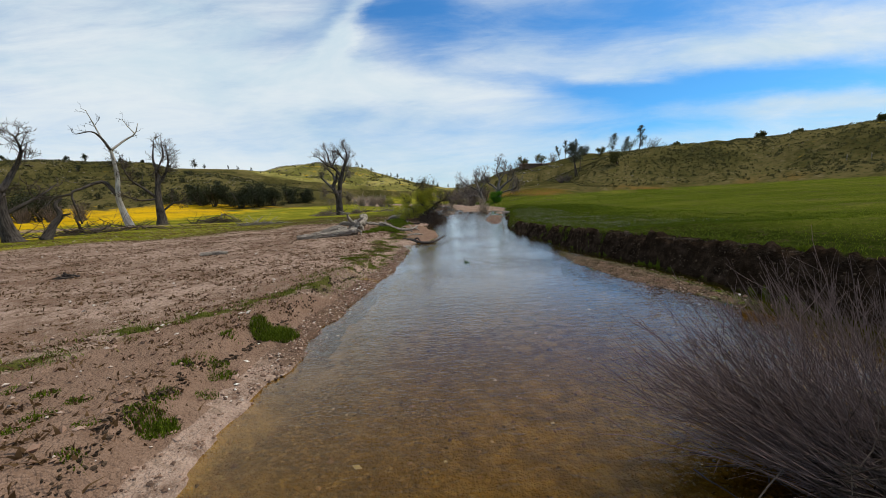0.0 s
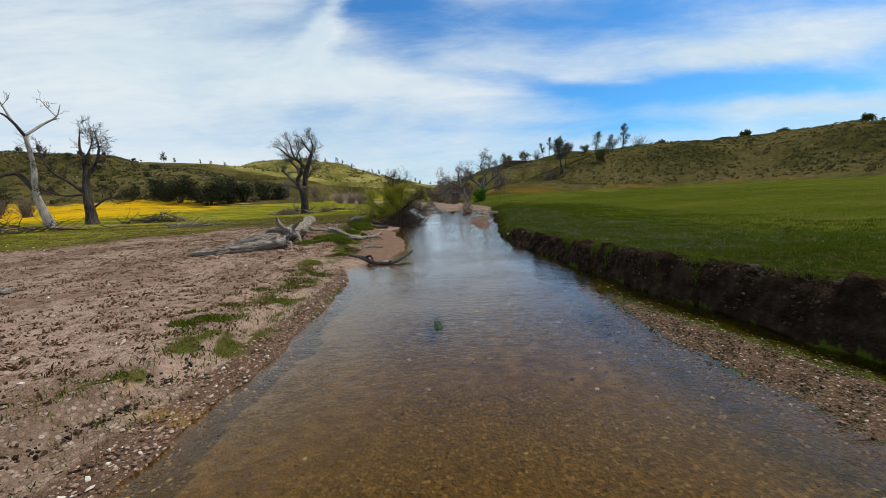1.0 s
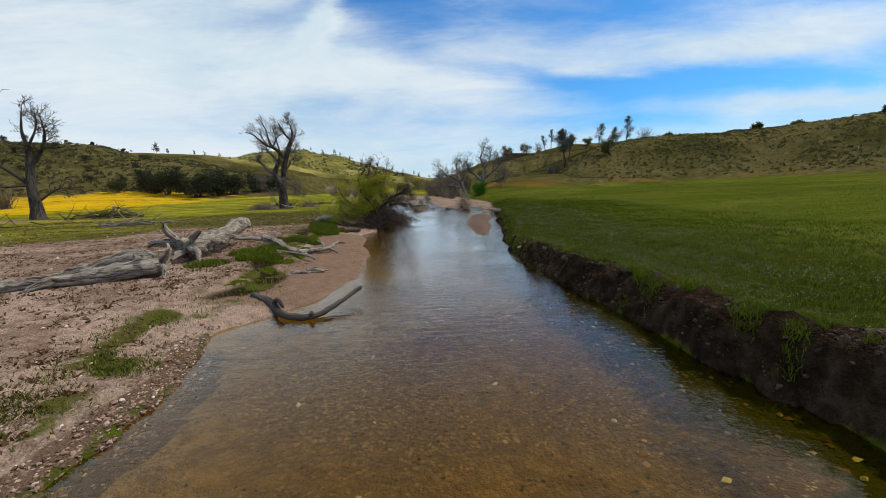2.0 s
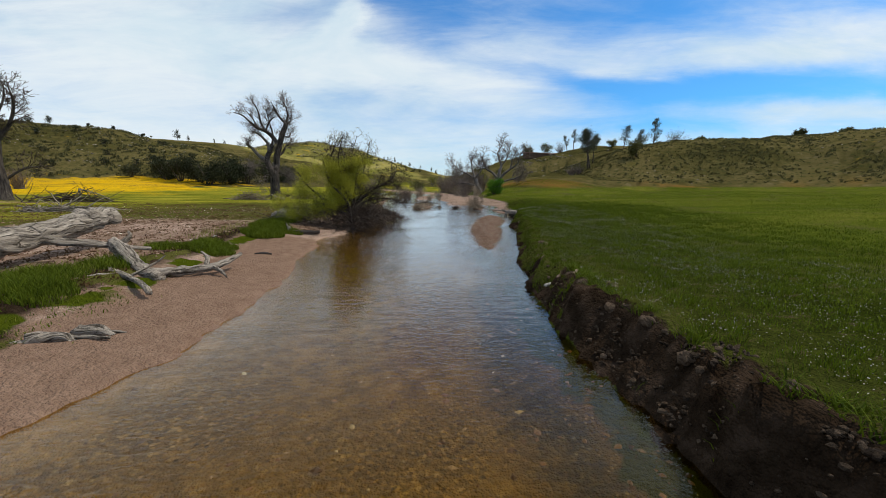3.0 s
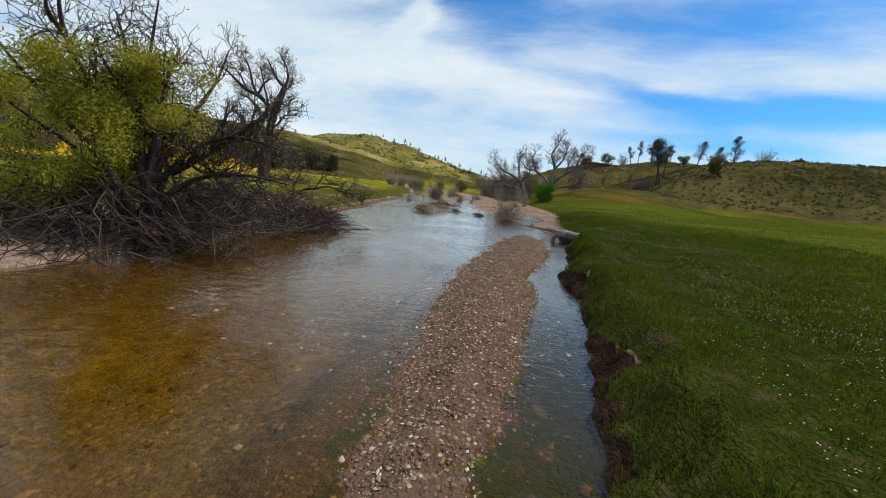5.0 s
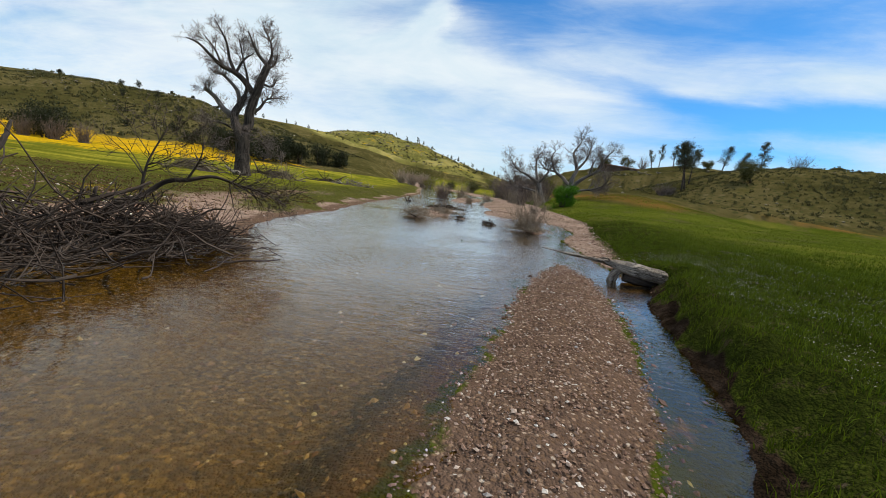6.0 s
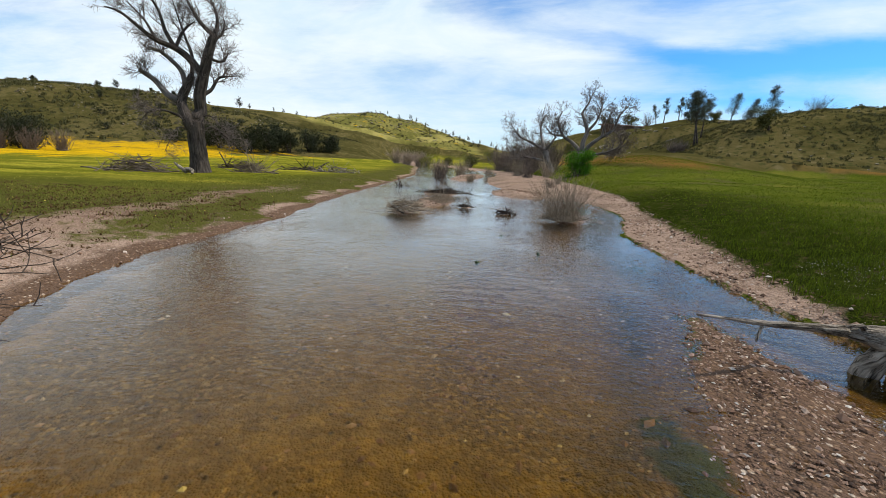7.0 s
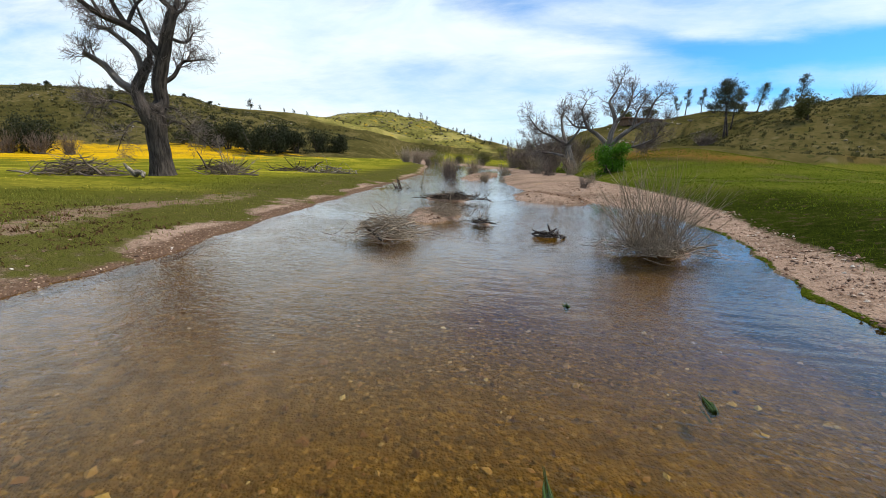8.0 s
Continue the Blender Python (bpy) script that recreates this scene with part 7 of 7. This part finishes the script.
def make_shed():
    ob = thing("shed", place(37, 169.5, 0.3), "long low wooden shed with a rust-brown roof on the ridge", "shed", rz=28)
    def box(name, sx, sy, z0, z1, mat, px=0.0, py=0.0, slope=0.0):
        bm = bmesh.new()
        bmesh.ops.create_cube(bm, size=1.0)
        for v in bm.verts:
            x, y, z = v.co
            v.co = (px + x * sx, py + y * sy, z0 + (z + 0.5) * (z1 - z0) + slope * y * sy)
        bmesh.ops.bevel(bm, geom=list(bm.edges), offset=0.03, segments=1, affect="EDGES")
        me = bpy.data.meshes.new(name)
        bm.to_mesh(me)
        bm.free()
        me.materials.append(mat)
        o = new(name, me)
        o.parent = ob
        return o
    box("wall", 12.0, 3.6, -0.8, 1.15, SHED_WALL)
    box("roof", 13.4, 4.6, 1.2, 1.42, SHED_ROOF, slope=0.05)
    for k in range(5):
        box("post", 0.18, 0.18, -0.8, 1.2, SHED_WALL, -6.2 + 3.1 * k, -2.1)


SHED_WALL = material("shed_boards", build_bark((0.06, 0.04, 0.03), (0.19, 0.12, 0.08), 4.0))
SHED_ROOF = material("rusty_roof", build_bark((0.16, 0.075, 0.05), (0.34, 0.20, 0.15), 2.0))
make_shed()

# fence posts on the right hill
rail = thing("fence", place(84, 92), "short line of weathered fence posts on the hillside", "fence")
for k in range(8):
    b = Buf()
    x, y = 84 + 2.2 * k, 92 - 2.6 * k
    dz = height(x, y) - height(84, 92)
    b.tube([(x - 84, y - 92, dz - 0.3), (x - 84, y - 92, dz + 0.6), (x - 83.97, y - 92, dz + 1.2)], [0.08, 0.075, 0.07], 6)
    part("post", b, DRIFT, rail)


def make_scrub():
    rng = np.random.RandomState(7)
    buf = Buf()
    def clumps(n, x0, x1, y0, y1, lo, hi, size, seed):
        x, y = rng.uniform(x0, x1, n), rng.uniform(y0, y1, n)
        z, *_, hill = ground(x, y)
        k = (hill > lo) & (hill < hi) & (rng.uniform(size=n) < 0.35 + 0.65 * ease(wave(x, y, 30, seed), -0.2, 0.3))
        x, y = x[k], y[k]
        r = size * rng.uniform(0.5, 1.3, len(x))
        m = 9
        xx, yy, rr = np.repeat(x, m), np.repeat(y, m), np.repeat(r, m)
        xx, yy = xx + rng.normal(size=len(xx)) * rr * 0.4, yy + rng.normal(size=len(xx)) * rr * 0.4
        blades(buf, rng, xx, yy, ground(xx, yy)[0], rr * rng.uniform(0.5, 1.0, len(xx)), rr * rng.uniform(0.35, 0.6, len(xx)), 0.9)
    clumps(12500, 34, 125, 82, 165, 2.0, 40, 0.36, 31.0)
    clumps(5200, -215, -70, 125, 235, 4.5, 40, 0.85, 32.0)
    clumps(1100, -200, -30, 340, 450, 8, 60, 1.2, 33.0)
    stuff("hill_scrub", buf, LEAF_BUSH2, "low dull green scrub scattered over the hillsides", "scrub")
    buf = Buf()
    for n, box, size, hlo, seed in ((500, (26, 62, 140, 176), 1.0, 1.5, 34.0), (120, (48, 96, 100, 132), 0.45, 0.8, 35.0), (900, (-190, -60, 360, 432), 1.9, 8.0, 36.0), (1500, (-215, -100, 165, 225), 1.0, 8.0, 37.0), (70, (-40, 0, 330, 372), 3.0, 1.0, 38.0)):
        x, y = rng.uniform(box[0], box[1], n), rng.uniform(box[2], box[3], n)
        z, *_, hill = ground(x, y)
        k = (hill > hlo) & (wave(x, y * 2.2, 26, seed) > 0.15)
        stones(buf, rng, x[k], y[k], z[k], size * rng.uniform(0.4, 1.3, k.sum()), (0.25, 0.45), 0.35)
    stuff("hill_rocks", buf, ROCK, "pale rocks in broken bands on the hillsides", "rocks")


LEAF_BUSH2 = material("scrub_leaves", build_leaf((0.035, 0.036, 0.014), (0.16, 0.145, 0.06)))


def build_rock(nt, place):
    grain = noise_tex(nt, place, 2.5, 5, 0.65)
    return surface(nt, steps(nt, grain, (0.3, (0.13, 0.11, 0.08)), (0.7, (0.36, 0.31, 0.25))), 0.9, grain, 0.6, 0.1)


ROCK = material("pale_rock", build_rock)
make_scrub()


# ---- weed in the water ----
def build_algae(nt, place):
    g = noise_tex(nt, stretch(nt, place, 6, 1, 1), 9, 4, 0.6)
    return surface(nt, steps(nt, g, (0.3, (0.010, 0.028, 0.002)), (0.7, (0.050, 0.105, 0.008))), 0.6, g, 0.5, 0.01)


ALGAE = material("algae", build_algae)


def algae(x, y, z, long, wide, turn, label, seed):
    """A trailing plume of weed: broad at its foot, drawn out to a thin tail."""
    rng = np.random.RandomState(seed)
    b = Buf()
    for _ in range(60):
        off = rng.normal() * wide * 0.3
        u = np.linspace(0, 1, 11)
        L = long * (0.28 + 0.72 * rng.uniform() ** 5)
        belly = np.sin(np.pi * np.clip(u * 0.8 + 0.2, 0, 1)) ** 1.3
        px = off * belly + 0.10 * wide * np.sin(u * 4 * long + 0.4) + 0.03 * wide * np.sin(u * 11 + rng.uniform(0, 6))
        line = np.stack([px, u * L, 0.012 * rng.normal() + 0.006 * np.sin(u * 5)], -1)
        b.tube(line, 0.006 * (1 - u) + 0.002, 3, cap=False)
    ob = new("water_weed", b.mesh("water_weed", ALGAE))
    ob.matrix_basis = pose(x, y, z, 0, 0, turn)
    return tagged(ob, label, "water weed", "trailing weeds")


for k, (x, y, long, wide, turn) in enumerate(((2.40, 19.72, 1.05, 0.12, 3), (3.98, 45.85, 0.26, 0.045, 4), (4.82, 46.6, 0.2, 0.03, 0), (4.26, 47.9, 0.2, 0.03, 0))):
    algae(x, y, -0.012, long, wide, turn, "dark green plume of weed trailing in the current", 400 + k)
